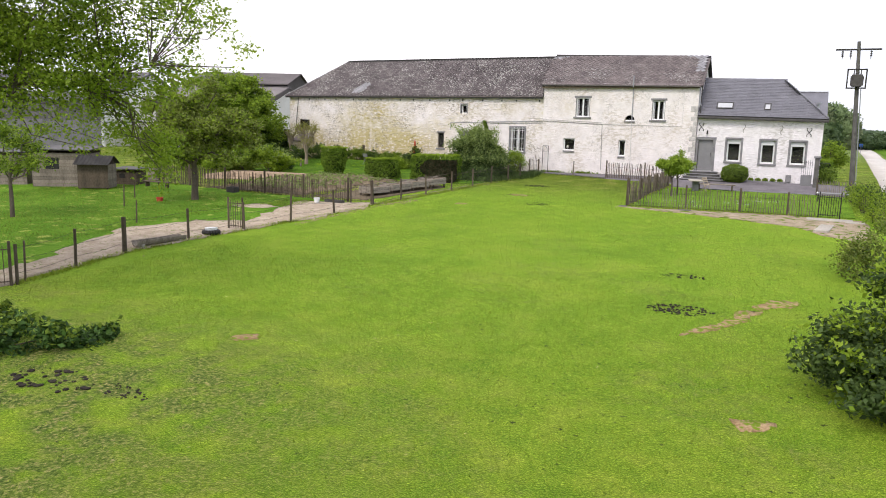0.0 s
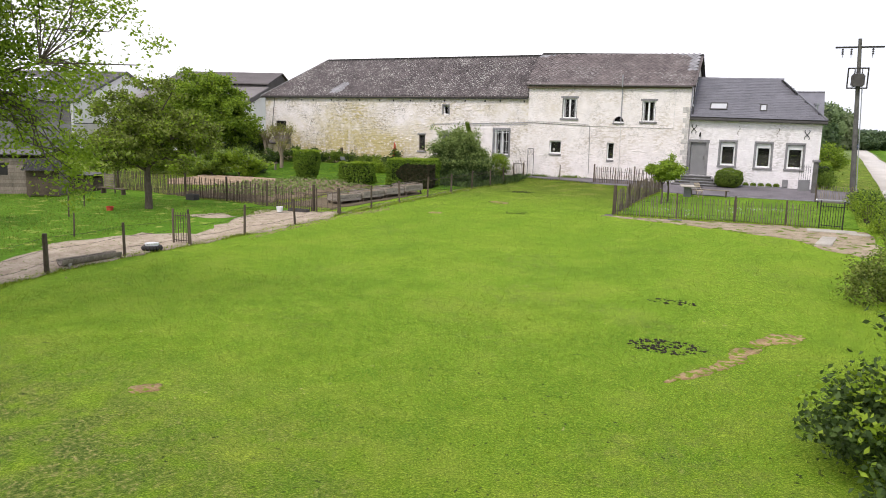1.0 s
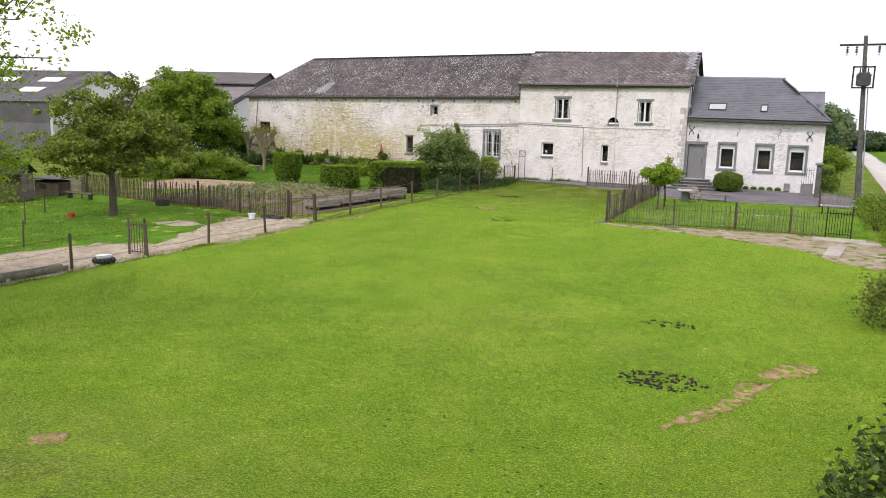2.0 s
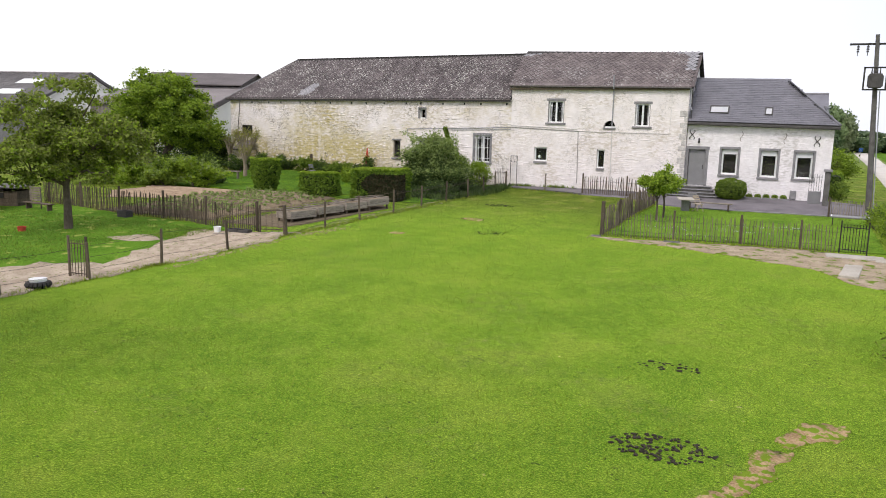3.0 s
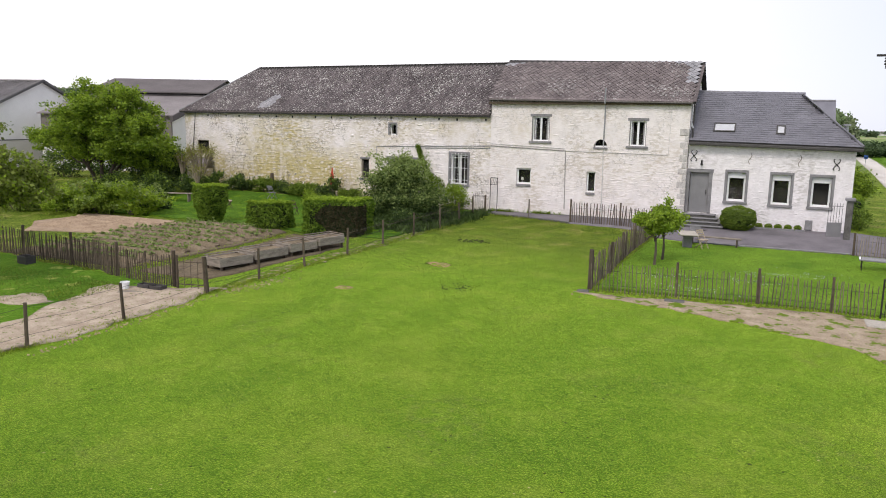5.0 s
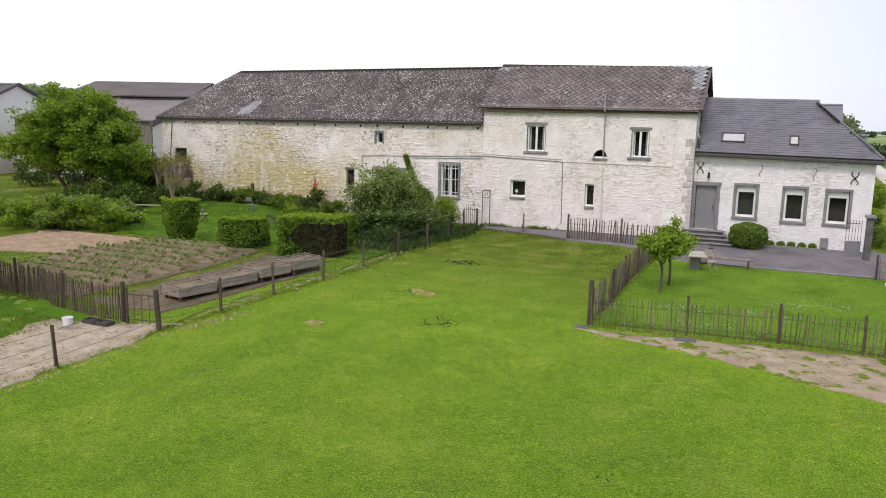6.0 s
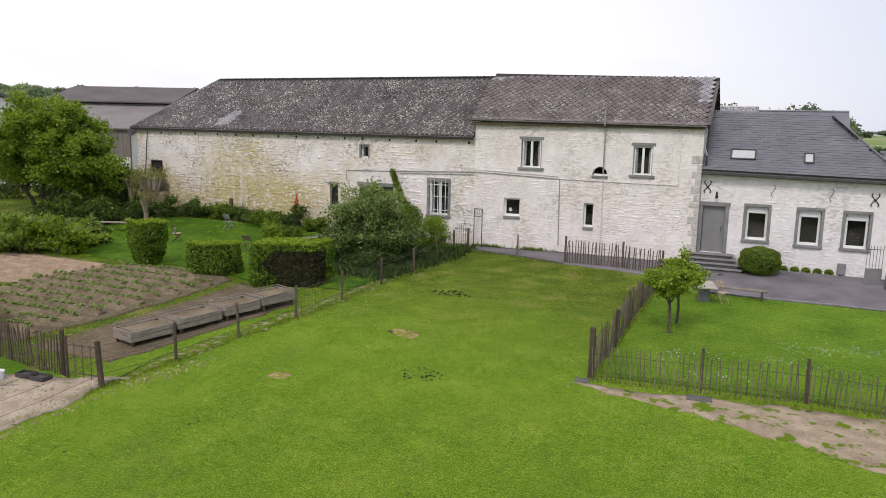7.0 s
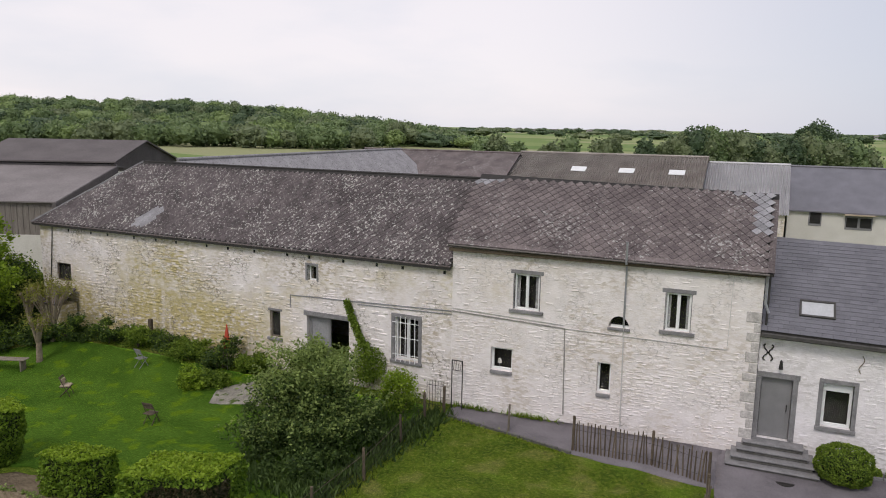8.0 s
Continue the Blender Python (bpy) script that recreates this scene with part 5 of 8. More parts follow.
def tufts(name, spots, size, seed, material, label, category="grass"):
    """Upright blades in small tufts at the (x, y) given; one sheet of stuff."""
    rng = np.random.default_rng(seed)
    n = len(spots)
    z = np.array([ground_z(a, b) for a, b in spots])
    base = np.column_stack([spots, z])
    ang, lean = rng.uniform(0, 2 * np.pi, n), rng.normal(0, 0.5, (n, 2))
    side = np.column_stack([np.cos(ang), np.sin(ang), np.zeros(n)])
    s = size * rng.uniform(0.5, 1.4, (n, 1))
    tip = base + np.column_stack([lean, np.ones(n)]) * s
    v = np.stack([base - side * s * 0.16, base + side * s * 0.16, tip], 1).reshape(-1, 3)
    me = bpy.data.meshes.new(name)
    me.vertices.add(3 * n), me.loops.add(3 * n), me.polygons.add(n)
    me.vertices.foreach_set("co", v.ravel())
    me.loops.foreach_set("vertex_index", np.arange(3 * n, dtype=np.int32))
    me.polygons.foreach_set("loop_start", np.arange(0, 3 * n, 3, dtype=np.int32))
    me.update(calc_edges=True)
    me.materials.append(material)
    return tagged(new(name, me), label, category, kind="stuff")


# large tree over the near fence, its branches hanging into the meadow
tree("overhanging_tree", -2.4, -1.6, "large broad tree with fresh green leaves hanging over the fence", 12, 0.32,
     [(1.5, 0.5, 8.2, 4.9, 4.6, 3.2), (4.2, 1.9, 7.8, 2.1, 2.0, 1.6), (-2, -1, 8.4, 4.0, 4.0, 4.0), (2.6, 1.2, 6.4, 2.2, 1.8, 0.9)],
     1500, 74, 0.25, 0.108, L_CANOPY, 11, second=(L_BRIGHT, 0.55), limbs=90, trunk_top=5.2, limb_r=0.6, lump=0.5, shell=0.35,
     sprays=[(1.2, 0.8, 5.3, 2.6, 2.1, 1.0, 40), (3.6, 1.6, 5.7, 1.9, 1.6, 0.9, 44), (5.9, 2.6, 6.1, 1.2, 1.1, 0.8, 20), (6.5, 2.7, 8.2, 1.2, 1.1, 1.5, 26), (6.9, 2.9, 7.3, 0.9, 0.9, 1.2, 16), (3.2, 4.6, 4.3, 1.0, 1.0, 0.7, 32), (3.5, 4.4, 3.4, 0.5, 0.5, 0.6, 13), (0.4, 0.6, 3.5, 1.0, 0.8, 0.5, 8), (1.6, 3.6, 4.6, 1.6, 1.4, 1.0, 26), (2.9, 3.4, 5.2, 1.3, 1.2, 0.8, 22), (4.6, 3.2, 5.6, 1.1, 1.0, 0.8, 16)])
# single tree in the poultry run
tree("yard_tree", -10.75, 16.5, "round-headed fruit tree with olive leaves in the poultry run", 6, 0.2,
     [(-0.2, 0, 3.9, 2.7, 2.7, 1.9), (-0.5, 0.2, 5.35, 1.7, 1.7, 1.35), (1.1, 0.9, 3.4, 2.2, 2.2, 1.3), (-0.9, -0.8, 3.1, 1.6, 1.6, 1.1)],
     820, 42, 0.13, 0.15, L_OLIVE, 12, second=(L_BRIGHT, 0.28), limbs=70, trunk_top=2.1, lump=0.32, shell=0.35, slim=0.62)
# big bright bush-like tree before the sheds
tree("spreading_tree", -28.9, 39.4, "tall dense green many-stemmed tree beside the barn", 8.3, 0.16,
     [(0.9, 0, 4.6, 3.5, 3.6, 2.8), (1.5, -0.3, 6.1, 2.3, 2.3, 1.7), (-1.3, 0, 4.2, 2.2, 2.3, 1.9), (3.2, -0.3, 3.7, 2.4, 2.4, 2.0), (4.3, 0.3, 2.7, 1.6, 1.7, 1.4), (-2.7, -1.0, 3.3, 1.7, 1.8, 1.4)],
     1450, 50, 0.19, 0.2, L_MID, 13, second=(L_BRIGHT, 0.6), limbs=60, trunk_top=2.2, stems=4, lump=0.38, shell=0.5)
tree("small_tree", -13.6, 8.3, "slim young tree in the poultry run", 4, 0.11, [(0, 0, 3.3, 1.6, 1.6, 1.3), (0.6, 0.3, 2.5, 1.2, 1.2, 0.9)], 120, 40, 0.16, 0.13, L_MID, 14, limbs=24, trunk_top=2.0, lump=0.25, second=(L_BRIGHT, 0.4))
# two small lollipop trees on the little lawn
for k, (tx, ty) in enumerate(((11.43, 30.35), (11.55, 31.75))):
    tagged(tree("lawn_tree", tx, ty, "small round-headed young tree with light green leaves", 2.6, 0.06,
                [(0, 0, 1.72, 0.66, 0.66, 0.46), (-0.42, -0.1, 1.7, 0.42, 0.42, 0.36), (0.42, 0.1, 1.75, 0.42, 0.42, 0.42), (0.05, 0, 2.08, 0.36, 0.36, 0.36)],
                190, 30, 0.09, 0.12, L_BRIGHT, 20 + k, limbs=40, trunk_top=1.1, lump=0.12, shell=0.3, second=(L_MID, 0.25)), group="young trees on the small lawn")

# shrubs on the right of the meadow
shrub("near_shrub", 19.55, 2.0, "big loose shrub with fresh shoots, leaves coloured dark low and sunlit on top", [(-0.4, -0.3, 0.7, 1.3, 1.4, 0.8), (0.7, 1.2, 1.2, 1.4, 1.5, 1.25), (0.3, -1.4, 0.6, 1.2, 1.1, 0.75), (-1.1, 0.7, 1.15, 0.7, 0.7, 0.55), (-0.5, -0.9, 1.3, 0.6, 0.6, 0.5), (0.4, 0.2, 1.9, 0.6, 0.6, 0.6), (1.2, -0.8, 1.5, 0.9, 0.9, 0.8)],
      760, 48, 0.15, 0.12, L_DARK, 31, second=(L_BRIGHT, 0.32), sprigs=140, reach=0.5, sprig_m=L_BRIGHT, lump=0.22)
shrub("meadow_shrub", 20.4, 13.0, "wild olive-green shrub beside the meadow", [(0, 0, 0.75, 1.35, 1.5, 0.95), (0.6, 1.2, 1.0, 1.3, 1.3, 1.1), (-0.5, -0.8, 0.5, 0.8, 0.8, 0.55)],
      240, 42, 0.15, 0.10, L_OLIVE, 32, second=(L_MID, 0.4), sprigs=60, lump=0.2)
shrub("meadow_shrub", 21.6, 8.4, "wild olive-green shrub beside the meadow", [(0, 0, 0.9, 1.3, 1.5, 1.2), (0.4, 1.0, 1.2, 1.1, 1.1, 1.2)], 120, 44, 0.19, 0.11, L_BRIGHT, 33, second=(L_COPPER, 0.35))
for k, (sx, sy, w, h, mm) in enumerate(((20.95, 28.3, 0.75, 1.3, L_BRIGHT), (21.9, 27.4, 0.85, 1.1, L_MID), (21.25, 25.4, 0.5, 0.7, L_BRIGHT), (20.9, 33.0, 0.7, 1.05, L_BRIGHT), (21.2, 35.6, 0.5, 0.9, L_BRIGHT), (22.2, 29.6, 0.9, 1.25, L_DARK), (22.0, 23.0, 0.9, 0.9, L_MID), (21.3, 31.0, 0.8, 1.25, L_BRIGHT), (21.5, 24.2, 0.8, 1.1, L_BRIGHT), (21.7, 26.4, 0.8, 1.2, L_BRIGHT))):
    shrub("verge_shrub", sx, sy, "rounded roadside shrub with yellow-green shoots", [(0, 0, h * 0.5, w, w, h * 0.52)], 60, 40, 0.13, 0.085, mm, 40 + k, second=(L_DARK, 0.3))
# low thicket at the near left
shrub("near_thicket", 1.6, -3.6, "low dense dark green thicket at the meadow's edge",
      [(0.3, 0.1, 0.35, 1.6, 0.9, 0.6), (2.0, 1.0, 0.25, 0.9, 0.8, 0.42), (-1.6, -0.8, 0.5, 1.6, 1.2, 0.8)], 420, 34, 0.10, 0.15, L_IVY, 50, second=(L_MID, 0.4), sunk=0.05, sprigs=90, reach=0.3, sprig_m=L_MID, lump=0.15)

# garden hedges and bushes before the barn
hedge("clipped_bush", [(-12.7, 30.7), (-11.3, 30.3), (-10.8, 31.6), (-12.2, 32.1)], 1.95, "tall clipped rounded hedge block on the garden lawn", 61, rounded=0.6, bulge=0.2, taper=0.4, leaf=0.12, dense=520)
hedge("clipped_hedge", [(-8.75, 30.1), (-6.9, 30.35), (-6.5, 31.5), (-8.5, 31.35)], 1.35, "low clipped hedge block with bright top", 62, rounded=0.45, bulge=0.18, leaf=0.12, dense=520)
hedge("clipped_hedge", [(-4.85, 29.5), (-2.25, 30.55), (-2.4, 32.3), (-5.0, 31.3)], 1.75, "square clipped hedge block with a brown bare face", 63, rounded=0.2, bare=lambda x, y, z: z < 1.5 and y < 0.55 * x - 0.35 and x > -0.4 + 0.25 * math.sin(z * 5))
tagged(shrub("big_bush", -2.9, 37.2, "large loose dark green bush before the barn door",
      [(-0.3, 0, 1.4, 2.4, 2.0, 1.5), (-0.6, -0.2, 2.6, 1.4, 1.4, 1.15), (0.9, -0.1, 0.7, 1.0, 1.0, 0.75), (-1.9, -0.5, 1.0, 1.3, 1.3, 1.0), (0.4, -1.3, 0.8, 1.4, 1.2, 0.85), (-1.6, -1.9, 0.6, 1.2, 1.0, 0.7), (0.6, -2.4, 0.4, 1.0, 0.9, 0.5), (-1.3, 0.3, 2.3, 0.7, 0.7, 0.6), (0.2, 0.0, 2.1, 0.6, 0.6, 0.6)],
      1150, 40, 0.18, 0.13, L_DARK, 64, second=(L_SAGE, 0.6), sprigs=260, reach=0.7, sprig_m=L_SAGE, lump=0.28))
shrub("wall_shrub", -1.6, 40.5, "rounded yellow-green shrub by the barred window", [(0, 0, 0.8, 0.75, 0.65, 0.75), (-0.1, 0, 1.2, 0.5, 0.5, 0.4)], 110, 40, 0.15, 0.10, L_MID, 65, second=(L_BRIGHT, 0.6), sprigs=30, reach=0.4)
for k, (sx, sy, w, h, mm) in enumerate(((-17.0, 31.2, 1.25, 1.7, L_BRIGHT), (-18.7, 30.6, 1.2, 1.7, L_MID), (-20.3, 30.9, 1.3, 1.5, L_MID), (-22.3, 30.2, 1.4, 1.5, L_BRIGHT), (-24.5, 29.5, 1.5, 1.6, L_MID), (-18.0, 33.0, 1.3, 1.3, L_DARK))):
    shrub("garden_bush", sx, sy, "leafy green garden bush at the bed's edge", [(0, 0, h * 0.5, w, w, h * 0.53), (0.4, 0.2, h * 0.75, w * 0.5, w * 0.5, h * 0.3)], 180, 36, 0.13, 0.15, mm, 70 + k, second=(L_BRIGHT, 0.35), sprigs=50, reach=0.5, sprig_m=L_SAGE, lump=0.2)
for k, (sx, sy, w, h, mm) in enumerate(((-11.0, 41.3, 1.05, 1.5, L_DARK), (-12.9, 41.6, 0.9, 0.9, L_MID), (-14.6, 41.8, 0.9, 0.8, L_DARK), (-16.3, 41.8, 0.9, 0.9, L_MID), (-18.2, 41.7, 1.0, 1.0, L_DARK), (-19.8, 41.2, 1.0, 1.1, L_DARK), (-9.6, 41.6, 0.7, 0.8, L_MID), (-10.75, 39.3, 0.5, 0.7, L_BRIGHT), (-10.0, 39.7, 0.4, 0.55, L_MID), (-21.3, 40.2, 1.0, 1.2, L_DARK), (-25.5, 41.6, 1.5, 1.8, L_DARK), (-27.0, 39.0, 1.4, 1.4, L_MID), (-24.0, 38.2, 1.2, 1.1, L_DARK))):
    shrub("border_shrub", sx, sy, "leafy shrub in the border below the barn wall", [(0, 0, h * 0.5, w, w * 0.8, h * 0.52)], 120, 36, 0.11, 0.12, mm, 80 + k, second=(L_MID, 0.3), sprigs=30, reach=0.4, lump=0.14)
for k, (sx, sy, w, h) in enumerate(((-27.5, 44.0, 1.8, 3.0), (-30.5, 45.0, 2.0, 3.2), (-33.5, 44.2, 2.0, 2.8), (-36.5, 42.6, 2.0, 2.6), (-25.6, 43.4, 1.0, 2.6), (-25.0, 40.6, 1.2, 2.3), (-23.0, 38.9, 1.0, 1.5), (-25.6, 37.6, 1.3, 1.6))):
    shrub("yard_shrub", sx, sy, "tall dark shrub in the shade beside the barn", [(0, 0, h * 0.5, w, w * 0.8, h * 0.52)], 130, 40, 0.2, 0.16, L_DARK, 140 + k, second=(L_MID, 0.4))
# clipped ball by the door and five small ones
def ball_bush(name, x, y, r, h, seed, label, group=""):
    rng = np.random.default_rng(seed)
    t = thing(name, pose(x, y, ground_z(x, y)), label, "shrub", group)
    bm = bmesh.new()
    bmesh.ops.create_icosphere(bm, subdivisions=2, radius=1)
    for v in bm.verts:
        v.co = Vector((v.co.x * r * 0.82, v.co.y * r * 0.82, h * 0.46 + v.co.z * h * 0.4))
    # dark core gives the ball its inner shade by colour
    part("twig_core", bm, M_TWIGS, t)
    n = int(11000 * r * r) + 250
    d = rng.normal(size=(n, 3))
    d /= np.linalg.norm(d, axis=1)[:, None]
    wob = 1 + 0.13 * np.array([noise.noise((a * 3 + seed, b * 3, c * 3)) for a, b, c in d])
    d = np.sign(d) * np.abs(d) ** 0.93
    p = d * wob[:, None] * np.array([r, r, h * 0.5]) * rng.uniform(0.96, 1.03, (n, 1)) + np.array([0, 0, h * 0.5])
    crown_part(t, "foliage", p[p[:, 2] > 0], 0.085, rng, L_MID, 0.1)


ball_bush("clipped_box_bush", 14.0, 41.25, 0.86, 1.22, 101, "large clipped round evergreen bush beside the steps")
for k in range(5):
    ball_bush("small_box_ball", 15.0 + 0.46 * k, 42.0, 0.17, 0.32, 110 + k, "small clipped evergreen ball along the wall", "small balls along the house wall")
# ivy climbing past the garden door
rng_ivy = np.random.default_rng(120)
ivy = thing("ivy", pose(0, 42.2, 0), "dense green ivy climbing the barn wall", "climber")
iv = []
for k in range(5600):
    t = rng_ivy.random() ** 1.35
    h = 0.85 + 3.15 * t
    cx = -3.72 if h < 2.1 else -3.72 - 1.08 * ((h - 2.1) / 1.9) ** 0.6
    w = 0.12 + 0.58 * smooth_step(2.5, 1.75, h) * smooth_step(0.7, 1.3, h)
    d = rng_ivy.normal(size=2)
    iv.append((cx + np.clip(d[0], -1.4, 1.4) * w * 0.75, -0.12 - abs(d[1]) * (0.08 + 0.28 * smooth_step(2.5, 1.75, h)), h + rng_ivy.normal() * 0.09))
crown_part(ivy, "foliage", np.array(iv), 0.11, rng_ivy, L_MID, 0.0)
bm = bmesh.new()
rod(bm, (-3.7, -0.09, 0.2), (-4.1, -0.09, 2.4), 0.03, 0.02), rod(bm, (-4.1, -0.09, 2.4), (-4.8, -0.09, 3.9), 0.02, 0.008)
part("stem", bm, M_BARK, ivy)


M_POLLARD = surface("tan_pollard_bark", (0.17, 0.135, 0.095), (0.34, 0.28, 0.20), 5, 30, 0.95, 0.8, stretch=(1, 1, 0.3))


def pollard(x, y, h, label, seed, heads=7, spread_top=0.55, fork=0.4):
    """A pollarded trunk: thick stem with stubby fists and some fresh shoots."""
    rng = np.random.default_rng(seed)
    t = thing("pollard", pose(x, y, ground_z(x, y)), label, "tree")
    bm = bmesh.new()
    rod(bm, (0, 0, -0.2), (0.03, 0.02, h * fork), 0.16, 0.13, 10)
    tips = []
    for k in range(heads):
        a = k * 2.4
        e = Vector((spread_top * math.cos(a) * rng.uniform(0.5, 1), spread_top * math.sin(a) * rng.uniform(0.5, 1), h * rng.uniform(0.75, 0.95)))
        rod(bm, (0, 0, h * (fork - 0.05)), e * 0.6 + Vector((0, 0, h * 0.55 * fork)), 0.2 * fork, 0.15 * fork, 7), rod(bm, e * 0.6 + Vector((0, 0, h * 0.55 * fork)), e, 0.15 * fork, 0.03 + 0.1 * fork, 7)
        tips.append(e)
    part("trunk", bm, M_POLLARD, t)
    p = np.concatenate([np.array(e) + rng.normal(size=(70, 3)) * 0.18 for e in tips])
    tagged(crown_part(t, "shoot_tuft", p, 0.10, rng, L_COPPER), kind="stuff")


pollard(-19.6, 38.9, 2.3, "pollarded tree with stubby bare branches and new shoots", 130)
pollard(-22.6, 40.8, 2.6, "thick pollarded trunk with stubby branches beside the barn", 131)
pollard(-20.9, 40.7, 3.1, "pollarded bush of upright bare stems with young leaves", 132, heads=24, spread_top=1.05, fork=0.16)

# rank weeds along the foot of the fence and the bush
rng_w = np.random.default_rng(170)
wsp = []
for (ax, ay), (bx, by), wid, cnt in (((-1.2, 33.2), (-0.5, 38.8), 0.35, 1500), ((-4.5, 34.2), (-1.2, 33.8), 0.4, 1300), ((-0.4, 38.6), (0.0, 41.0), 0.3, 700), ((-2.6, 39.4), (-1.0, 39.0), 0.5, 800)):
    t = rng_w.random(cnt)
    wsp.append(np.column_stack([ax + (bx - ax) * t + rng_w.normal(0, wid, cnt), ay + (by - ay) * t + rng_w.normal(0, wid, cnt)]))
tufts("rank_weeds", np.concatenate(wsp), 0.26, 171, L_DARK, "rank dark weeds along the fence foot", "weeds")


# ---- ground layers ----
M_RUBBLE_PAVING = surface("rough_stone_paving", (0.17, 0.155, 0.13), (0.36, 0.335, 0.29), 2.5, 16, 0.9, 0.9, lift=0.05, spots=(0.07, 0.10, 0.02), spot_scale=3.0, spot_at=0.58)
sheet("terrace", [(10.2, 39.6), (10.35, 38.0), (12.0, 37.55), (14.1, 37.6), (19.0, 37.5), (21.2, 37.0), (21.4, 41.5), (19.2, 43.0), (11.3, 42.3), (10.2, 42.0)], M_GRAVEL, "grey gravel terrace before the house", "terrace", 0.05)
sheet("wall_path", [(0.3, 41.9), (0.2, 40.9), (3.0, 40.35), (5.6, 39.75), (10.2, 39.3), (10.3, 42.0)], M_GRAVEL, "narrow grey gravel path along the house wall", "path", 0.05, ragged=0.1)
sheet("road", [(21.7, 20.0), (25.2, 20.0), (26.4, 44.0), (27.2, 66.0), (29.0, 109.0), (31.2, 145.0), (38.0, 284.0), (35.4, 278.0), (31.2, 195.0), (28.8, 150.0), (26.4, 103.0), (24.75, 75.0), (23.9, 60.0), (23.35, 50.5), (22.95, 44.0), (22.4, 34.0)], M_ROAD, "pale concrete farm road running past the house", "road", 0.05, step=3.0)
sheet("crop_field", [(25.5, 20.0), (90.0, 20.0), (190.0, 300.0), (39.0, 300.0), (31.3, 138.0), (29.4, 109.0), (27.5, 66.0), (26.7, 44.0)], M_LAWN_RUN, "even green crop field beside the road", "field", 0.05, step=6.0)
sheet("gravel_strip", [(9.6, 24.75), (11.2, 24.75), (13.2, 25.1), (16.0, 25.5), (18.7, 25.35), (20.6, 25.0), (20.9, 21.0), (20.2, 19.4), (19.0, 20.5), (18.3, 21.6), (16.9, 22.4), (15.0, 23.1), (13.2, 23.9), (11.2, 24.3)], M_STRIP, "dry trodden gravel strip along the garden fence", "path", 0.03, ragged=0.35)
sheet("yard_path", [(-2.2, -3.0), (-2.6, 2.0), (-3.1, 5.0), (-2.7, 9.0), (-1.8, 13.0), (-1.5, 16.0), (-1.4, 20.2), (-3.2, 19.3), (-5.3, 18.6), (-5.0, 16.5), (-4.2, 14.0), (-3.6, 12.2), (-5.6, 11.2), (-6.8, 8.8), (-6.0, 5.5), (-4.6, 3.0), (-3.8, -3.0)], M_SOIL_PALE, "bare trodden earth along the poultry run", "path", 0.05, ragged=0.5)
sheet("bare_patch", [(-7.6, 15.8), (-5.9, 15.4), (-5.2, 16.3), (-6.7, 16.9)], M_SOIL_PALE, "bare earth patch in the poultry run", "ground", 0.05, ragged=0.3, step=0.3)
sheet("fence_foot", [(-1.6, 19.6), (-1.1, 22.0), (-0.8, 25.0), (-0.3, 29.0), (-0.1, 33.5), (-0.75, 33.5), (-1.0, 29.0), (-1.5, 25.0), (-1.9, 22.0)], M_FOOT, "worn earth strip at the fence's foot", "path", 0.03, ragged=0.3)
sheet("tilled_soil", [(-20.0, 27.2), (-19.2, 30.4), (-12.6, 29.9), (-12.6, 28.3), (-14.0, 26.0), (-18.0, 25.0)], M_SOIL_TILLED, "freshly tilled brown garden soil", "soil", 0.05, ragged=0.2)
# darker than the ridges, so the furrows look shaded
sheet("vegetable_bed", [(-13.2, 27.9), (-12.2, 30.3), (-9.0, 31.4), (-5.9, 30.0), (-6.2, 26.0), (-6.9, 21.0), (-14.0, 21.0)], M_SOIL_DARK, "vegetable bed soil darkened for furrow shade", "soil", 0.05, ragged=0.25)
sheet("bed_path", [(-5.4, 29.7), (-2.6, 29.0), (-1.7, 28.2), (-2.2, 24.5), (-2.9, 20.8), (-6.1, 20.8), (-5.6, 25.0)], M_SOIL_DARK, "dark crumbly soil round the raised beds", "soil", 0.05, ragged=0.2)
sheet("small_lawn", [(10.2, 25.5), (15.4, 26.05), (19.5, 25.7), (20.4, 26.0), (20.6, 36.4), (19.0, 37.0), (12.0, 37.45), (10.3, 37.9)], M_LAWN_SMALL, "deep green mown lawn with clover", "lawn", 0.035)
sheet("garden_lawn", [(-21.0, 31.5), (-12.8, 31.0), (-9.0, 31.6), (-5.6, 30.4), (-1.0, 30.8), (-0.8, 41.4), (-9.5, 41.2), (-20.0, 41.2), (-24.0, 38.0)], M_LAWN_DEEP, "deep green garden lawn before the barn", "lawn", 0.035, ragged=0.2)
sheet("run_lawn", [(-24.0, 1.0), (-3.2, 1.0), (-3.4, 4.5), (-3.2, 9.0), (-2.5, 13.0), (-2.2, 18.0), (-2.4, 19.3), (-8.0, 20.1), (-19.0, 21.5), (-26.0, 20.0)], M_LAWN_RUN, "deep green grass of the poultry run", "lawn", 0.035, ragged=0.4)
sheet("patio_paving", [(-9.6, 39.6), (-9.2, 38.4), (-6.0, 39.2), (-4.6, 40.2), (-4.6, 41.9), (-7.8, 42.0)], M_RUBBLE_PAVING, "rough stone paving before the garden door", "paving", 0.055, ragged=0.3)

# worn patches, dung and straw on the meadow
rng_m = random.Random(7)


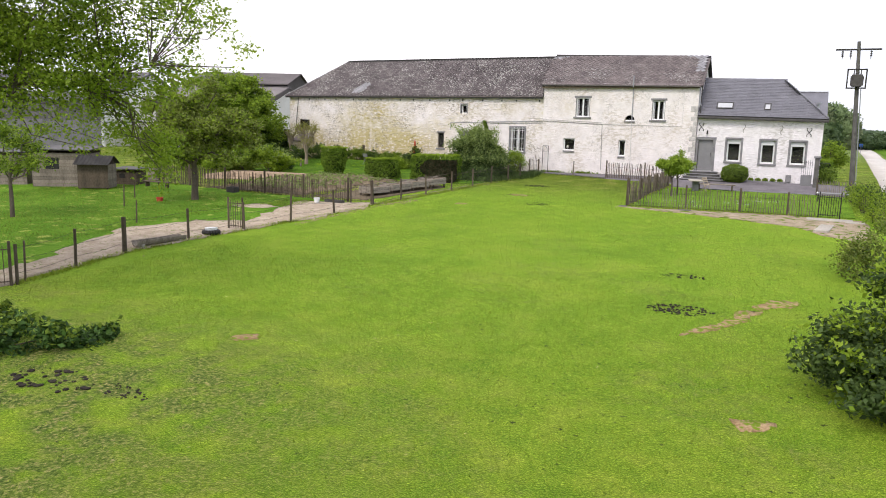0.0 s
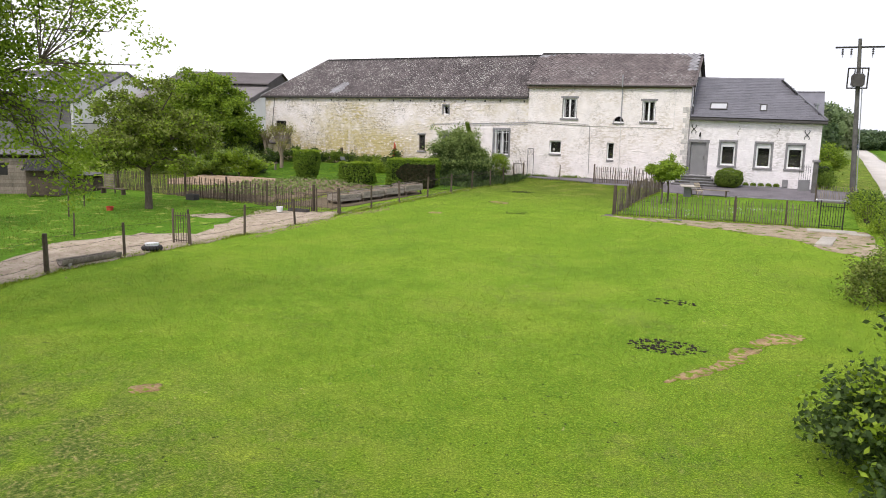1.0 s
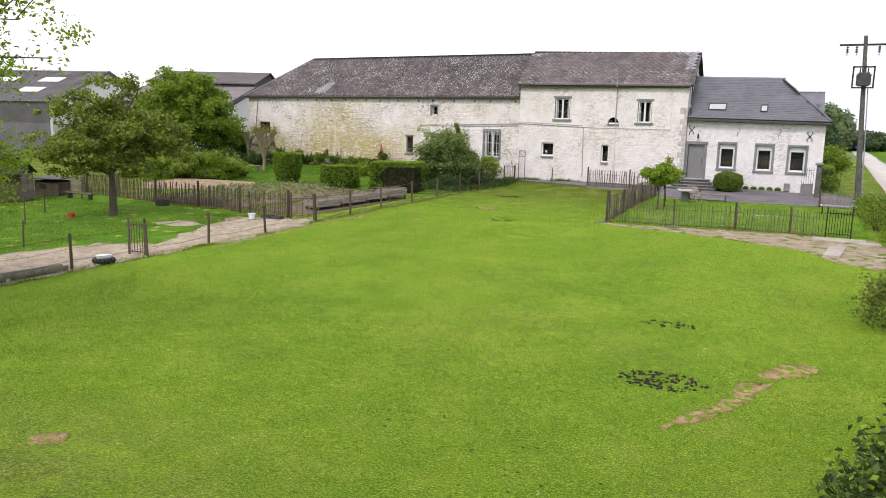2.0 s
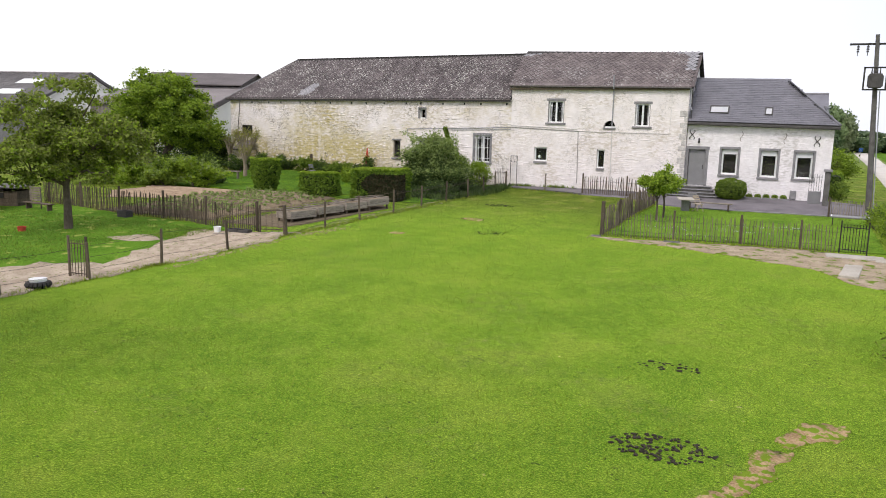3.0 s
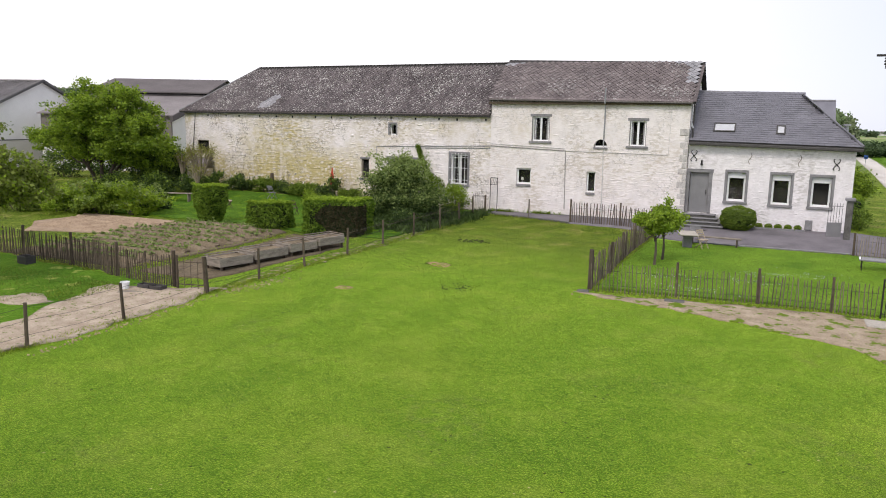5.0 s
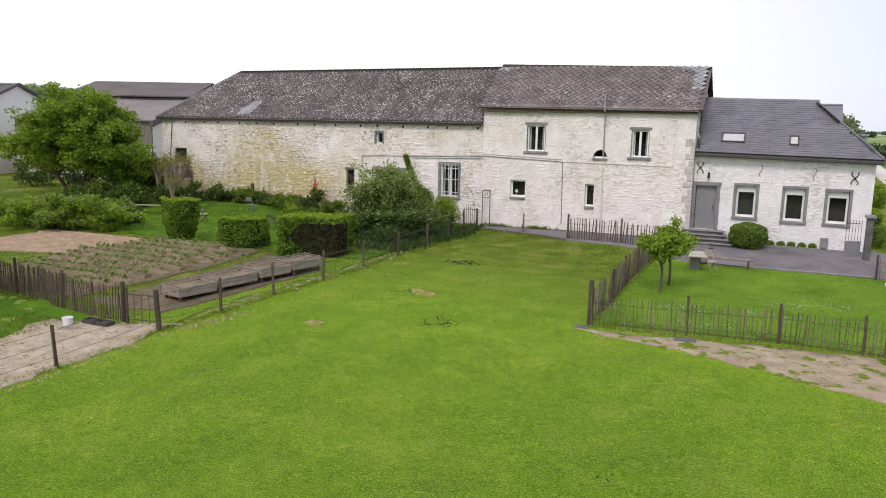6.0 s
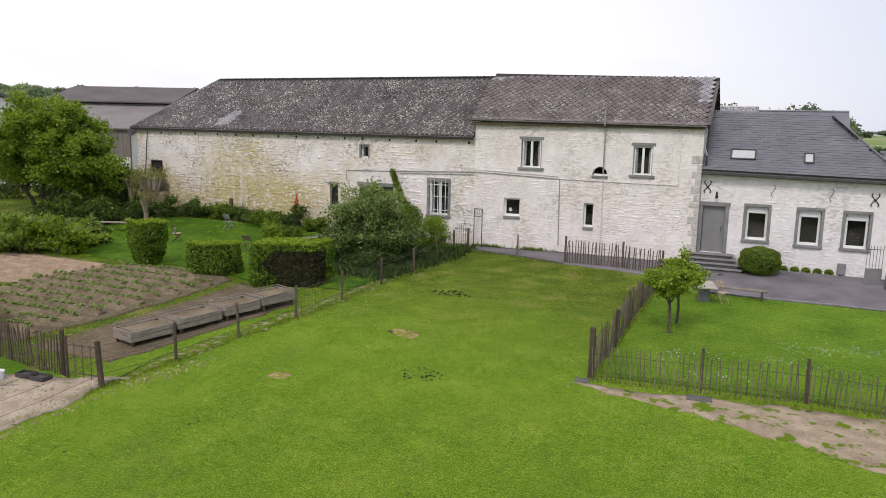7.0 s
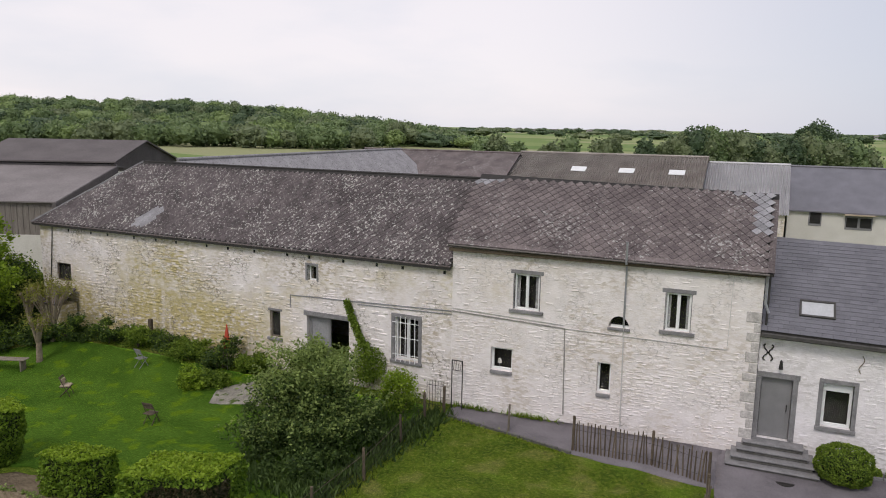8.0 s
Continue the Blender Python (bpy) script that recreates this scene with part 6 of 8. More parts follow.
def patch(x, y, rx, ry, turn, material, label, name="bare_patch", category="ground"):
    ring = []
    for k in range(16):
        a = k * math.pi / 8
        u, v = rx * math.cos(a) * rng_m.uniform(0.75, 1.2), ry * math.sin(a) * rng_m.uniform(0.75, 1.2)
        ring.append((x + u * math.cos(turn) - v * math.sin(turn), y + u * math.sin(turn) + v * math.cos(turn)))
    sheet(name, ring, material, label, category, 0.022, 0.1, 0.16 if min(rx, ry) < 0.23 else 0.26)


patch(16.0, 4.7, 0.75, 0.16, 1.0, M_SCRAPE, "bare reddish earth scrape in the grass")
patch(16.7, 6.2, 1.0, 0.24, 1.15, M_SCRAPE, "bare reddish earth scrape in the grass")
patch(17.45, 7.8, 0.9, 0.28, 0.9, M_SCRAPE, "bare reddish earth scrape in the grass")
patch(17.45, -0.4, 0.35, 0.25, 0.2, M_SCRAPE, "small bare earth spot in the grass")
patch(6.8, -0.6, 0.32, 0.22, 0.3, M_SCRAPE, "small bare earth spot in the grass")
patch(3.55, 26.7, 0.55, 0.28, 0.2, M_SCRAPE, "small straw-coloured bare spot in the grass")
patch(2.2, 21.9, 0.3, 0.2, 0.2, M_SCRAPE, "small straw-coloured bare spot in the grass")


def droppings(x, y, rx, ry, count, seed, label, big=0.09):
    """Scattered dark lumps on the grass."""
    rng = random.Random(seed)
    verts_bm = bmesh.new()
    for _ in range(count):
        a, r = rng.uniform(0, 6.283), math.sqrt(rng.random())
        px, py, s = x + rx * r * math.cos(a), y + ry * r * math.sin(a), big * rng.uniform(0.2, 0.62)
        res = bmesh.ops.create_icosphere(verts_bm, subdivisions=1, radius=s)
        for v in res["verts"]:
            v.co = Vector((v.co.x * rng.uniform(0.8, 1.3) + px, v.co.y * rng.uniform(0.8, 1.3) + py, v.co.z * 0.5 + ground_z(px, py) + s * 0.25))
    me = bpy.data.meshes.new("droppings")
    verts_bm.to_mesh(me)
    verts_bm.free()
    me.materials.append(M_DUNG)
    tagged(new("droppings", me), label, "dung", kind="stuff")


droppings(15.25, 6.35, 0.85, 0.5, 170, 1, "scattered dark dung on the meadow", 0.075)
droppings(14.8, 10.3, 0.7, 0.25, 50, 2, "scattered dark dung on the meadow", 0.07)
droppings(2.9, 32.3, 0.9, 0.5, 70, 3, "scattered dark dung on the meadow", 0.09)
droppings(5.7, 23.6, 0.6, 0.5, 45, 4, "scattered dark dung on the meadow", 0.07)
droppings(5.2, -4.2, 1.0, 0.5, 46, 5, "scattered dark dung on the meadow", 0.12)
droppings(6.9, -4.0, 0.7, 0.3, 40, 6, "scattered dark dung on the meadow", 0.06)


def loose_stones(name, spots, size, seed, label):
    """Small stones and crumbs lying along a worn strip."""
    rng = np.random.default_rng(seed)
    verts, faces = [], []
    for x, y in spots:
        s, g, n0 = size * rng.uniform(0.35, 1.3), ground_z(x, y), len(verts)
        a = rng.uniform(0, 6.28)
        for k in range(5):
            verts.append((x + s * rng.uniform(0.7, 1.1) * math.cos(a + k * 1.257), y + s * rng.uniform(0.7, 1.1) * math.sin(a + k * 1.257), g - 0.01))
        for k in range(5):
            verts.append((x + s * 0.6 * math.cos(a + k * 1.257), y + s * 0.6 * math.sin(a + k * 1.257), g + 0.015 + s * rng.uniform(0.35, 0.6)))
        faces += [(n0 + k, n0 + (k + 1) % 5, n0 + 5 + (k + 1) % 5, n0 + 5 + k) for k in range(5)] + [tuple(range(n0 + 5, n0 + 10))]
    tagged(new(name, mesh_of(name, verts, faces, M_STONES)), label, "stones", kind="stuff")


M_STONES = surface("pale_field_stones", (0.27, 0.225, 0.105), (0.47, 0.395, 0.205), 4, 25, 0.9, 0.4, vary=0.25, island=True)
rng_s = np.random.default_rng(77)
strip = []
for (ax, ay), (bx, by), wid, cnt in (((9.9, 24.55), (18.6, 25.2), 0.22, 150), ((13.5, 24.4), (20.0, 22.6), 0.35, 120), ((19.9, 25.0), (20.4, 20.6), 0.4, 120), ((-3.3, -1.0), (-3.9, 8.5), 0.5, 70), ((-3.2, 10.5), (-2.9, 18.5), 0.4, 80), ((-1.3, 20.5), (-0.4, 32.0), 0.2, 80), ((-1.3, 12.5), (-1.1, 20.2), 0.1, 170), ((-1.0, 19.8), (-0.5, 22.3), 0.22, 110)):
    t = rng_s.random(cnt)
    strip += list(zip(ax + (bx - ax) * t + rng_s.normal(0, wid, cnt), ay + (by - ay) * t + rng_s.normal(0, wid, cnt)))
loose_stones("loose_stones", strip, 0.034, 78, "pale loose stones along the worn strips")
# ---- fences ----
def picket_mesh(name, h, w, seed, material):
    rng = random.Random(seed)
    bm = bmesh.new()
    vs = box(bm, -w / 2, w / 2, -0.013, 0.013, 0, h)
    for v in vs:
        if v.co.z > h * 0.5:
            v.co.x *= 0.55
        v.co.x += rng.uniform(-0.006, 0.006)
    me = bpy.data.meshes.new(name)
    bm.to_mesh(me)
    bm.free()
    me.materials.append(material)
    return me


def paling_fence(name, pts, height, gap, posts, label, seed, post_h=1.25, post_r=0.055, material=None, width=0.038, wires=(0.25, 0.75), rot=0.07):
    """Split-wood palings wired side by side along the points, with round posts at the distances given."""
    rng = random.Random(seed)
    material = material or M_PALING
    f = thing(name, pose(pts[0][0], pts[0][1], ground_z(*pts[0])), label, "fence")
    inv = f.matrix_world.inverted()
    meshes = [picket_mesh("paling", height, width, seed * 10 + k, material) for k in range(3)]

    def at(d):
        for a, b in zip(pts, pts[1:]):
            l = math.dist(a, b)
            if d <= l or b == pts[-1]:
                t = d / l
                return a[0] + (b[0] - a[0]) * t, a[1] + (b[1] - a[1]) * t, math.atan2(b[1] - a[1], b[0] - a[0])
            d -= l
    total = sum(math.dist(a, b) for a, b in zip(pts, pts[1:]))
    d = gap
    while d < total:
        x, y, a = at(d)
        m = Matrix.Translation((x, y, ground_z(x, y) + rng.uniform(-0.05, 0.06))) @ Euler((rng.gauss(0, rot), rng.gauss(0, rot), a + rng.gauss(0, 0.25))).to_matrix().to_4x4()
        piece("paling", rng.choice(meshes), f, inv @ m)
        d += gap * rng.uniform(0.8, 1.2)
    for d, hh, rr in posts:
        x, y, a = at(min(d, total))
        bm = bmesh.new()
        rod(bm, (0, 0, -0.3), (rng.gauss(0, 0.03), rng.gauss(0, 0.03), hh), rr, rr * 0.92, 10)
        p = part("post", bm, M_WOOD_DARK, f)
        p.matrix_local = inv @ Matrix.Translation((x, y + 0.05, ground_z(x, y)))
    bm = bmesh.new()
    n = max(2, int(total / 1.0))
    for k in range(n):
        x0, y0, _ = at(total * k / n)
        x1, y1, _ = at(total * (k + 1) / n)
        for w in wires:
            rod(bm, inv @ Vector((x0, y0 + 0.02, ground_z(x0, y0) + w * height)), inv @ Vector((x1, y1 + 0.02, ground_z(x1, y1) + w * height)), 0.006, sides=4)
    tagged(part("wire", bm, M_IRON, f, "thin binding wire"), kind="stuff")
    return f


paling_fence("garden_fence", [(9.98, 25.15), (12.87, 25.45), (15.37, 25.85), (18.75, 25.62)], 1.0, 0.118, [(2.9, 1.22, 0.045), (5.45, 1.17, 0.05), (7.6, 1.12, 0.045)], "weathered split-wood paling fence along the little lawn", 1, width=0.03, rot=0.03)
paling_fence("garden_side_fence", [(10.0, 25.3), (10.1, 28.1), (10.06, 33.7), (10.12, 38.2)], 1.08, 0.13, [(0.0, 1.42, 0.085), (2.9, 1.2, 0.055), (5.6, 1.15, 0.05), (8.4, 1.1, 0.05), (11.2, 1.1, 0.05), (12.9, 1.1, 0.06)], "weathered split-wood paling fence between meadow and little lawn", 2, width=0.05, rot=0.045)
paling_fence("house_fence", [(5.5, 39.95), (8.2, 39.95), (10.1, 39.45)], 1.1, 0.125, [(0.0, 1.3, 0.055), (2.7, 1.25, 0.05), (4.6, 1.15, 0.05)], "weathered split-wood paling fence before the house wall", 3, width=0.05, rot=0.05, material=M_WOOD_DARK)
paling_fence("poultry_fence", [(-19.2, 21.9), (-13.3, 20.8), (-7.8, 20.3), (-6.3, 19.75), (-3.2, 19.45)], 1.12, 0.108, [(0.5, 1.3, 0.06), (3.6, 1.3, 0.06), (6.8, 1.3, 0.06), (10.0, 1.3, 0.06), (13.2, 1.3, 0.06), (16.3, 1.3, 0.07)], "brown split-wood paling fence behind the poultry run", 4, width=0.034, material=M_WOOD_DARK, rot=0.03)
paling_fence("yard_fence", [(19.0, 37.0), (20.0, 36.7), (21.0, 36.3)], 0.95, 0.12, [(0.0, 1.05, 0.05), (1.9, 1.05, 0.05)], "grey paling fence at the yard entrance", 5, material=M_WOOD, rot=0.03)

# wire fence between meadow and garden or poultry run
POSTS = [(-2.3, 0.45), (-2.75, 2.75), (-3.15, 5.05), (-2.97, 7.9), (-2.43, 10.45), (-1.95, 12.9), (-1.6, 15.8), (-1.62, 19.35), (-1.24, 21.65), (-0.98, 24.15), (-0.6, 26.7), (-0.36, 29.35), (-0.34, 32.45), (-0.2, 35.3), (-0.35, 38.3), (-0.35, 40.3)]
wf = thing("wire_fence", pose(-2.3, 0.45, ground_z(-2.3, 0.45)), "old wire fence on round wooden posts along the meadow", "fence")
inv = wf.matrix_world.inverted()
rng_f = random.Random(9)
tops = []
for k, (px, py) in enumerate(POSTS):
    big = k in (2, 7)
    h, r = (1.25, 0.085) if big else (1.15 + rng_f.uniform(-0.05, 0.1), 0.05)
    bm = bmesh.new()
    lean = (rng_f.gauss(0, 0.04), rng_f.gauss(0, 0.04))
    rod(bm, (0, 0, -0.3), (lean[0], lean[1], h), r, r * 0.9, 10)
    p = part("post", bm, M_WOOD_DARK, wf)
    p.matrix_local = inv @ Matrix.Translation((px, py, ground_z(px, py)))
    tops.append((px, py, h))
bm = bmesh.new()
for (ax, ay, ah), (bx, by, bh) in zip(tops, tops[1:]):
    for w in (0.28, 0.6, 0.9):
        a, b = Vector((ax, ay, ground_z(ax, ay) + ah * w)), Vector((bx, by, ground_z(bx, by) + bh * w))
        m = (a + b) / 2 - Vector((0, 0, 0.05))
        rod(bm, inv @ a, inv @ m, 0.005, sides=4), rod(bm, inv @ m, inv @ b, 0.005, sides=4)
tagged(part("wire", bm, M_IRON, wf, "thin slack wire"), kind="stuff")
bm = bmesh.new()
for (ax, ay), (bx, by) in zip(POSTS[10:15], POSTS[11:16]):
    n = int(math.dist((ax, ay), (bx, by)) / 0.15)
    for k in range(n):
        t = k / n
        x, y = ax + (bx - ax) * t, ay + (by - ay) * t
        rod(bm, inv @ Vector((x, y, ground_z(x, y))), inv @ Vector((x, y, ground_z(x, y) + 1.0)), 0.003, sides=3)
    for w in np.arange(0.1, 1.0, 0.15):
        rod(bm, inv @ Vector((ax, ay, ground_z(ax, ay) + w)), inv @ Vector((bx, by, ground_z(bx, by) + w)), 0.003, sides=3)
part("mesh", bm, M_IRON, wf, "wire netting")
# posts of the inner run
for px, py, h in ((-2.45, 0.8, 1.2), (-12.0, 13.0, 1.1), (-7.5, 9.6, 1.0), (-14.0, 15.5, 1.1)):
    po = thing("stake", pose(px, py, ground_z(px, py)), "thin dark wooden stake in the grass", "stake", "stakes in the poultry run")
    bm = bmesh.new()
    rod(bm, (0, 0, -0.25), (0.03, 0.02, h), 0.035, 0.03, 8)
    part("pole", bm, M_WOOD_DARK, po)
bl = thing("low_rail", pose(-1.0, 29.5, ground_z(-1, 29.5)), "slack branch rail along the meadow fence", "rail")
bm = bmesh.new()
for (ax, ay), (bx, by) in zip(POSTS[9:14], POSTS[10:15]):
    rod(bm, Vector((ax + 1.0, ay - 29.5, 0.85)) , Vector((bx + 1.0, by - 29.5, 0.95)), 0.009, sides=6)
part("pole", bm, M_WOOD_DARK, bl)


def bar_gate(name, a, b, h, bars, label, seed, material, slant=0.0):
    """A small gate of upright bars between two posts."""
    g = thing(name, pose(a[0], a[1], ground_z(*a), 0, 0, math.degrees(math.atan2(b[1] - a[1], b[0] - a[0]))), label, "gate")
    w = math.dist(a, b)
    for x in (0, w):
        bm = bmesh.new()
        slim = material == M_IRON
        rod(bm, (x, 0, -0.3), (x, 0, h + 0.12), 0.026 if slim else 0.045, 0.026 if slim else 0.04, 8)
        part("post", bm, material if slim else M_WOOD_DARK, g)
    for k in range(bars):
        x = w * (k + 1) / (bars + 1)
        bm = bmesh.new()
        rod(bm, (x, 0, 0.08), (x, 0, h), 0.013, sides=6)
        part("bar", bm, material, g)
    for z in (0.15, h - 0.12):
        bm = bmesh.new()
        rod(bm, (0, 0.015, z), (w, 0.015, z + slant), 0.018, sides=6)
        part("rail", bm, material, g)
    return g


bar_gate("poultry_gate", (-3.16, 10.36), (-2.5, 10.44), 1.2, 5, "small dark paling gate into the poultry run", 1, M_WOOD_DARK)
bar_gate("bed_gate", (-3.0, 19.45), (-1.75, 19.4), 1.05, 3, "rickety pole gate to the vegetable garden", 2, M_WOOD_DARK, 0.08)
bar_gate("meadow_gate", (18.83, 25.6), (19.72, 25.42), 1.1, 8, "thin black iron garden gate", 3, M_IRON)
bar_gate("near_gate", (-2.9, -0.5), (-2.35, 0.3), 1.2, 5, "dark paling gate beside the thicket", 5, M_WOOD_DARK)

# iron gate and frame where the meadow path meets the house
ig = thing("iron_gate", pose(-0.05, 41.2, ground_z(0, 41.2)), "narrow rusty iron garden gate standing open at the wall", "gate")
bm = bmesh.new()
for x in (0.28, 0.72):
    rod(bm, (x, 0.35, -0.1), (x, 0.35, 2.05), 0.022, sides=6)
rod(bm, (0.28, 0.35, 2.05), (0.72, 0.35, 2.05), 0.02, sides=6), rod(bm, (0.28, 0.35, 1.65), (0.72, 0.35, 1.65), 0.014, sides=6)
for k in range(4):
    rod(bm, (0.33 + 0.1 * k, 0.35, 1.65), (0.38 + 0.1 * k, 0.35, 2.05), 0.008, sides=5)
part("frame", bm, M_IRON, ig)
for k in range(7):
    bm = bmesh.new()
    x = -0.72 + 0.12 * k
    rod(bm, (x, 0.2, 0.05), (x, 0.2, 1.05 + 0.12 * math.sin(math.pi * k / 6)), 0.01, sides=5)
    part("bar", bm, M_IRON, ig)
bm = bmesh.new()
rod(bm, (-0.75, 0.2, 0.15), (0.02, 0.2, 0.15), 0.012, sides=5), rod(bm, (-0.75, 0.2, 0.95), (0.02, 0.2, 0.95), 0.012, sides=5)
part("rail", bm, M_IRON, ig)
bm = bmesh.new()
rod(bm, (0.1, 0, -0.2), (0.12, 0, 1.05), 0.07, 0.06, 8)
part("post", bm, M_WOOD_DARK, ig)
po = thing("path_post", pose(2.96, 40.5, ground_z(2.96, 40.5)), "single wooden post beside the wall path", "post")
bm = bmesh.new()
rod(bm, (0, 0, -0.3), (0.02, 0, 1.08), 0.045, 0.04, 8)
part("pole", bm, M_WOOD, po)

# stone pillar and tall iron gate at the house corner
pi = thing("gate_pillar", pose(18.95, 40.5, ground_z(18.95, 40.5)), "grey stone gate pillar with a flat cap", "pillar")
part("shaft", one_box(-0.14, 0.14, -0.14, 0.14, -0.3, 1.9, 0.02), M_STEP_DARK, pi)
part("cap", one_box(-0.22, 0.22, -0.22, 0.22, 1.902, 2.05, 0.03), M_BLUESTONE, pi)
tg = thing("tall_gate", pose(18.35, 40.9, ground_z(18.3, 40.9), 0, 0, 20), "tall grey iron gate with a closed lower panel", "gate")
part("panel", one_box(-0.3, 0.4, -0.015, 0.015, 0.05, 0.75, 0.004), M_DOOR, tg)
for k in range(6):
    bm = bmesh.new()
    rod(bm, (-0.28 + 0.13 * k, 0, 0.75), (-0.28 + 0.13 * k, 0, 1.7), 0.01, sides=5)
    part("bar", bm, M_IRON, tg)
bm = bmesh.new()
rod(bm, (-0.3, 0, 1.55), (0.4, 0, 1.55), 0.012, sides=5)
part("rail", bm, M_IRON, tg)

# stone slabs at the meadow gate and the fence
for sx, sy, a, b, tr, lab in ((19.3, 24.75, 0.95, 0.42, 0, "pale concrete slab before the gate"), (19.05, 22.4, 0.28, 1.5, -8, "pale concrete slab path to the gate"), (12.88, 25.0, 0.32, 0.2, 5, "flat stone at the fence's foot"), (9.85, 25.0, 0.2, 0.15, 10, "flat stone at the fence's foot"), (20.3, 24.3, 0.4, 0.25, 0, "low stone block by the gate")):
    sl = thing("stone_slab", pose(sx, sy, ground_z(sx, sy), 0, 0, tr), lab, "slab")
    part("slab", one_box(-a, a, -b, b, -0.08, 0.06 if a > 0.35 or b > 0.5 else 0.045, 0.02), M_CONCRETE if a > 0.35 or b > 0.5 else M_STEP_DARK, sl)

# ---- utility pole ----
up_ = thing("utility_pole", pose(21.05, 40.0, ground_z(21.05, 40)), "weathered concrete power pole with crossarm and transformer", "pole")
bm = bmesh.new()
rod(bm, (0, 0, -0.5), (-0.52, -0.1, 9.15), 0.17, 0.10, 12)
part("mast", bm, M_STEP_DARK, up_, "grey weathered mast")
bm = bmesh.new()
box(bm, -1.75, 0.75, -0.16, -0.06, 8.62, 8.72, 0.01)
part("crossarm", bm, M_IRON, up_, "grey steel crossarm")
for x in (-1.35, -0.9, 0.2):
    bm = bmesh.new()
    for k in range(3):
        rod(bm, (x, -0.11, 8.6 - 0.12 * k - 0.02), (x, -0.11, 8.6 - 0.12 * k - 0.10), 0.05, 0.075, 8)
    rod(bm, (x, -0.11, 8.62), (x, -0.11, 8.08), 0.02, sides=6)
    part("insulator", bm, M_IRON, up_, "dark hanging insulator")
fr = part("transformer_frame", one_box(-1.0, 0.1, -0.42, -0.34, 6.3, 6.38, 0.005), M_IRON, up_, "steel transformer frame")
for a in ((-1.0, -0.92, 6.3, 7.5), (0.02, 0.1, 6.3, 7.5), (-1.0, 0.1, 7.42, 7.5)):
    part("beam", one_box(a[0], a[1], -0.425, -0.345, a[2], a[3], 0.005), M_IRON, fr)
bm = bmesh.new()
box(bm, -0.72, -0.14, -0.62, -0.1, 6.42, 7.15, 0.03)
for k in range(4):
    box(bm, -0.78, -0.08, -0.60 + 0.13 * k, -0.57 + 0.13 * k, 6.5, 7.05)
for x in (-0.62, -0.42, -0.24):
    rod(bm, (x, -0.36, 7.15), (x, -0.36, 7.42), 0.04, 0.025, 7)
part("transformer", bm, M_GUTTER, up_, "dark ribbed transformer")
bm = bmesh.new()
rod(bm, (0.17, -0.1, 0.1), (-0.15, -0.16, 6.3), 0.03, sides=6)
part("cable_duct", bm, M_ZINC, up_)
si = thing("road_sign", pose(26.5, 115.0, ground_z(26.5, 115)), "small blue and white road sign on a post", "sign")
bm = bmesh.new()
rod(bm, (0, 0, -0.3), (0, 0, 1.9), 0.03)
part("post", bm, M_ZINC, si)
part("plate", one_box(-0.24, 0.24, -0.04, -0.02, 1.55, 2.03, 0.005), surface("sign_blue", (0.03, 0.09, 0.30), (0.05, 0.12, 0.36), 2, 20, 0.5, 0.05), si)
bm = bmesh.new()
bm.faces.new([bm.verts.new(c) for c in ((-0.18, -0.045, 1.62), (0.18, -0.045, 1.62), (0, -0.045, 1.95))])
bmesh.ops.solidify(bm, geom=bm.faces[:], thickness=0.004)
part("symbol", bm, M_FRAME, si)

# ---- garden table, chair and bench before the terrace ----
tb = thing("stone_table", pose(12.1, 35.9, ground_z(12.1, 35.9), 0, 0, 12), "grey stone garden table on a block", "table")
part("foot", one_box(-0.2, 0.2, -0.2, 0.2, -0.05, 0.64, 0.02), M_BLUESTONE, tb)
part("tabletop", one_box(-0.4, 0.4, -0.75, 0.75, 0.642, 0.70, 0.015), M_CONCRETE, tb, "pale worn tabletop")
bn = thing("bench", pose(13.3, 37.0, ground_z(13.3, 37.0), 0, 0, -4), "long grey plank bench at the terrace's edge", "bench")
part("seat", one_box(-1.3, 1.1, -0.17, 0.17, 0.40, 0.45, 0.01), M_WOOD, bn)
for x in (-1.1, 0.9):
    part("leg", one_box(x - 0.03, x + 0.03, -0.14, 0.14, -0.03, 0.399, 0.005), M_WOOD_DARK, bn)


def folding_chair(x, y, turn, label, material):
    c = thing("folding_chair", pose(x, y, ground_z(x, y), 0, 0, turn), label, "chair")
    for k in range(5):
        part("slat", one_box(-0.21, 0.21, -0.2 + 0.085 * k, -0.2 + 0.085 * k + 0.065, 0.43, 0.45, 0.003), material, c)
    for s in (-1, 1):
        bm = bmesh.new()
        rod(bm, (0.22 * s, -0.22, 0), (0.22 * s, 0.2, 0.88), 0.017, sides=6)
        part("leg", bm, material, c)
        bm = bmesh.new()
        rod(bm, (0.19 * s, 0.24, 0), (0.19 * s, -0.18, 0.44), 0.017, sides=6)
        part("leg", bm, material, c)
    for z in (0.66, 0.76, 0.85):
        yy = -0.22 + 0.42 * z / 0.88
        part("slat", one_box(-0.22, 0.22, yy - 0.01, yy + 0.01, z - 0.035, z + 0.035, 0.003), material, c)
    return c


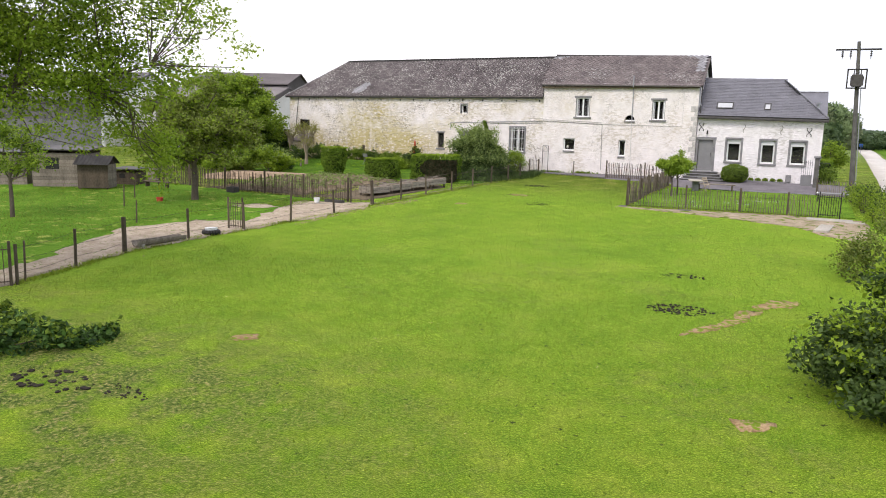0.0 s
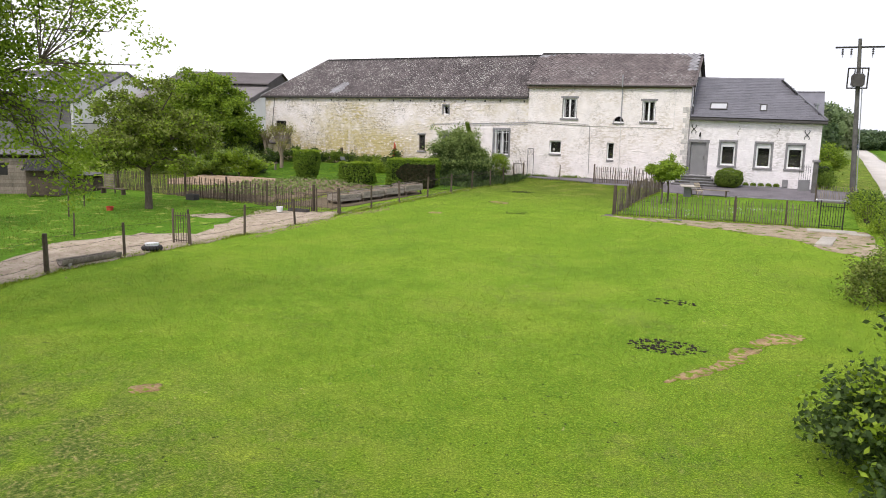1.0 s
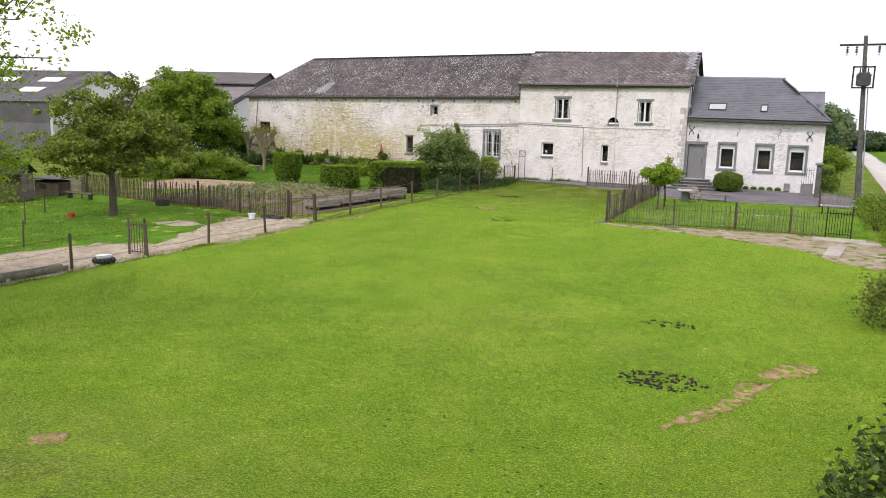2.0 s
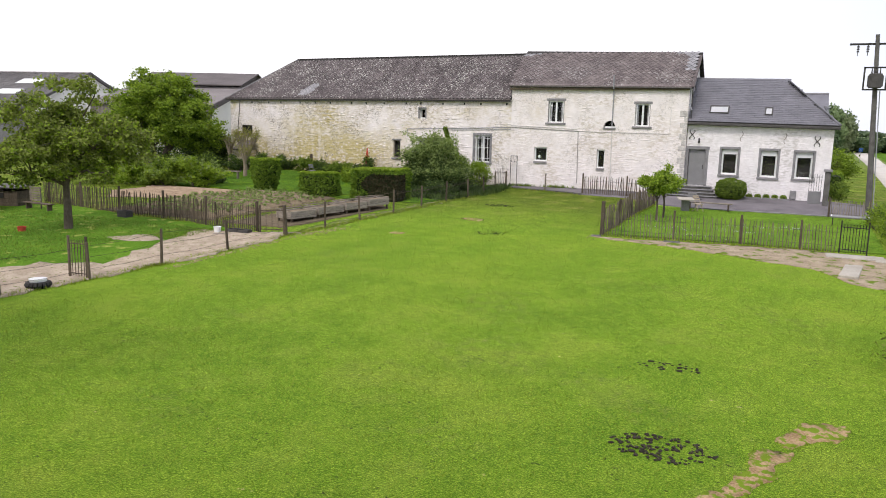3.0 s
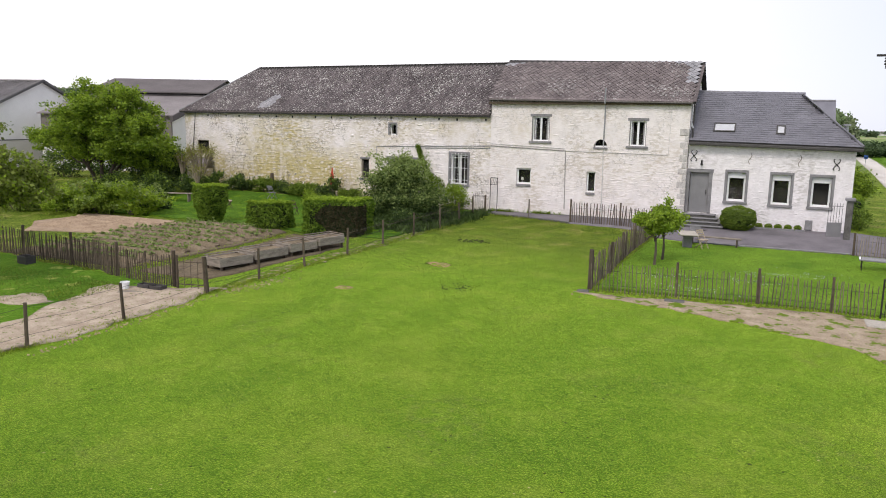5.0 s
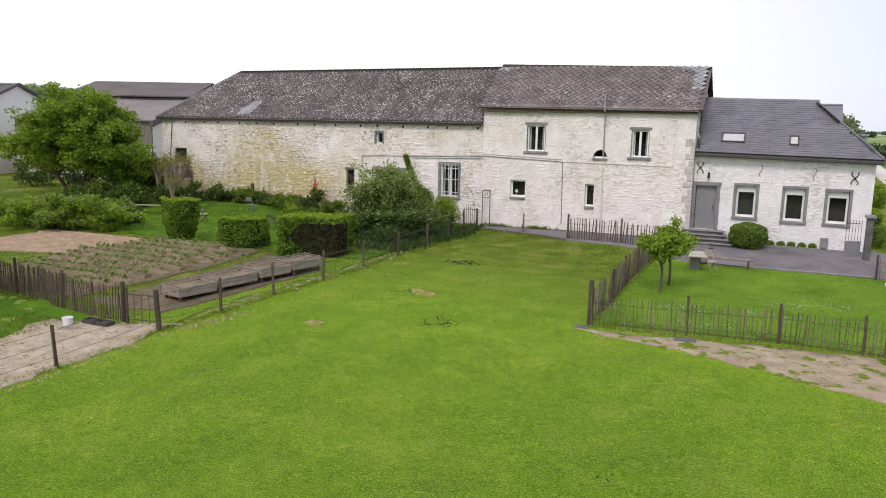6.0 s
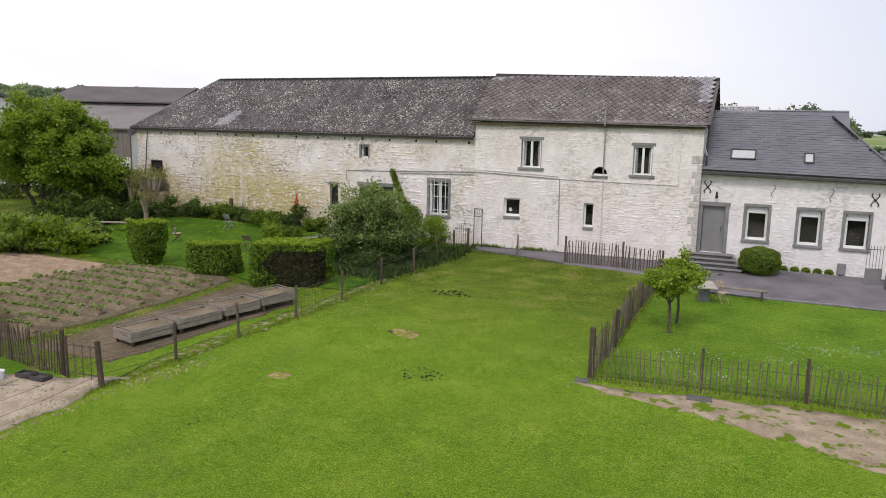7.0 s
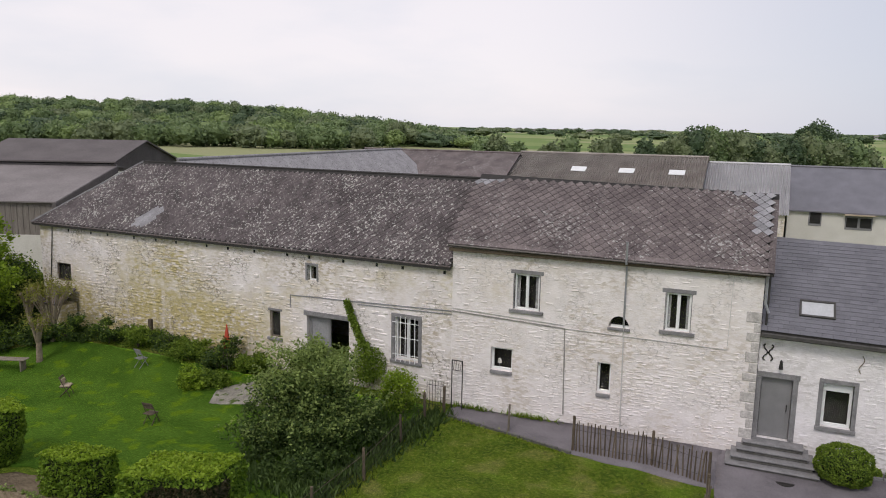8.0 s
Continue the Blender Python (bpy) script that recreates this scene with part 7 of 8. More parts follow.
M_CHAIR = surface("pale_teak", (0.36, 0.28, 0.20), (0.50, 0.41, 0.31), 4, 30, 0.7, 0.2)
folding_chair(12.75, 35.85, 60, "pale folding wooden garden chair by the table", M_CHAIR)
folding_chair(12.3, 37.2, 10, "grey folding garden chair by the table", M_DOOR)
folding_chair(-15.1, 36.6, 120, "dark folding garden chair with a pale cushion on the lawn", M_WOOD_DARK)
cu = thing("seat_cushion", pose(-15.1, 36.6, ground_z(-15.1, 36.6) + 0.452, 0, 0, 120), "pale faded cushion lying on the garden chair", "cushion")
part("pad", one_box(-0.2, 0.2, -0.2, 0.2, 0, 0.07, 0.025), M_CHAIR, cu)
part("pad", one_box(-0.18, 0.18, 0.08, 0.15, 0.072, 0.34, 0.025), M_CHAIR, cu)
folding_chair(-9.8, 35.9, 185, "dark garden chair on the lawn before the barn", M_WOOD_DARK)
folding_chair(-14.4, 40.0, 170, "green garden chair near the border", M_DOOR)
# low garden bench of planks
gb = thing("garden_bench", pose(-20.4, 37.6, ground_z(-20.4, 37.6), 0, 0, 20), "low grey plank garden table near the pollards", "bench")
part("seat", one_box(-1.2, 1.2, -0.22, 0.22, 0.55, 0.6, 0.01), M_WOOD, gb)
for x in (-1.0, 1.0):
    part("leg", one_box(x - 0.03, x + 0.03, -0.2, 0.2, -0.03, 0.549, 0.005), M_WOOD, gb)
# folded red parasol among the border shrubs
rp = thing("parasol", pose(-10.6, 41.3, ground_z(-10.6, 41.3)), "folded red garden parasol standing in the border", "parasol")
bm = bmesh.new()
rod(bm, (0, 0, -0.1), (0, 0, 1.2), 0.02)
part("pole", bm, M_WOOD, rp)
bm = bmesh.new()
rod(bm, (0, 0, 1.0), (0.02, 0, 1.55), 0.15, 0.11, 9), rod(bm, (0.02, 0, 1.55), (0.03, 0, 2.1), 0.11, 0.02, 9)
part("canopy", bm, M_RED, rp)
# upright timber leaning at the barn wall, and a stone lean-to
bp_ = thing("upright_timber", pose(-16.1, 42.35, ground_z(-16, 42.3)), "dark upright timber post before the barn wall", "post")
part("pole", one_box(-0.1, 0.1, -0.08, 0.08, -0.3, 1.25, 0.02), M_WOOD_DARK, bp_)
lt = thing("stone_lean_to", pose(-22.4, 42.2, ground_z(-22.4, 42.2)), "small whitewashed stone buttress with a slate top", "buttress")
part("body", one_box(-0.65, 0.65, -0.3, 0.78, -0.4, 1.35, 0.03), M_WALL_BARN, lt)
bm = bmesh.new()
box(bm, -0.75, 0.75, -0.42, 0.85, 0, 0.1, 0.01)
bmesh.ops.rotate(bm, cent=(0, 0, 0), matrix=Matrix.Rotation(radians(32), 3, "X"), verts=bm.verts[:])
bmesh.ops.translate(bm, vec=(0, 0, 1.58), verts=bm.verts[:])
part("roof", bm, M_SLATE, lt, "mossy slate top")

# ---- raised beds ----
M_BED = surface("old_grey_planks", (0.19, 0.162, 0.135), (0.38, 0.33, 0.28), 3, 26, 0.9, 0.5, stretch=(1, 1, 3))


def raised_bed(ax, ay, bx, by, wide, top, label):
    l = math.dist((ax, ay), (bx, by))
    b = thing("raised_bed", pose(ax, ay, ground_z((ax + bx) / 2, (ay + by) / 2), 0, 0, math.degrees(math.atan2(by - ay, bx - ax))), label, "planter", "raised beds along the fence")
    for y in (0, wide):
        for k in range(2):
            part("board", one_box(0, l, y - 0.02, y + 0.02, top - 0.34 + 0.17 * k, top - 0.34 + 0.17 * k + 0.162, 0.006), M_BED, b)
    for x in (0.02, l - 0.02):
        for k in range(2):
            part("board", one_box(x - 0.02, x + 0.02, 0.022, wide - 0.022, top - 0.34 + 0.17 * k, top - 0.34 + 0.17 * k + 0.162, 0.006), M_BED, b)
    for x in (0.1, l - 0.1):
        for y in (0.06, wide - 0.06):
            part("leg", one_box(x - 0.04, x + 0.04, y - 0.035, y + 0.035, -0.2, top - 0.02, 0.006), M_WOOD_DARK, b)
    part("soil", one_box(0.04, l - 0.04, 0.022, wide - 0.022, top - 0.28, top - 0.06), M_SOIL, b, "dry soil filling")
    for x in (0.02, l - 0.02):
        bm = bmesh.new()
        rod(bm, (x, 0, top + 0.03), (x, wide, top + 0.06), 0.02, sides=6)
        part("rail", bm, M_WOOD, b)
    bm = bmesh.new()
    rod(bm, (0, wide + 0.02, top + 0.05), (l, wide + 0.04, top + 0.04), 0.02, sides=6)
    part("rail", bm, M_WOOD, b)


for a in ((-3.2, 21.85, -2.85, 23.35, 0.95, 0.52), (-2.78, 23.45, -2.45, 25.1, 0.95, 0.54), (-2.38, 25.2, -2.02, 26.6, 0.95, 0.56), (-1.95, 26.65, -1.6, 28.1, 0.95, 0.6)):
    raised_bed(*a, "raised planter of old grey planks on legs with dry soil")

# ---- rows of young vegetables ----
rng_v = np.random.default_rng(150)
vp = []
for r in range(11):
    y = 21.75 + 0.8 * r
    x0, x1 = -13.2 + (1.2 if y > 28 else 0), -7.2 + 0.11 * r
    if y > 29.5:
        x1 = -7.6
    for x in np.arange(x0 + 0.1 * (r % 3), x1, 0.34):
        if rng_v.random() < 0.06:
            continue
        n, q = rng_v.integers(18, 34), rng_v.uniform(0.6, 1.1)
        d = rng_v.normal(size=(n, 3)) * np.array([0.08, 0.07, 0.05]) * q
        vp.append(d + np.array([x + rng_v.normal(0, 0.04), y + rng_v.normal(0, 0.03), ground_z(x, y) + 0.18 + 0.1 * q]))
    bm = bmesh.new()
    prev = None
    for x in np.arange(x0 - 0.2, x1 + 0.2, 0.25):
        a = Vector((x, y, ground_z(x, y)))
        end = min(1.0, (x - x0 + 0.2) / 0.5, (x1 + 0.2 - x) / 0.5)
        wob = 0.05 * noise.noise((x * 1.3, y, 2))
        ring = [bm.verts.new(a + Vector((0, d + wob, 0.03 + max(0, hgt) * end + min(0, hgt) + 0.03 * noise.noise((x * 3.3, y * 3, d * 9))))) for d, hgt in ((-0.27, -0.06), (-0.10, 0.21), (0.10, 0.21), (0.27, -0.06))]
        if prev:
            for i in range(3):
                bm.faces.new([prev[i], ring[i], ring[i + 1], prev[i + 1]])
        else:
            bm.faces.new(ring)
        prev = ring
    bm.faces.new(prev)
    bmesh.ops.recalc_face_normals(bm, faces=bm.faces[:])
    me = bpy.data.meshes.new("soil_ridge")
    bm.to_mesh(me)
    bm.free()
    me.materials.append(M_SOIL)
    tagged(new("soil_ridge", me), "low ridge of dark soil in the vegetable bed", "soil", "ridges of the vegetable bed", "structure")
for r in range(8):
    y = 26.2 + 0.5 * r
    bm = bmesh.new()
    prev = None
    for x in np.arange(-18.6 - 0.12 * r, -13.4 + 0.1 * r, 0.3):
        yy = y + 0.06 * noise.noise((x * 0.9, y, 4))
        ring = [bm.verts.new((x, yy + d, ground_z(x, yy) + hgt + 0.02 * noise.noise((x * 4, y * 3, d * 9)))) for d, hgt in ((-0.17, 0.02), (-0.04, 0.13), (0.04, 0.13), (0.17, 0.02))]
        if prev:
            for i in range(3):
                bm.faces.new([prev[i], ring[i], ring[i + 1], prev[i + 1]])
        else:
            bm.faces.new(ring)
        prev = ring
    bm.faces.new(prev)
    bmesh.ops.recalc_face_normals(bm, faces=bm.faces[:])
    me = bpy.data.meshes.new("soil_ridge")
    bm.to_mesh(me)
    bm.free()
    me.materials.append(M_SOIL_TILLED)
    tagged(new("soil_ridge", me), "drawn seed ridge in the tilled brown soil", "soil", "seed ridges of the tilled bed", "structure")
ob = new("vegetable_rows", leaf_mesh("vegetable_rows", np.concatenate(vp), 0.13, rng_v, L_VEG, 0.5))
tagged(ob, "rows of young green vegetables in dark soil", "vegetables", kind="stuff")

# ---- poultry run: trough, basin, coop, hut, bucket, tubs ----
tr = thing("feed_trough", pose(-3.2, 6.7, ground_z(-3.2, 6.7), 0, 0, 83), "long grey half-round concrete trough by the fence", "trough")
bm = bmesh.new()
ring = [(0.19 * math.cos(a), 0.26 + 0.22 * math.sin(a)) for a in np.linspace(math.pi, 2 * math.pi, 9)] + [(0.15 * math.cos(a), 0.26 + 0.17 * math.sin(a)) for a in np.linspace(2 * math.pi, math.pi, 9)]
a_, b_ = [bm.verts.new((-1.05, y, z)) for y, z in ring], [bm.verts.new((1.05, y, z)) for y, z in ring]
for i in range(18):
    bm.faces.new([a_[i], a_[(i + 1) % 18], b_[(i + 1) % 18], b_[i]])
for vs in (a_, b_):
    for i in range(8):
        bm.faces.new([vs[i], vs[i + 1], vs[16 - i], vs[17 - i]])
bmesh.ops.recalc_face_normals(bm, faces=bm.faces[:])
part("basin", bm, M_WOOD, tr)
for x in (-0.8, 0.8):
    part("foot", one_box(x - 0.06, x + 0.06, -0.16, 0.16, -0.05, 0.12, 0.01), M_CONCRETE, tr)
tt = thing("tyre_drinker", pose(-2.95, 9.1, ground_z(-2.95, 9.1)), "old tyre holding a white drinking basin", "drinker")
bm = bmesh.new()
for k in range(18):
    a0, a1 = k * math.pi / 9, (k + 1) * math.pi / 9
    rod(bm, (0.27 * math.cos(a0), 0.27 * math.sin(a0), 0.1), (0.27 * math.cos(a1), 0.27 * math.sin(a1), 0.1), 0.1, sides=8)
part("tyre", bm, M_IRON, tt, "worn black tyre")
bm = bmesh.new()
rod(bm, (0, 0, 0.05), (0, 0, 0.27), 0.2, 0.25, 14)
part("basin", bm, M_FRAME, tt, "white plastic basin")


def bucket(x, y, label, material, r=0.15, h=0.3):
    b = thing("bucket", pose(x, y, ground_z(x, y)), label, "bucket")
    bm = bmesh.new()
    res = bmesh.ops.create_cone(bm, cap_ends=False, segments=16, radius1=r * 0.8, radius2=r, depth=h)
    bmesh.ops.translate(bm, vec=(0, 0, h / 2), verts=res["verts"])
    bm.faces.new([v for v in sorted(res["verts"], key=lambda q: math.atan2(q.co.y, q.co.x)) if v.co.z < 0.01])
    bmesh.ops.solidify(bm, geom=bm.faces[:], thickness=0.008)
    part("body", bm, material, b)
    bm = bmesh.new()
    for k in range(16):
        a0, a1 = k * math.pi / 8, (k + 1) * math.pi / 8
        rod(bm, (r * math.cos(a0), r * math.sin(a0), h), (r * math.cos(a1), r * math.sin(a1), h), 0.012, sides=5)
    part("rim", bm, material, b)


bucket(-4.45, 18.5, "white plastic bucket beside the poultry fence", M_FRAME, 0.155, 0.27)
bucket(-11.9, 15.2, "small red plastic feed bucket under the tree", M_RED, 0.17, 0.22)
bx = thing("dark_tub", pose(-11.1, 19.85, ground_z(-11.1, 19.85), 0, 0, -5), "dark plastic tub against the paling fence", "tub")
bm = bmesh.new()
box(bm, -0.3, 0.3, -0.2, -0.17, 0, 0.34, 0.01), box(bm, -0.3, 0.3, 0.17, 0.2, 0, 0.34, 0.01), box(bm, -0.3, -0.27, -0.168, 0.168, 0, 0.335, 0.01), box(bm, 0.27, 0.3, -0.168, 0.168, 0, 0.335, 0.01), box(bm, -0.268, 0.268, -0.168, 0.168, 0.01, 0.05)
part("body", bm, M_GUTTER, bx)
for k, (sx, sy, l) in enumerate(((-16.6, 19.6, 1.1),)):
    fb = thing("perch_bench", pose(sx, sy, ground_z(sx, sy), 0, 0, -6), "dark low plank perch in the poultry run", "bench")
    part("seat", one_box(-l, l, -0.15, 0.15, 0.32, 0.38, 0.01), M_WOOD_DARK, fb)
    for x in (-l * 0.8, l * 0.8):
        part("leg", one_box(x - 0.04, x + 0.04, -0.12, 0.12, -0.05, 0.319, 0.005), M_WOOD_DARK, fb)
    for q in range(6):
        part("slat", one_box(-l * 0.95, -l * 0.1, 0.18, 0.21, 0.42 + 0.12 * q, 0.51 + 0.12 * q, 0.004), M_WOOD, fb, "grey slat of the pallet leaning behind")
    for x in (-l * 0.9, -l * 0.15):
        part("slat", one_box(x - 0.04, x + 0.04, 0.212, 0.25, -0.05, 1.14, 0.004), M_WOOD, fb)
fp = thing("flat_board", pose(-3.6, 18.6, ground_z(-3.6, 18.6), 0, 0, 35), "weathered board lying on bare earth", "board")
part("plank", one_box(-0.9, 0.9, -0.16, 0.16, 0.01, 0.045, 0.005), M_WOOD, fp)


def hen_hut():
    c = thing("hen_hut", pose(-19.2, 17.6, ground_z(-19.2, 17.6), 0, 0, 30), "small dark wooden hen hut with a corrugated roof", "hut")
    for k in range(8):
        part("board", one_box(-0.85, 0.85, -0.70, -0.67, 0.1 + 0.17 * k, 0.1 + 0.17 * k + 0.165, 0.004), M_WOOD_DARK, c)
        part("board", one_box(0.82, 0.85, -0.668, 0.7, 0.1 + 0.17 * k, 0.1 + 0.17 * k + 0.165, 0.004), M_WOOD, c)
        part("board", one_box(-0.85, -0.82, -0.668, 0.7, 0.1 + 0.17 * k, 0.1 + 0.17 * k + 0.165, 0.004), M_WOOD_DARK, c)
    part("back", one_box(-0.818, 0.818, 0.67, 0.7, 0.1, 1.46), M_WOOD_DARK, c)
    for s in (-1, 1):
        bm = bmesh.new()
        n = 28
        rows = []
        for z0 in (0, 1):
            rows.append([bm.verts.new((-1.0 + 2.0 * k / n, -z0 * 0.98 * s, 0.012 * math.sin(k * 2.1) + 0.5 * (1 - z0))) for k in range(n + 1)])
        for k in range(n):
            bm.faces.new([rows[0][k], rows[0][k + 1], rows[1][k + 1], rows[1][k]])
        bmesh.ops.solidify(bm, geom=bm.faces[:], thickness=0.015)
        bmesh.ops.translate(bm, vec=(0, 0, 1.45), verts=bm.verts[:])
        part("roof", bm, M_GUTTER, c, "dark corrugated roof sheet")
    bm = bmesh.new()
    bm.faces.new([bm.verts.new(q) for q in ((0.835, -0.68, 1.46), (0.835, 0.68, 1.46), (0.835, 0, 1.9))])
    bm.faces.new([bm.verts.new(q) for q in ((-0.835, -0.68, 1.46), (-0.835, 0, 1.9), (-0.835, 0.68, 1.46))])
    bmesh.ops.solidify(bm, geom=bm.faces[:], thickness=0.02)
    part("gable", bm, M_WOOD_DARK, c)
    for x in (-0.75, 0.75):
        for y in (-0.6, 0.6):
            part("leg", one_box(x - 0.05, x + 0.05, y - 0.05, y + 0.05, -0.3, 0.1), M_WOOD_DARK, c)


hen_hut()


def plank_shed(x, y, turn, w, d, h, label, material):
    c = thing("plank_shed", pose(x, y, ground_z(x, y), 0, 0, turn), label, "shed")
    n = int(h / 0.2)
    for k in range(n):
        part("board", one_box(-w / 2, w / 2, -d / 2, -d / 2 + 0.03, 0.2 * k, 0.2 * k + 0.19, 0.004), material, c)
        part("board", one_box(w / 2 - 0.03, w / 2, -d / 2 + 0.032, d / 2, 0.2 * k, 0.2 * k + 0.19, 0.004), material, c)
    part("back", one_box(-w / 2, w / 2 - 0.032, d / 2 - 0.03, d / 2, 0, h), M_WOOD_DARK, c), part("side", one_box(-w / 2, -w / 2 + 0.03, -d / 2 + 0.032, d / 2 - 0.032, 0, h), M_WOOD_DARK, c)
    bm = bmesh.new()
    box(bm, -w / 2 - 0.15, w / 2 + 0.15, -d / 2 - 0.2, d / 2 + 0.15, h + 0.02, h + 0.08, 0.01)
    bmesh.ops.rotate(bm, cent=(0, 0, h), matrix=Matrix.Rotation(radians(3), 3, "X"), verts=bm.verts[:])
    bmesh.ops.translate(bm, vec=(0, 0, 0.1), verts=bm.verts[:])
    part("roof", bm, M_GUTTER, c, "dark felt roof")
    win = part("window", one_box(-w * 0.28, -w * 0.02, -d / 2 - 0.02, -d / 2 - 0.005, h * 0.5, h * 0.82), M_DARK, c, "dark wire-covered window")
    part("frame", one_box(-w * 0.3, w * 0.0, -d / 2 - 0.04, -d / 2 - 0.022, h * 0.82, h * 0.86), M_WOOD, win)


plank_shed(-22.4, 18.2, 32, 3.2, 2.4, 2.1, "grey plank hen house with a dark wire window", M_WOOD)
plank_shed(-26.8, 17.0, 30, 4.0, 2.4, 1.9, "grey plank hen house with a dark wire window", M_WOOD)
plank_shed(-19.5, 20.3, 12, 1.5, 1.0, 0.85, "low dark plank hutch by the paling fence", M_WOOD_DARK)

for tx, ty in ((-3.95, 18.95), (-3.4, 18.95)):
    sd = thing("seed_tray", pose(tx, ty, ground_z(tx, ty) + 0.05, 0, 0, 4), "shallow black plastic seed tray by the paling fence", "tray", "seed trays by the fence")
    bm = bmesh.new()
    box(bm, -0.24, 0.24, -0.16, -0.14, 0, 0.12), box(bm, -0.24, 0.24, 0.14, 0.16, 0, 0.12), box(bm, -0.24, -0.22, -0.138, 0.138, 0, 0.12), box(bm, 0.22, 0.24, -0.138, 0.138, 0, 0.12), box(bm, -0.218, 0.218, -0.138, 0.138, 0.004, 0.06)
    part("body", bm, M_GUTTER, sd)
lm = thing("table_lamp", pose(1.93, 42.34, 2.032), "small white table lamp standing on the inner window sill", "lamp")
bm = bmesh.new()
rod(bm, (0, 0, 0), (0, 0, 0.03), 0.06, 0.05, 12), rod(bm, (0, 0, 0.03), (0, 0, 0.24), 0.016, 0.01, 8)
part("stand", bm, M_ZINC, lm)
bm = bmesh.new()
rod(bm, (0, 0, 0.22), (0, 0, 0.38), 0.09, 0.055, 14)
part("shade", bm, M_PIPE_PALE, lm, "pale cloth shade")
pk = thing("path_kerb", pose(0, 0, 0), "low dark stone edging of the wall path", "kerb", kind="structure")
for (ax, ay), (bx, by) in (((0.25, 40.88), (3.0, 40.33)), ((3.0, 40.33), (5.5, 39.78))):
    n = int(math.dist((ax, ay), (bx, by)) / 0.5)
    for k in range(n):
        x, y = ax + (bx - ax) * (k + 0.5) / n, ay + (by - ay) * (k + 0.5) / n
        q = part("kerbstone", one_box(-0.24, 0.24, -0.045, 0.045, -0.12, 0.1, 0.012), M_STEP_DARK, pk)
        q.matrix_local = pose(x, y, ground_z(x, y), 0, 0, math.degrees(math.atan2(by - ay, bx - ax)))
wb = rng_w.random(420)
tufts("wall_weeds", np.column_stack([np.where(wb < 0.55, 3.3 + rng_w.normal(0, 0.45, 420), 0.9 + rng_w.normal(0, 0.5, 420)), 41.86 - np.abs(rng_w.normal(0, 0.08, 420))]), 0.2, 172, L_MID, "weeds growing at the foot of the house wall", "weeds")

# low kerb of the terrace
kb = thing("terrace_kerb", pose(14.0, 37.45, 0), "low dark stone edging of the terrace", "kerb", kind="structure")
for k in range(11):
    x = -1.9 + 0.62 * k
    part("kerbstone", one_box(x, x + 0.6, -0.06, 0.06, -0.2, 0.07, 0.012), M_BLUESTONE, kb)
wk = thing("wall_planter", pose(16.0, 42.05, ground_z(16, 42.05)), "low dark stone edging under the window balls", "edging", kind="structure")
for k in range(5):
    part("kerbstone", one_box(-1.3 + 0.5 * k, -1.3 + 0.5 * k + 0.48, -0.32, -0.24, -0.1, 0.14, 0.01), M_BLUESTONE, wk)
mh = thing("manhole_cover", pose(12.3, 40.5, ground_z(12.3, 40.5)), "round dark iron manhole cover in the gravel", "cover")
bm = bmesh.new()
rod(bm, (0, 0, -0.02), (0, 0, 0.045), 0.3, 0.29, 20)
part("lid", bm, M_IRON, mh)
# upturned pale boat-like tub by the yard fence
tu = thing("slatted_table", pose(19.7, 33.6, ground_z(19.7, 33.6), 0, 0, -4), "low slatted garden table with a pale frame on the lawn", "table")
for a, c, d, e in ((-0.8, 0.8, -0.42, -0.36), (-0.8, 0.8, 0.36, 0.42), (-0.8, -0.74, -0.358, 0.358), (0.74, 0.8, -0.358, 0.358)):
    part("frame_rail", one_box(a, c, d, e, 0.42, 0.48, 0.01), M_FRAME if c - a < 0.1 else M_DOOR, tu, "painted rail")
for k in range(9):
    part("slat", one_box(-0.72, 0.72, -0.345 + 0.077 * k, -0.285 + 0.077 * k, 0.44, 0.465, 0.004), M_DOOR, tu, "grey slat")
for a in (-0.7, 0.7):
    for c in (-0.34, 0.34):
        bm = bmesh.new()
        rod(bm, (a, c, -0.03), (a, c, 0.419), 0.02)
        part("leg", bm, M_IRON, tu)


# ---- small red tractor parked before the far hangar ----
tk = thing("tractor", pose(-51.3, 43.0, ground_z(-51.3, 43.0), 0, 0, 20), "small red farm tractor with a white cab roof", "tractor")
part("engine_cover", one_box(0.1, 1.35, -0.32, 0.32, 0.55, 1.12, 0.06), M_TRACTOR, tk)
part("body", one_box(-0.9, 0.098, -0.4, 0.4, 0.5, 0.95, 0.05), M_TRACTOR, tk)
part("seat", one_box(-0.65, -0.25, -0.22, 0.22, 0.952, 1.2, 0.04), M_IRON, tk)
part("roof", one_box(-0.95, 0.25, -0.55, 0.55, 1.9, 1.98, 0.03), M_FRAME, tk, "white cab roof")
for a, c in ((-0.9, -0.5), (-0.9, 0.5), (0.18, -0.5), (0.18, 0.5)):
    bm = bmesh.new()
    rod(bm, (a, c, 0.9), (a, c, 1.9), 0.03)
    part("cab_post", bm, M_IRON, tk)
for a, c, q in ((-0.65, -0.58, 0.62), (-0.65, 0.58, 0.62), (1.05, -0.48, 0.36), (1.05, 0.48, 0.36)):
    bm = bmesh.new()
    rod(bm, (a, c - 0.13, q), (a, c + 0.13, q), q, q, 18)
    wh = part("wheel", bm, M_IRON, tk)
    bm = bmesh.new()
    rod(bm, (a, c - 0.15, q), (a, c + 0.15, q), q * 0.5, q * 0.5, 14)
    part("rim", bm, M_TRACTOR, wh, "red rim")


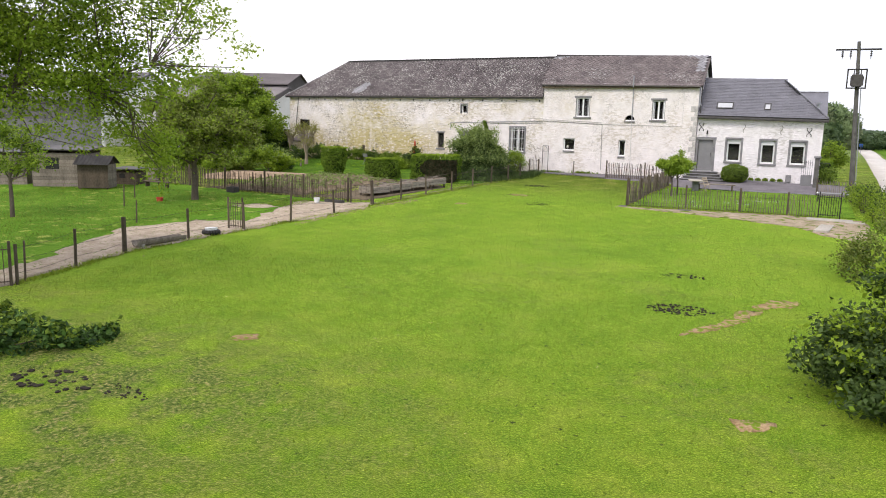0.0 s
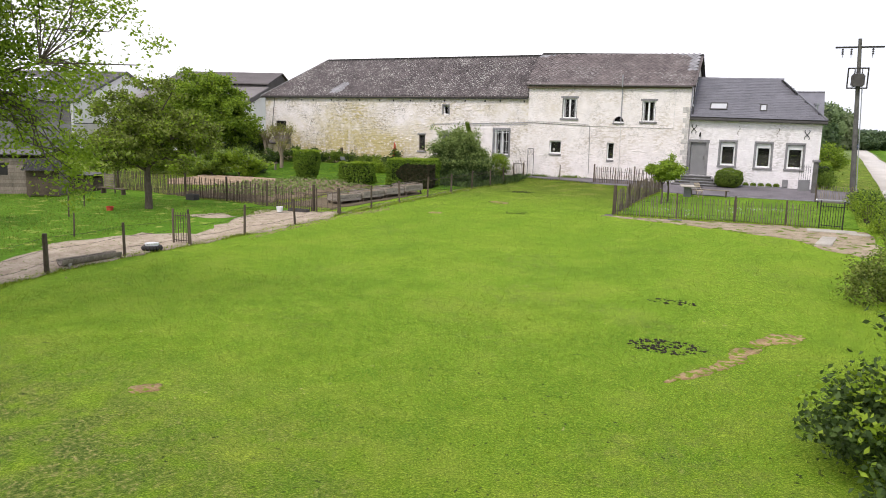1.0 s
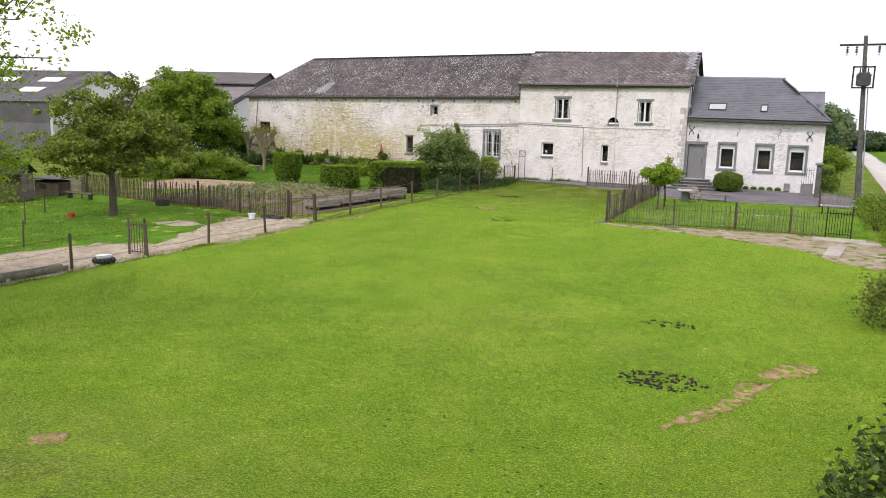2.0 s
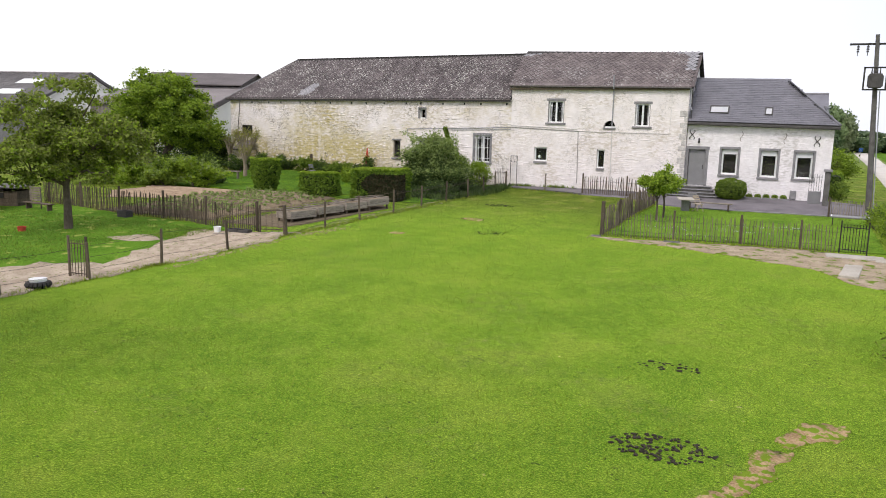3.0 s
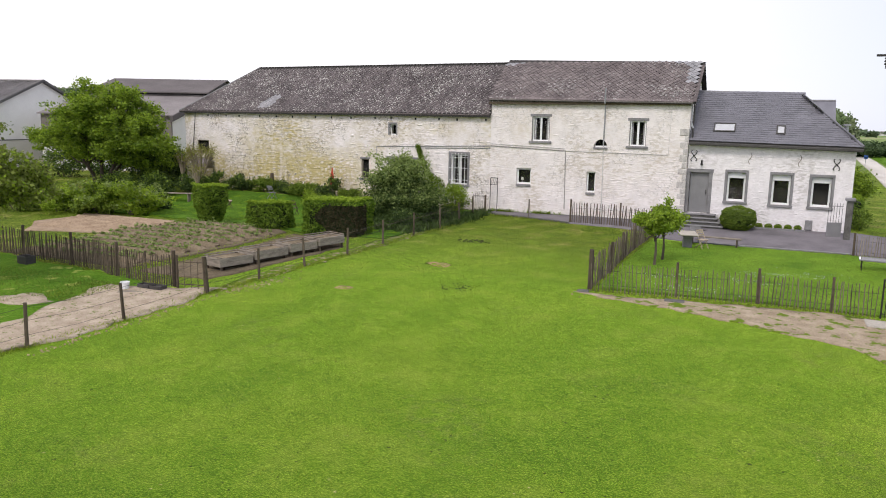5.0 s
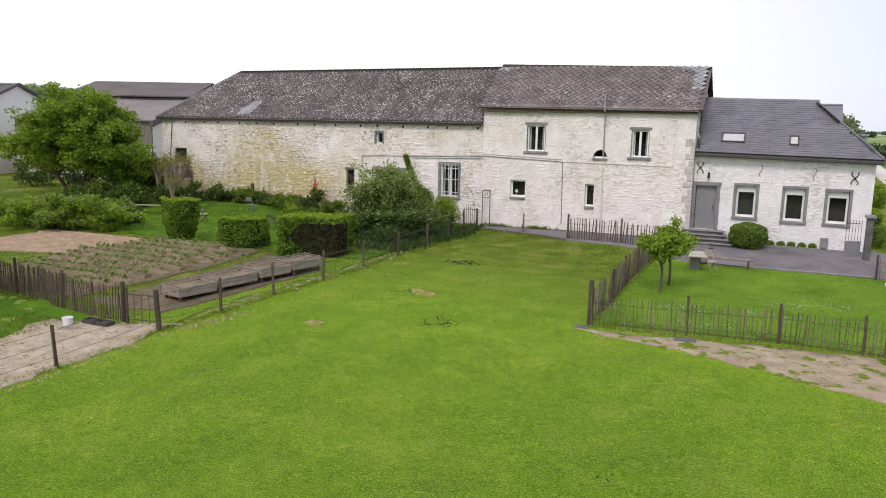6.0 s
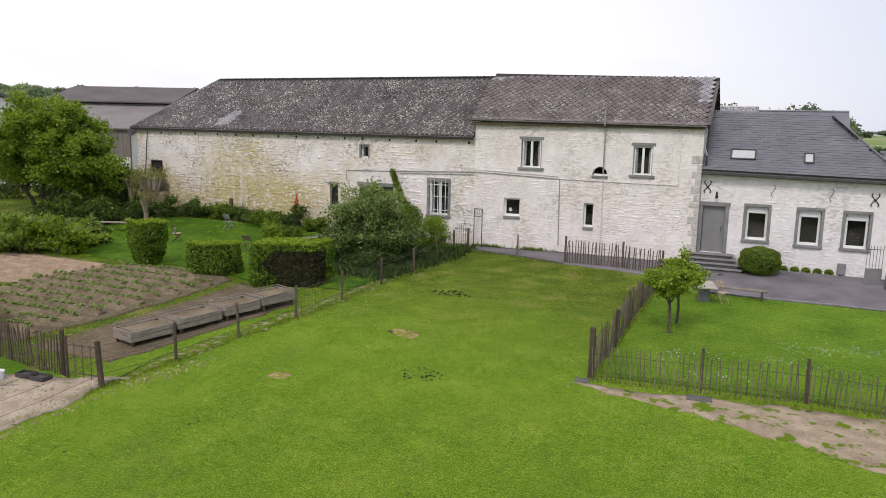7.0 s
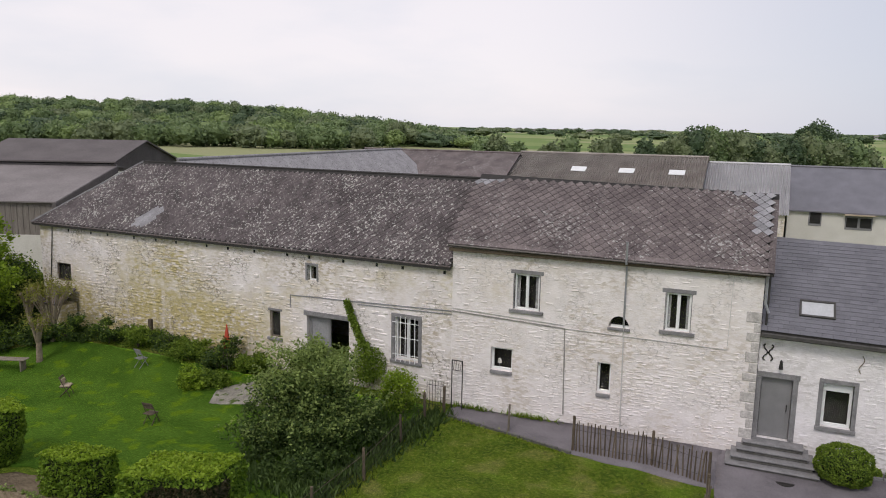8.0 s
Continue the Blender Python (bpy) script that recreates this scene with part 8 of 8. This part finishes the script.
# ---- buildings behind the farm ----
def corrugated(bm, a, b, c, d, waves, depth=0.04):
    """A corrugated sheet: a-b along the eave, d-c along the ridge."""
    a, b, c, d = Vector(a), Vector(b), Vector(c), Vector(d)
    nrm = (b - a).cross(d - a).normalized()
    if nrm.z < 0:
        nrm = -nrm
    lo, hi = [], []
    n = waves * 4
    for k in range(n + 1):
        t, o = k / n, nrm * depth * (0, 1, 0, -1)[k % 4]
        lo.append(bm.verts.new(a.lerp(b, t) + o)), hi.append(bm.verts.new(d.lerp(c, t) + o))
    for k in range(n):
        bm.faces.new([lo[k], lo[k + 1], hi[k + 1], hi[k]])


M_FIBRE = surface("brown_grey_fibre_cement", (0.165, 0.145, 0.143), (0.25, 0.225, 0.22), 0.5, 9, 0.9, 0.3)
M_FIBRE_RIBBED = surface("weathered_ribbed_fibre_cement", (0.27, 0.24, 0.215), (0.44, 0.395, 0.36), 0.7, 9, 0.9, 0.3)
M_FIBRE_DARK = surface("dark_fibre_cement", (0.095, 0.082, 0.082), (0.150, 0.132, 0.130), 0.5, 9, 0.9, 0.3)
M_FIBRE_PALE = surface("pale_fibre_cement", (0.50, 0.485, 0.50), (0.66, 0.645, 0.66), 0.6, 9, 0.9, 0.3)
M_SCALE_SLATE = surface("lilac_grey_slate", (0.23, 0.215, 0.22), (0.38, 0.36, 0.365), 1.2, 12, 0.85, 0.5, spots=(0.14, 0.13, 0.13), spot_scale=7.0, spot_at=0.58)
M_CLAD = surface("brown_timber_cladding", (0.16, 0.138, 0.122), (0.26, 0.23, 0.205), 2, 20, 0.9, 0.4, stretch=(3, 3, 0.3))
M_CREAM = surface("cream_render", (0.58, 0.55, 0.50), (0.70, 0.67, 0.62), 0.8, 14, 0.9, 0.2)
M_RENDER = surface("pale_grey_render", (0.52, 0.51, 0.50), (0.62, 0.61, 0.60), 0.7, 14, 0.9, 0.2)
M_SKYLIGHT = surface("milky_rooflight", (0.70, 0.70, 0.70), (0.80, 0.80, 0.80), 2, 10, 0.4, 0.0)


def gable_building(name, x0, x1, y0, y1, eave, ridge, label, wall_m, roof_m, waves=0, lights=(), clad=0, ridge_at=0.5, category="shed", over=0.25, hip=0.0, turn=0.0, at=None, gable_m=None):
    """A long building along x with a pitched roof; lights: (x, width) of rooflights on the front slope."""
    b = thing(name, pose((x0 + x1) / 2 if at is None else at[0], y0 if at is None else at[1], 0, 0, 0, turn), label, category)
    w, d = (x1 - x0) / 2, y1 - y0
    ry = d * ridge_at
    g = min(ground_z((x0 + x1) / 2, y0), 0) - 0.5
    part("wall", one_box(-w, w, 0, 0.25, g, eave), wall_m, b), part("wall", one_box(-w, w, d - 0.25, d, g, eave), wall_m, b)
    for s in (-1, 1):
        bm = bmesh.new()
        ring = [(0.252, g), (d - 0.252, g), (d - 0.252, eave), (ry, ridge - 0.12 if not hip else eave), (0.252, eave)]
        p, q = [bm.verts.new((s * w, y, z)) for y, z in ring], [bm.verts.new((s * (w - 0.25), y, z)) for y, z in ring]
        bm.faces.new(p), bm.faces.new(q[::-1])
        for i in range(5):
            bm.faces.new([p[i], p[(i + 1) % 5], q[(i + 1) % 5], q[i]])
        bmesh.ops.recalc_face_normals(bm, faces=bm.faces[:])
        part("wall", bm, gable_m or wall_m, b)
    roof = new("roof")
    roof.parent = b
    e = eave - over * (ridge - eave) / ry
    wr = w + over
    h = hip
    for lo_y, lo_z in ((-over, e), (d + over, eave - over * (ridge - eave) / (d - ry))):
        bm = bmesh.new()
        A, B, C, D_ = (-wr, lo_y, lo_z), (wr, lo_y, lo_z), (wr - h, ry, ridge), (-wr, ry, ridge)
        if waves:
            corrugated(bm, A, B, C, D_, waves)
            bmesh.ops.solidify(bm, geom=bm.faces[:], thickness=0.03)
        else:
            roof_plane(bm, [A, B, C, D_], 0.1)
        part("roof_slope", bm, roof_m, roof)
    if h:
        bm = bmesh.new()
        roof_plane(bm, [(wr, -over, e), (wr, d + over, e), (wr - h, ry, ridge)], 0.1)
        part("roof_slope", bm, roof_m, roof)
    bm = bmesh.new()
    rod(bm, (-wr, ry, ridge + 0.03), (wr - h, ry, ridge + 0.03), 0.1, sides=8)
    part("ridge", bm, roof_m, roof)
    sl = Vector((0, ry + over, ridge - e)).normalized()
    nn = Vector((0, -sl.z, sl.y))
    for x, lw, t, lh in lights:
        o = Vector((x, -over, e)).lerp(Vector((x, ry, ridge)), t) + nn * 0.08
        bm = bmesh.new()
        vs = [o, o + Vector((lw, 0, 0)), o + Vector((lw, 0, 0)) + sl * lh, o + sl * lh]
        roof_plane(bm, [tuple(v) for v in vs], 0.05)
        part("rooflight", bm, M_SKYLIGHT, roof, "milky rooflight")
    if clad:
        n = int(2 * w / clad)
        for k in range(n):
            part("batten", one_box(-w + clad * k, -w + clad * k + 0.05, -0.03, -0.001, g + 1.5, eave - 0.1), wall_m, b)
    return b


M_PANEL = surface("white_sheet_panels", (0.80, 0.775, 0.745), (0.88, 0.855, 0.825), 0.6, 9, 0.7, 0.1)
# shed with a stepped roof beyond the barn; its right front corner lies at (-34.7, 52.5)
sh = gable_building("stepped_shed", -6.0, 6.0, 0.0, 30.0, 5.75, 7.7, "long farm shed with brown cladding and a stepped dark roof", M_CLAD, M_FIBRE, 0, (), 0.42, 0.31, turn=21.8, at=(-34.7 - 6.0 * 0.928, 52.5 - 6.0 * 0.372), gable_m=M_PANEL)
part("plinth", one_box(-6.0, 6.0, -0.09, -0.032, -0.8, 3.3), M_CREAM, sh, "beige lower wall")
bm = bmesh.new()
roof_plane(bm, [(-6.3, 8.9, 8.05), (6.3, 8.9, 8.05), (6.3, 15.3, 9.65), (-6.3, 15.3, 9.65)], 0.12)
part("upper_roof", bm, M_FIBRE_DARK, sh, "dark upper roof slope")
bm = bmesh.new()
roof_plane(bm, [(-6.3, 15.3, 9.65), (6.3, 15.3, 9.65), (6.3, 30.4, 5.6), (-6.3, 30.4, 5.6)], 0.12)
part("upper_roof", bm, M_FIBRE_DARK, sh)
bm = bmesh.new()
bm.faces.new([bm.verts.new(q) for q in ((6.05, 9.3, 7.3), (6.05, 30.0, 5.3), (6.05, 30.0, 5.6), (6.05, 15.3, 9.5), (6.05, 9.3, 8.0))])
bmesh.ops.solidify(bm, geom=bm.faces[:], thickness=-0.06)
part("gable", bm, M_FIBRE, sh, "grey gable cladding")
# deep dark board draws the shadow band below the verge
bm = bmesh.new()
roof_plane(bm, [(6.02, -0.35, 5.62), (6.32, -0.35, 5.62), (6.32, 9.3, 7.64), (6.02, 9.3, 7.64)], 0.5)
part("bargeboard", bm, M_FIBRE_DARK, sh, "dark verge board standing for the overhang shadow")
# black sheet stands for the shade in the gap under the upper roof
part("step_gap", one_box(-6.0, 6.0, 9.4, 9.45, 7.4, 8.05), M_DARK, sh)
M_HANGAR_ROOF = surface("grey_lilac_fibre_cement", (0.20, 0.185, 0.185), (0.31, 0.29, 0.29), 0.5, 9, 0.9, 0.3)
M_STEEL = surface("grey_brown_steel_cladding", (0.085, 0.080, 0.080), (0.135, 0.127, 0.125), 0.8, 12, 0.7, 0.2)
M_BLOCK = surface("grey_blockwork", (0.12, 0.117, 0.12), (0.20, 0.195, 0.198), 0.8, 12, 0.9, 0.3)
# pale gabled hangar further left; its gable's top lies at (-50.6, 52.0)
hg = gable_building("hangar", -18.0, 18.0, 0.0, 19.0, 5.41, 8.75, "large farm hangar with white gable sheeting and rooflights", M_RENDER, M_HANGAR_ROOF, 60, tuple((12.4 - 5.2 * k, 2.4, t, 1.5) for k in range(5) for t in (0.28, 0.62)), 0, 0.5, turn=16.3, at=(-65.23, 37.86), gable_m=M_PANEL)
part("cladding", one_box(-18.0, 17.7, -0.07, -0.004, 3.3, 5.3), M_STEEL, hg, "grey-brown steel cladding")
part("plinth", one_box(-18.0, 17.7, -0.05, -0.003, -0.8, 3.29), M_BLOCK, hg, "grey blockwork")
part("plinth", one_box(18.003, 18.06, 0.1, 18.9, -0.8, 3.1), M_CREAM, hg, "cream rendered gable foot")
part("rail", one_box(18.003, 18.08, 0.1, 18.9, 3.11, 3.2), M_STEEL, hg, "dark flashing over the gable foot")
for s_ in (0, 1):
    bm = bmesh.new()
    y0, y1 = (-0.3, 9.5) if s_ == 0 else (19.3, 9.5)
    for a, c in ((18.2, 18.34),):
        vs = [bm.verts.new(q) for q in ((a, y0, 5.12), (c, y0, 5.12), (c, y1, 8.66), (a, y1, 8.66), (a, y0, 5.36), (c, y0, 5.36), (c, y1, 8.9), (a, y1, 8.9))]
        for f in ((0, 1, 2, 3), (4, 5, 6, 7), (0, 1, 5, 4), (1, 2, 6, 5), (2, 3, 7, 6), (3, 0, 4, 7)):
            bm.faces.new([vs[k] for k in f])
    bmesh.ops.recalc_face_normals(bm, faces=bm.faces[:])
    part("bargeboard", bm, M_STEEL, hg, "dark verge flashing")
# wings round the courtyard
gable_building("west_wing", -14.0, 14.0, 0.0, 6.8, 6.5, 9.2, "slate-roofed west wing of the farm", M_WALL_BARN, M_SCALE_SLATE, 0, (), 0, 0.5, "barn", turn=90, at=(-16.7, 63.2))
gable_building("north_barn", -25.0, -9.6, 73.8, 86.0, 6.2, 9.05, "slate-roofed north barn of the farm", M_WALL_BARN, M_SLATE, 0, (), 0, 0.5, "barn")
gable_building("corrugated_barn", -9.4, 6.3, 75.0, 87.0, 6.5, 9.15, "rear barn with a brown corrugated roof and rooflights", M_WALL_BARN, M_FIBRE_RIBBED, 88, ((-2.7, 1.25, 0.5, 0.8), (1.3, 1.25, 0.5, 0.8), (5.3, 1.25, 0.5, 0.8)), 0, 0.5, "barn")
gable_building("pale_roof_shed", 6.5, 12.5, 76.0, 88.0, 5.4, 8.7, "rear shed with a pale corrugated roof", M_WALL_BARN, M_FIBRE_PALE, 34, (), 0, 0.5, "shed")
rh = gable_building("rear_house", 12.8, 20.3, 81.5, 91.0, 5.35, 8.45, "cream rear house with a plain dark slate roof", M_CREAM, M_SLATE_NEW, 0, (), 0, 0.5, "house")
for x0, x1, z0, z1 in ((14.35, 15.3, 4.1, 5.2), (16.95, 18.85, 3.95, 4.9)):
    c = 16.55
    w = part("window", one_box(x0 - c, x1 - c, -0.04, -0.002, z0 - 0.1, z1, 0.005), M_BLUESTONE, rh, "dark framed rear window")
    n = 1 if x1 - x0 < 1 else 2
    for k in range(n):
        a = x0 - c + (x1 - x0) * k / n
        part("pane", one_box(a + 0.1, a + (x1 - x0) / n - 0.08, -0.06, -0.042, z0 + 0.08, z1 - 0.12), M_DARK, w)
bm = bmesh.new()
box(bm, 16.85 - 16.55, 19.0 - 16.55, -0.55, -0.02, 5.0, 5.08)
part("awning", bm, M_CHAIR, rh, "small pale awning over the window")
# courtyard chimney seen behind the hipped roof
ch = thing("flue", pose(18.75, 44.6, 4.4), "dark metal flue on the cottage roof", "flue")
bm = bmesh.new()
rod(bm, (0, 0, 0), (0, 0, 1.3), 0.12, 0.12, 10), rod(bm, (0, 0, 1.32), (0, 0, 1.42), 0.2, 0.2, 10)
part("pipe", bm, M_ZINC, ch)


# ---- woods, tree rows and far villages ----
def wood(name, spots, seed, label, mats, leaf=0.9, per=300):
    """Many far tree crowns: each a cluster of rounded lobes, solid within and covered with small leaf clumps."""
    rng = np.random.default_rng(seed)
    lists, cores = [[] for _ in mats], [([], []) for _ in mats]
    bm = bmesh.new()
    bmesh.ops.create_icosphere(bm, subdivisions=2, radius=1)
    ball_v, ball_f = np.array([tuple(v.co) for v in bm.verts]), [tuple(v.index for v in f.verts) for f in bm.faces]
    bm.free()
    for x, y, h, r in spots:
        k, g, lobes = rng.integers(len(mats)), ground_z(x, y), 9
        lr = np.array([r * 0.62, r * 0.62, min(h * 0.3, r * 0.7)])
        d = rng.normal(size=(lobes, 3))
        d /= np.linalg.norm(d, axis=1)[:, None]
        cs = np.array([x, y, g + h * 0.5]) + d * (np.array([r, r, h * 0.5]) - lr)
        for lb in cs:
            e = rng.normal(size=(per // lobes, 3))
            e /= np.linalg.norm(e, axis=1)[:, None]
            p = lb + e * lr * rng.uniform(0.78, 1.2, (len(e), 1)) * np.where(rng.random((len(e), 1)) < 0.1, 1.15, 1.0)
            lists[k].append(p[p[:, 2] > g])
            vs, fs = cores[k]
            n0 = len(vs)
            wob = 1 + 0.16 * rng.normal(size=(len(ball_v), 1))
            vs += [tuple(q) for q in lb + ball_v * lr * 0.78 * wob]
            fs += [tuple(i + n0 for i in f) for f in ball_f]
    for pts, (vs, fs), mm in zip(lists, cores, mats):
        if pts:
            tagged(new(name, leaf_mesh(name, np.concatenate(pts), leaf, rng, mm, 0.2, 0.85)), label, "woods", kind="stuff")
            tagged(new(name, mesh_of(name, vs, fs, mm)), label, "woods", kind="stuff")


rw = random.Random(21)
# far greens are paled so the air's haze sits in the leaf colour
L_FAR = leaf_material("hazed_far_leaves", (0.125, 0.180, 0.078), (0.225, 0.295, 0.128), 0.3)
L_FAR2 = leaf_material("hazed_far_leaves_light", (0.170, 0.235, 0.088), (0.290, 0.370, 0.140), 0.3)
L_FAR3 = leaf_material("hazed_far_leaves_dark", (0.066, 0.104, 0.058), (0.135, 0.185, 0.092), 0.3)
L_FAR4 = leaf_material("hazed_far_leaves_olive", (0.140, 0.178, 0.094), (0.245, 0.285, 0.145), 0.3)
L_BANK = leaf_material("dark_bank_leaves", (0.045, 0.08, 0.035), (0.11, 0.16, 0.06), 0.3)
spots = []
for row in range(9):
    dist = 372 + 24 * row
    turn = 20.5 + 0.5 * row
    while turn < 66:
        d = dist + rw.uniform(-9, 9)
        x, y = 11 - d * math.sin(radians(turn)) / math.cos(radians(turn - 23.4)), 15 + d * math.cos(radians(turn)) / math.cos(radians(turn - 23.4))
        spots.append((x, y, (rw.uniform(9.5, 14.5) - 2.6 * smooth_step(31, 40, turn)) * (0.45 + 0.55 * smooth_step(20, 28, turn)), rw.uniform(5.5, 9.5)))
        turn += rw.uniform(0.7, 1.25)
for dist in (300, 322, 346):
    turn = 27.0 + (346 - dist) * 0.10
    while turn < 66:
        d = dist + rw.uniform(-7, 7)
        x, y = 11 - d * math.sin(radians(turn)) / math.cos(radians(turn - 23.4)), 15 + d * math.cos(radians(turn)) / math.cos(radians(turn - 23.4))
        spots.append((x, y, rw.uniform(6.5, 10.5), rw.uniform(4.5, 8.0)))
        turn += rw.uniform(0.8, 1.4)
wood("wooded_hill", spots, 22, "broad-leaved wood in several greens on a low hill", [L_FAR, L_FAR2, L_FAR3, L_FAR, L_FAR4], 1.3, 720)
spots = []
for x, y, h, rr in ((-37.5, 143.6, 9.2, 2.4), (-33.9, 145, 9.8, 2.8), (-30.8, 146, 9.0, 2.0), (-25.2, 149, 9.6, 2.6), (-22.6, 150, 10.1, 2.8), (-16.8, 152, 10.6, 2.4), (-15.0, 153, 10.0, 2.0), (-9.2, 156, 9.9, 2.6), (-6.2, 157, 9.2, 2.0)):
    spots.append((x, y, h, rr))
x = -3.5
while x < 28.5:
    for dy in (0, 7):
        spots.append((x + rw.uniform(-0.5, 0.5), 159 + 0.42 * x + dy, rw.uniform(9.6, 12.2) - (1.3 if x > 22 else 0), rw.uniform(2.2, 3.6)))
    x += rw.uniform(1.6, 2.4)
wood("tree_row", spots, 23, "row of leafy trees along a field's edge", [L_FAR, L_FAR3, L_FAR4], 0.55, 1900)
wood("round_tree", [(24.0, 268, 14.5, 5.2), (20.6, 269, 12.2, 3.8), (27.6, 268, 12.6, 3.8)], 26, "big round dark tree standing over the tree row", [L_FAR3], 0.7, 3600)
spots = []
for _ in range(190):
    y = rw.uniform(700, 2000)
    spots.append((rw.uniform(-0.42, 0.24) * y, y, rw.uniform(5.0, 10.0), rw.uniform(6, 16)))
wood("far_trees", spots, 24, "far scattered trees and copses on the plain", [L_FAR3, L_FAR3, L_FAR4], 2.6, 110)
spots = [(21.5 + rw.uniform(-1.2, 1.2), 118 + rw.uniform(-5, 8), rw.uniform(4.8, 5.6), 2.1) for _ in range(6)] + [(x, 175 + rw.uniform(-6, 6) + (x - 28) * 1.0, max(0.8, 3.6 - 0.05 * (x - 28)) * rw.uniform(0.85, 1.1), 3.0) for x in np.arange(27, 75, 1.8)]
wood("roadside_trees", spots, 25, "dark trees and bushes along the far road bank", [L_BANK], 0.55, 900)
tree("roadside_tree", 20.4, 57.0, "rounded light green tree beside the road", 4.2, 0.14, [(0, 0, 1.7, 1.1, 1.1, 0.95), (0.2, 0, 1.3, 1.0, 1.0, 0.7)], 110, 40, 0.2, 0.16, L_BRIGHT, 160, second=(L_MID, 0.5), limbs=12, trunk_top=1.4)
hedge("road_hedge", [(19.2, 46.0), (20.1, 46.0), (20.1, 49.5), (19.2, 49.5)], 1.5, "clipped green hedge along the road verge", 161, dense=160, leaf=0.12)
shrub("verge_bush", 19.8, 44.9, "low green bush at the house corner", [(0, 0, 0.6, 0.7, 0.8, 0.7)], 50, 40, 0.15, 0.1, L_MID, 162)
for k in range(26):
    y = 1250 + 60 * (k % 9) + rw.uniform(-40, 40)
    x = y * (-0.33 + 0.62 * k / 26)
    v = thing("village_house", pose(x, y, ground_z(x, y), 0, 0, rw.uniform(-40, 40)), "far village house with a grey roof", "house", "houses of the far village")
    part("wall", one_box(-6, 6, -4, 4, -1, 3.6), M_RENDER, v)
    bm = bmesh.new()
    roof_plane(bm, [(-6.4, -4.5, 3.4), (6.4, -4.5, 3.4), (6.4, 0, 7.0), (-6.4, 0, 7.0)], 0.2), roof_plane(bm, [(-6.4, 0, 7.0), (6.4, 0, 7.0), (6.4, 4.5, 3.4), (-6.4, 4.5, 3.4)], 0.2)
    part("roof", bm, M_FIBRE, v)


# ---- grass blades on the meadow, the small lawn and the garden lawn ----
rng_g = np.random.default_rng(200)


def scatter(x0, x1, y0, y1, n):
    return np.column_stack([rng_g.uniform(x0, x1, n), rng_g.uniform(y0, y1, n)])


near = scatter(-1.8, 20.5, -8, 8, 150000)
thin = np.clip((13 - near[:, 0]) / 6, 0, 1) * np.clip((1 - near[:, 1]) / 4, 0, 1)
near = near[rng_g.random(len(near)) > 0.8 * thin]
mid_g = scatter(-1.2, 20.5, 8, 24, 90000)
far_g = scatter(-0.4, 10, 24, 40, 45000)
tufts("meadow_grass", np.concatenate([near[::3], mid_g[::4]]), 0.045, 201, L_LAWN, "short green grass blades on the meadow", "grass")
tufts("meadow_grass", far_g[::5], 0.05, 206, L_MID, "deeper green grass near the house", "grass")
tufts("lawn_grass", np.concatenate([scatter(10.2, 20, 25.8, 37.4, 44000)]), 0.06, 202, L_MID, "fresh green lawn grass with clover", "grass")
tufts("garden_grass", np.concatenate([scatter(-19, -0.6, 32.2, 41, 30000), scatter(-13, -6.6, 31.6, 33, 3000)]), 0.06, 203, L_MID, "green garden lawn grass", "grass")
tufts("run_grass", np.concatenate([scatter(-22, -6.6, 4, 19.2, 40000), scatter(-6.6, -4.8, 16.5, 19, 2500)]), 0.09, 204, L_MID, "grass in the poultry run", "grass")
edge = []
for (ax, ay), (bx, by) in zip(POSTS, POSTS[1:]):
    t = rng_g.random(900)
    edge.append(np.column_stack([ax + (bx - ax) * t + rng_g.normal(0, 0.12, 900), ay + (by - ay) * t + rng_g.normal(0, 0.12, 900)]))
for a, b in (((10, 25.2), (18.7, 25.7)), ((10.05, 25.2), (10.1, 38)), ((0.2, 40.8), (5.4, 39.7)), ((-19, 21.8), (-3.2, 19.4)), ((-6.9, 21.2), (-6.0, 29.4)), ((-5.7, 21.2), (-5.2, 29.4))):
    t = rng_g.random(1500)
    edge.append(np.column_stack([a[0] + (b[0] - a[0]) * t + rng_g.normal(0, 0.1, 1500), a[1] + (b[1] - a[1]) * t + rng_g.normal(0, 0.1, 1500)]))
tufts("edge_grass", np.concatenate(edge)[::2], 0.09, 205, L_LAWN, "longer grass along the fences", "grass")
# daisies on the small lawn
dp = []
for cx, cy in ((15.5, 30.5), (12.2, 28.5), (17.2, 31.0), (13.2, 27.0), (15.0, 29.0)):
    dp.append(np.column_stack([cx + rng_g.normal(0, 0.6, 70), cy + rng_g.normal(0, 0.35, 70), np.full(70, 0.05) + np.array([ground_z(cx, cy)] * 70)]))
tagged(new("daisies", leaf_mesh("daisies", np.concatenate(dp), 0.034, rng_g, M_FRAME, 1.0, 1.0)), "white daisies in the small lawn", "flowers", kind="stuff")

lay_slates()
lay_stones()
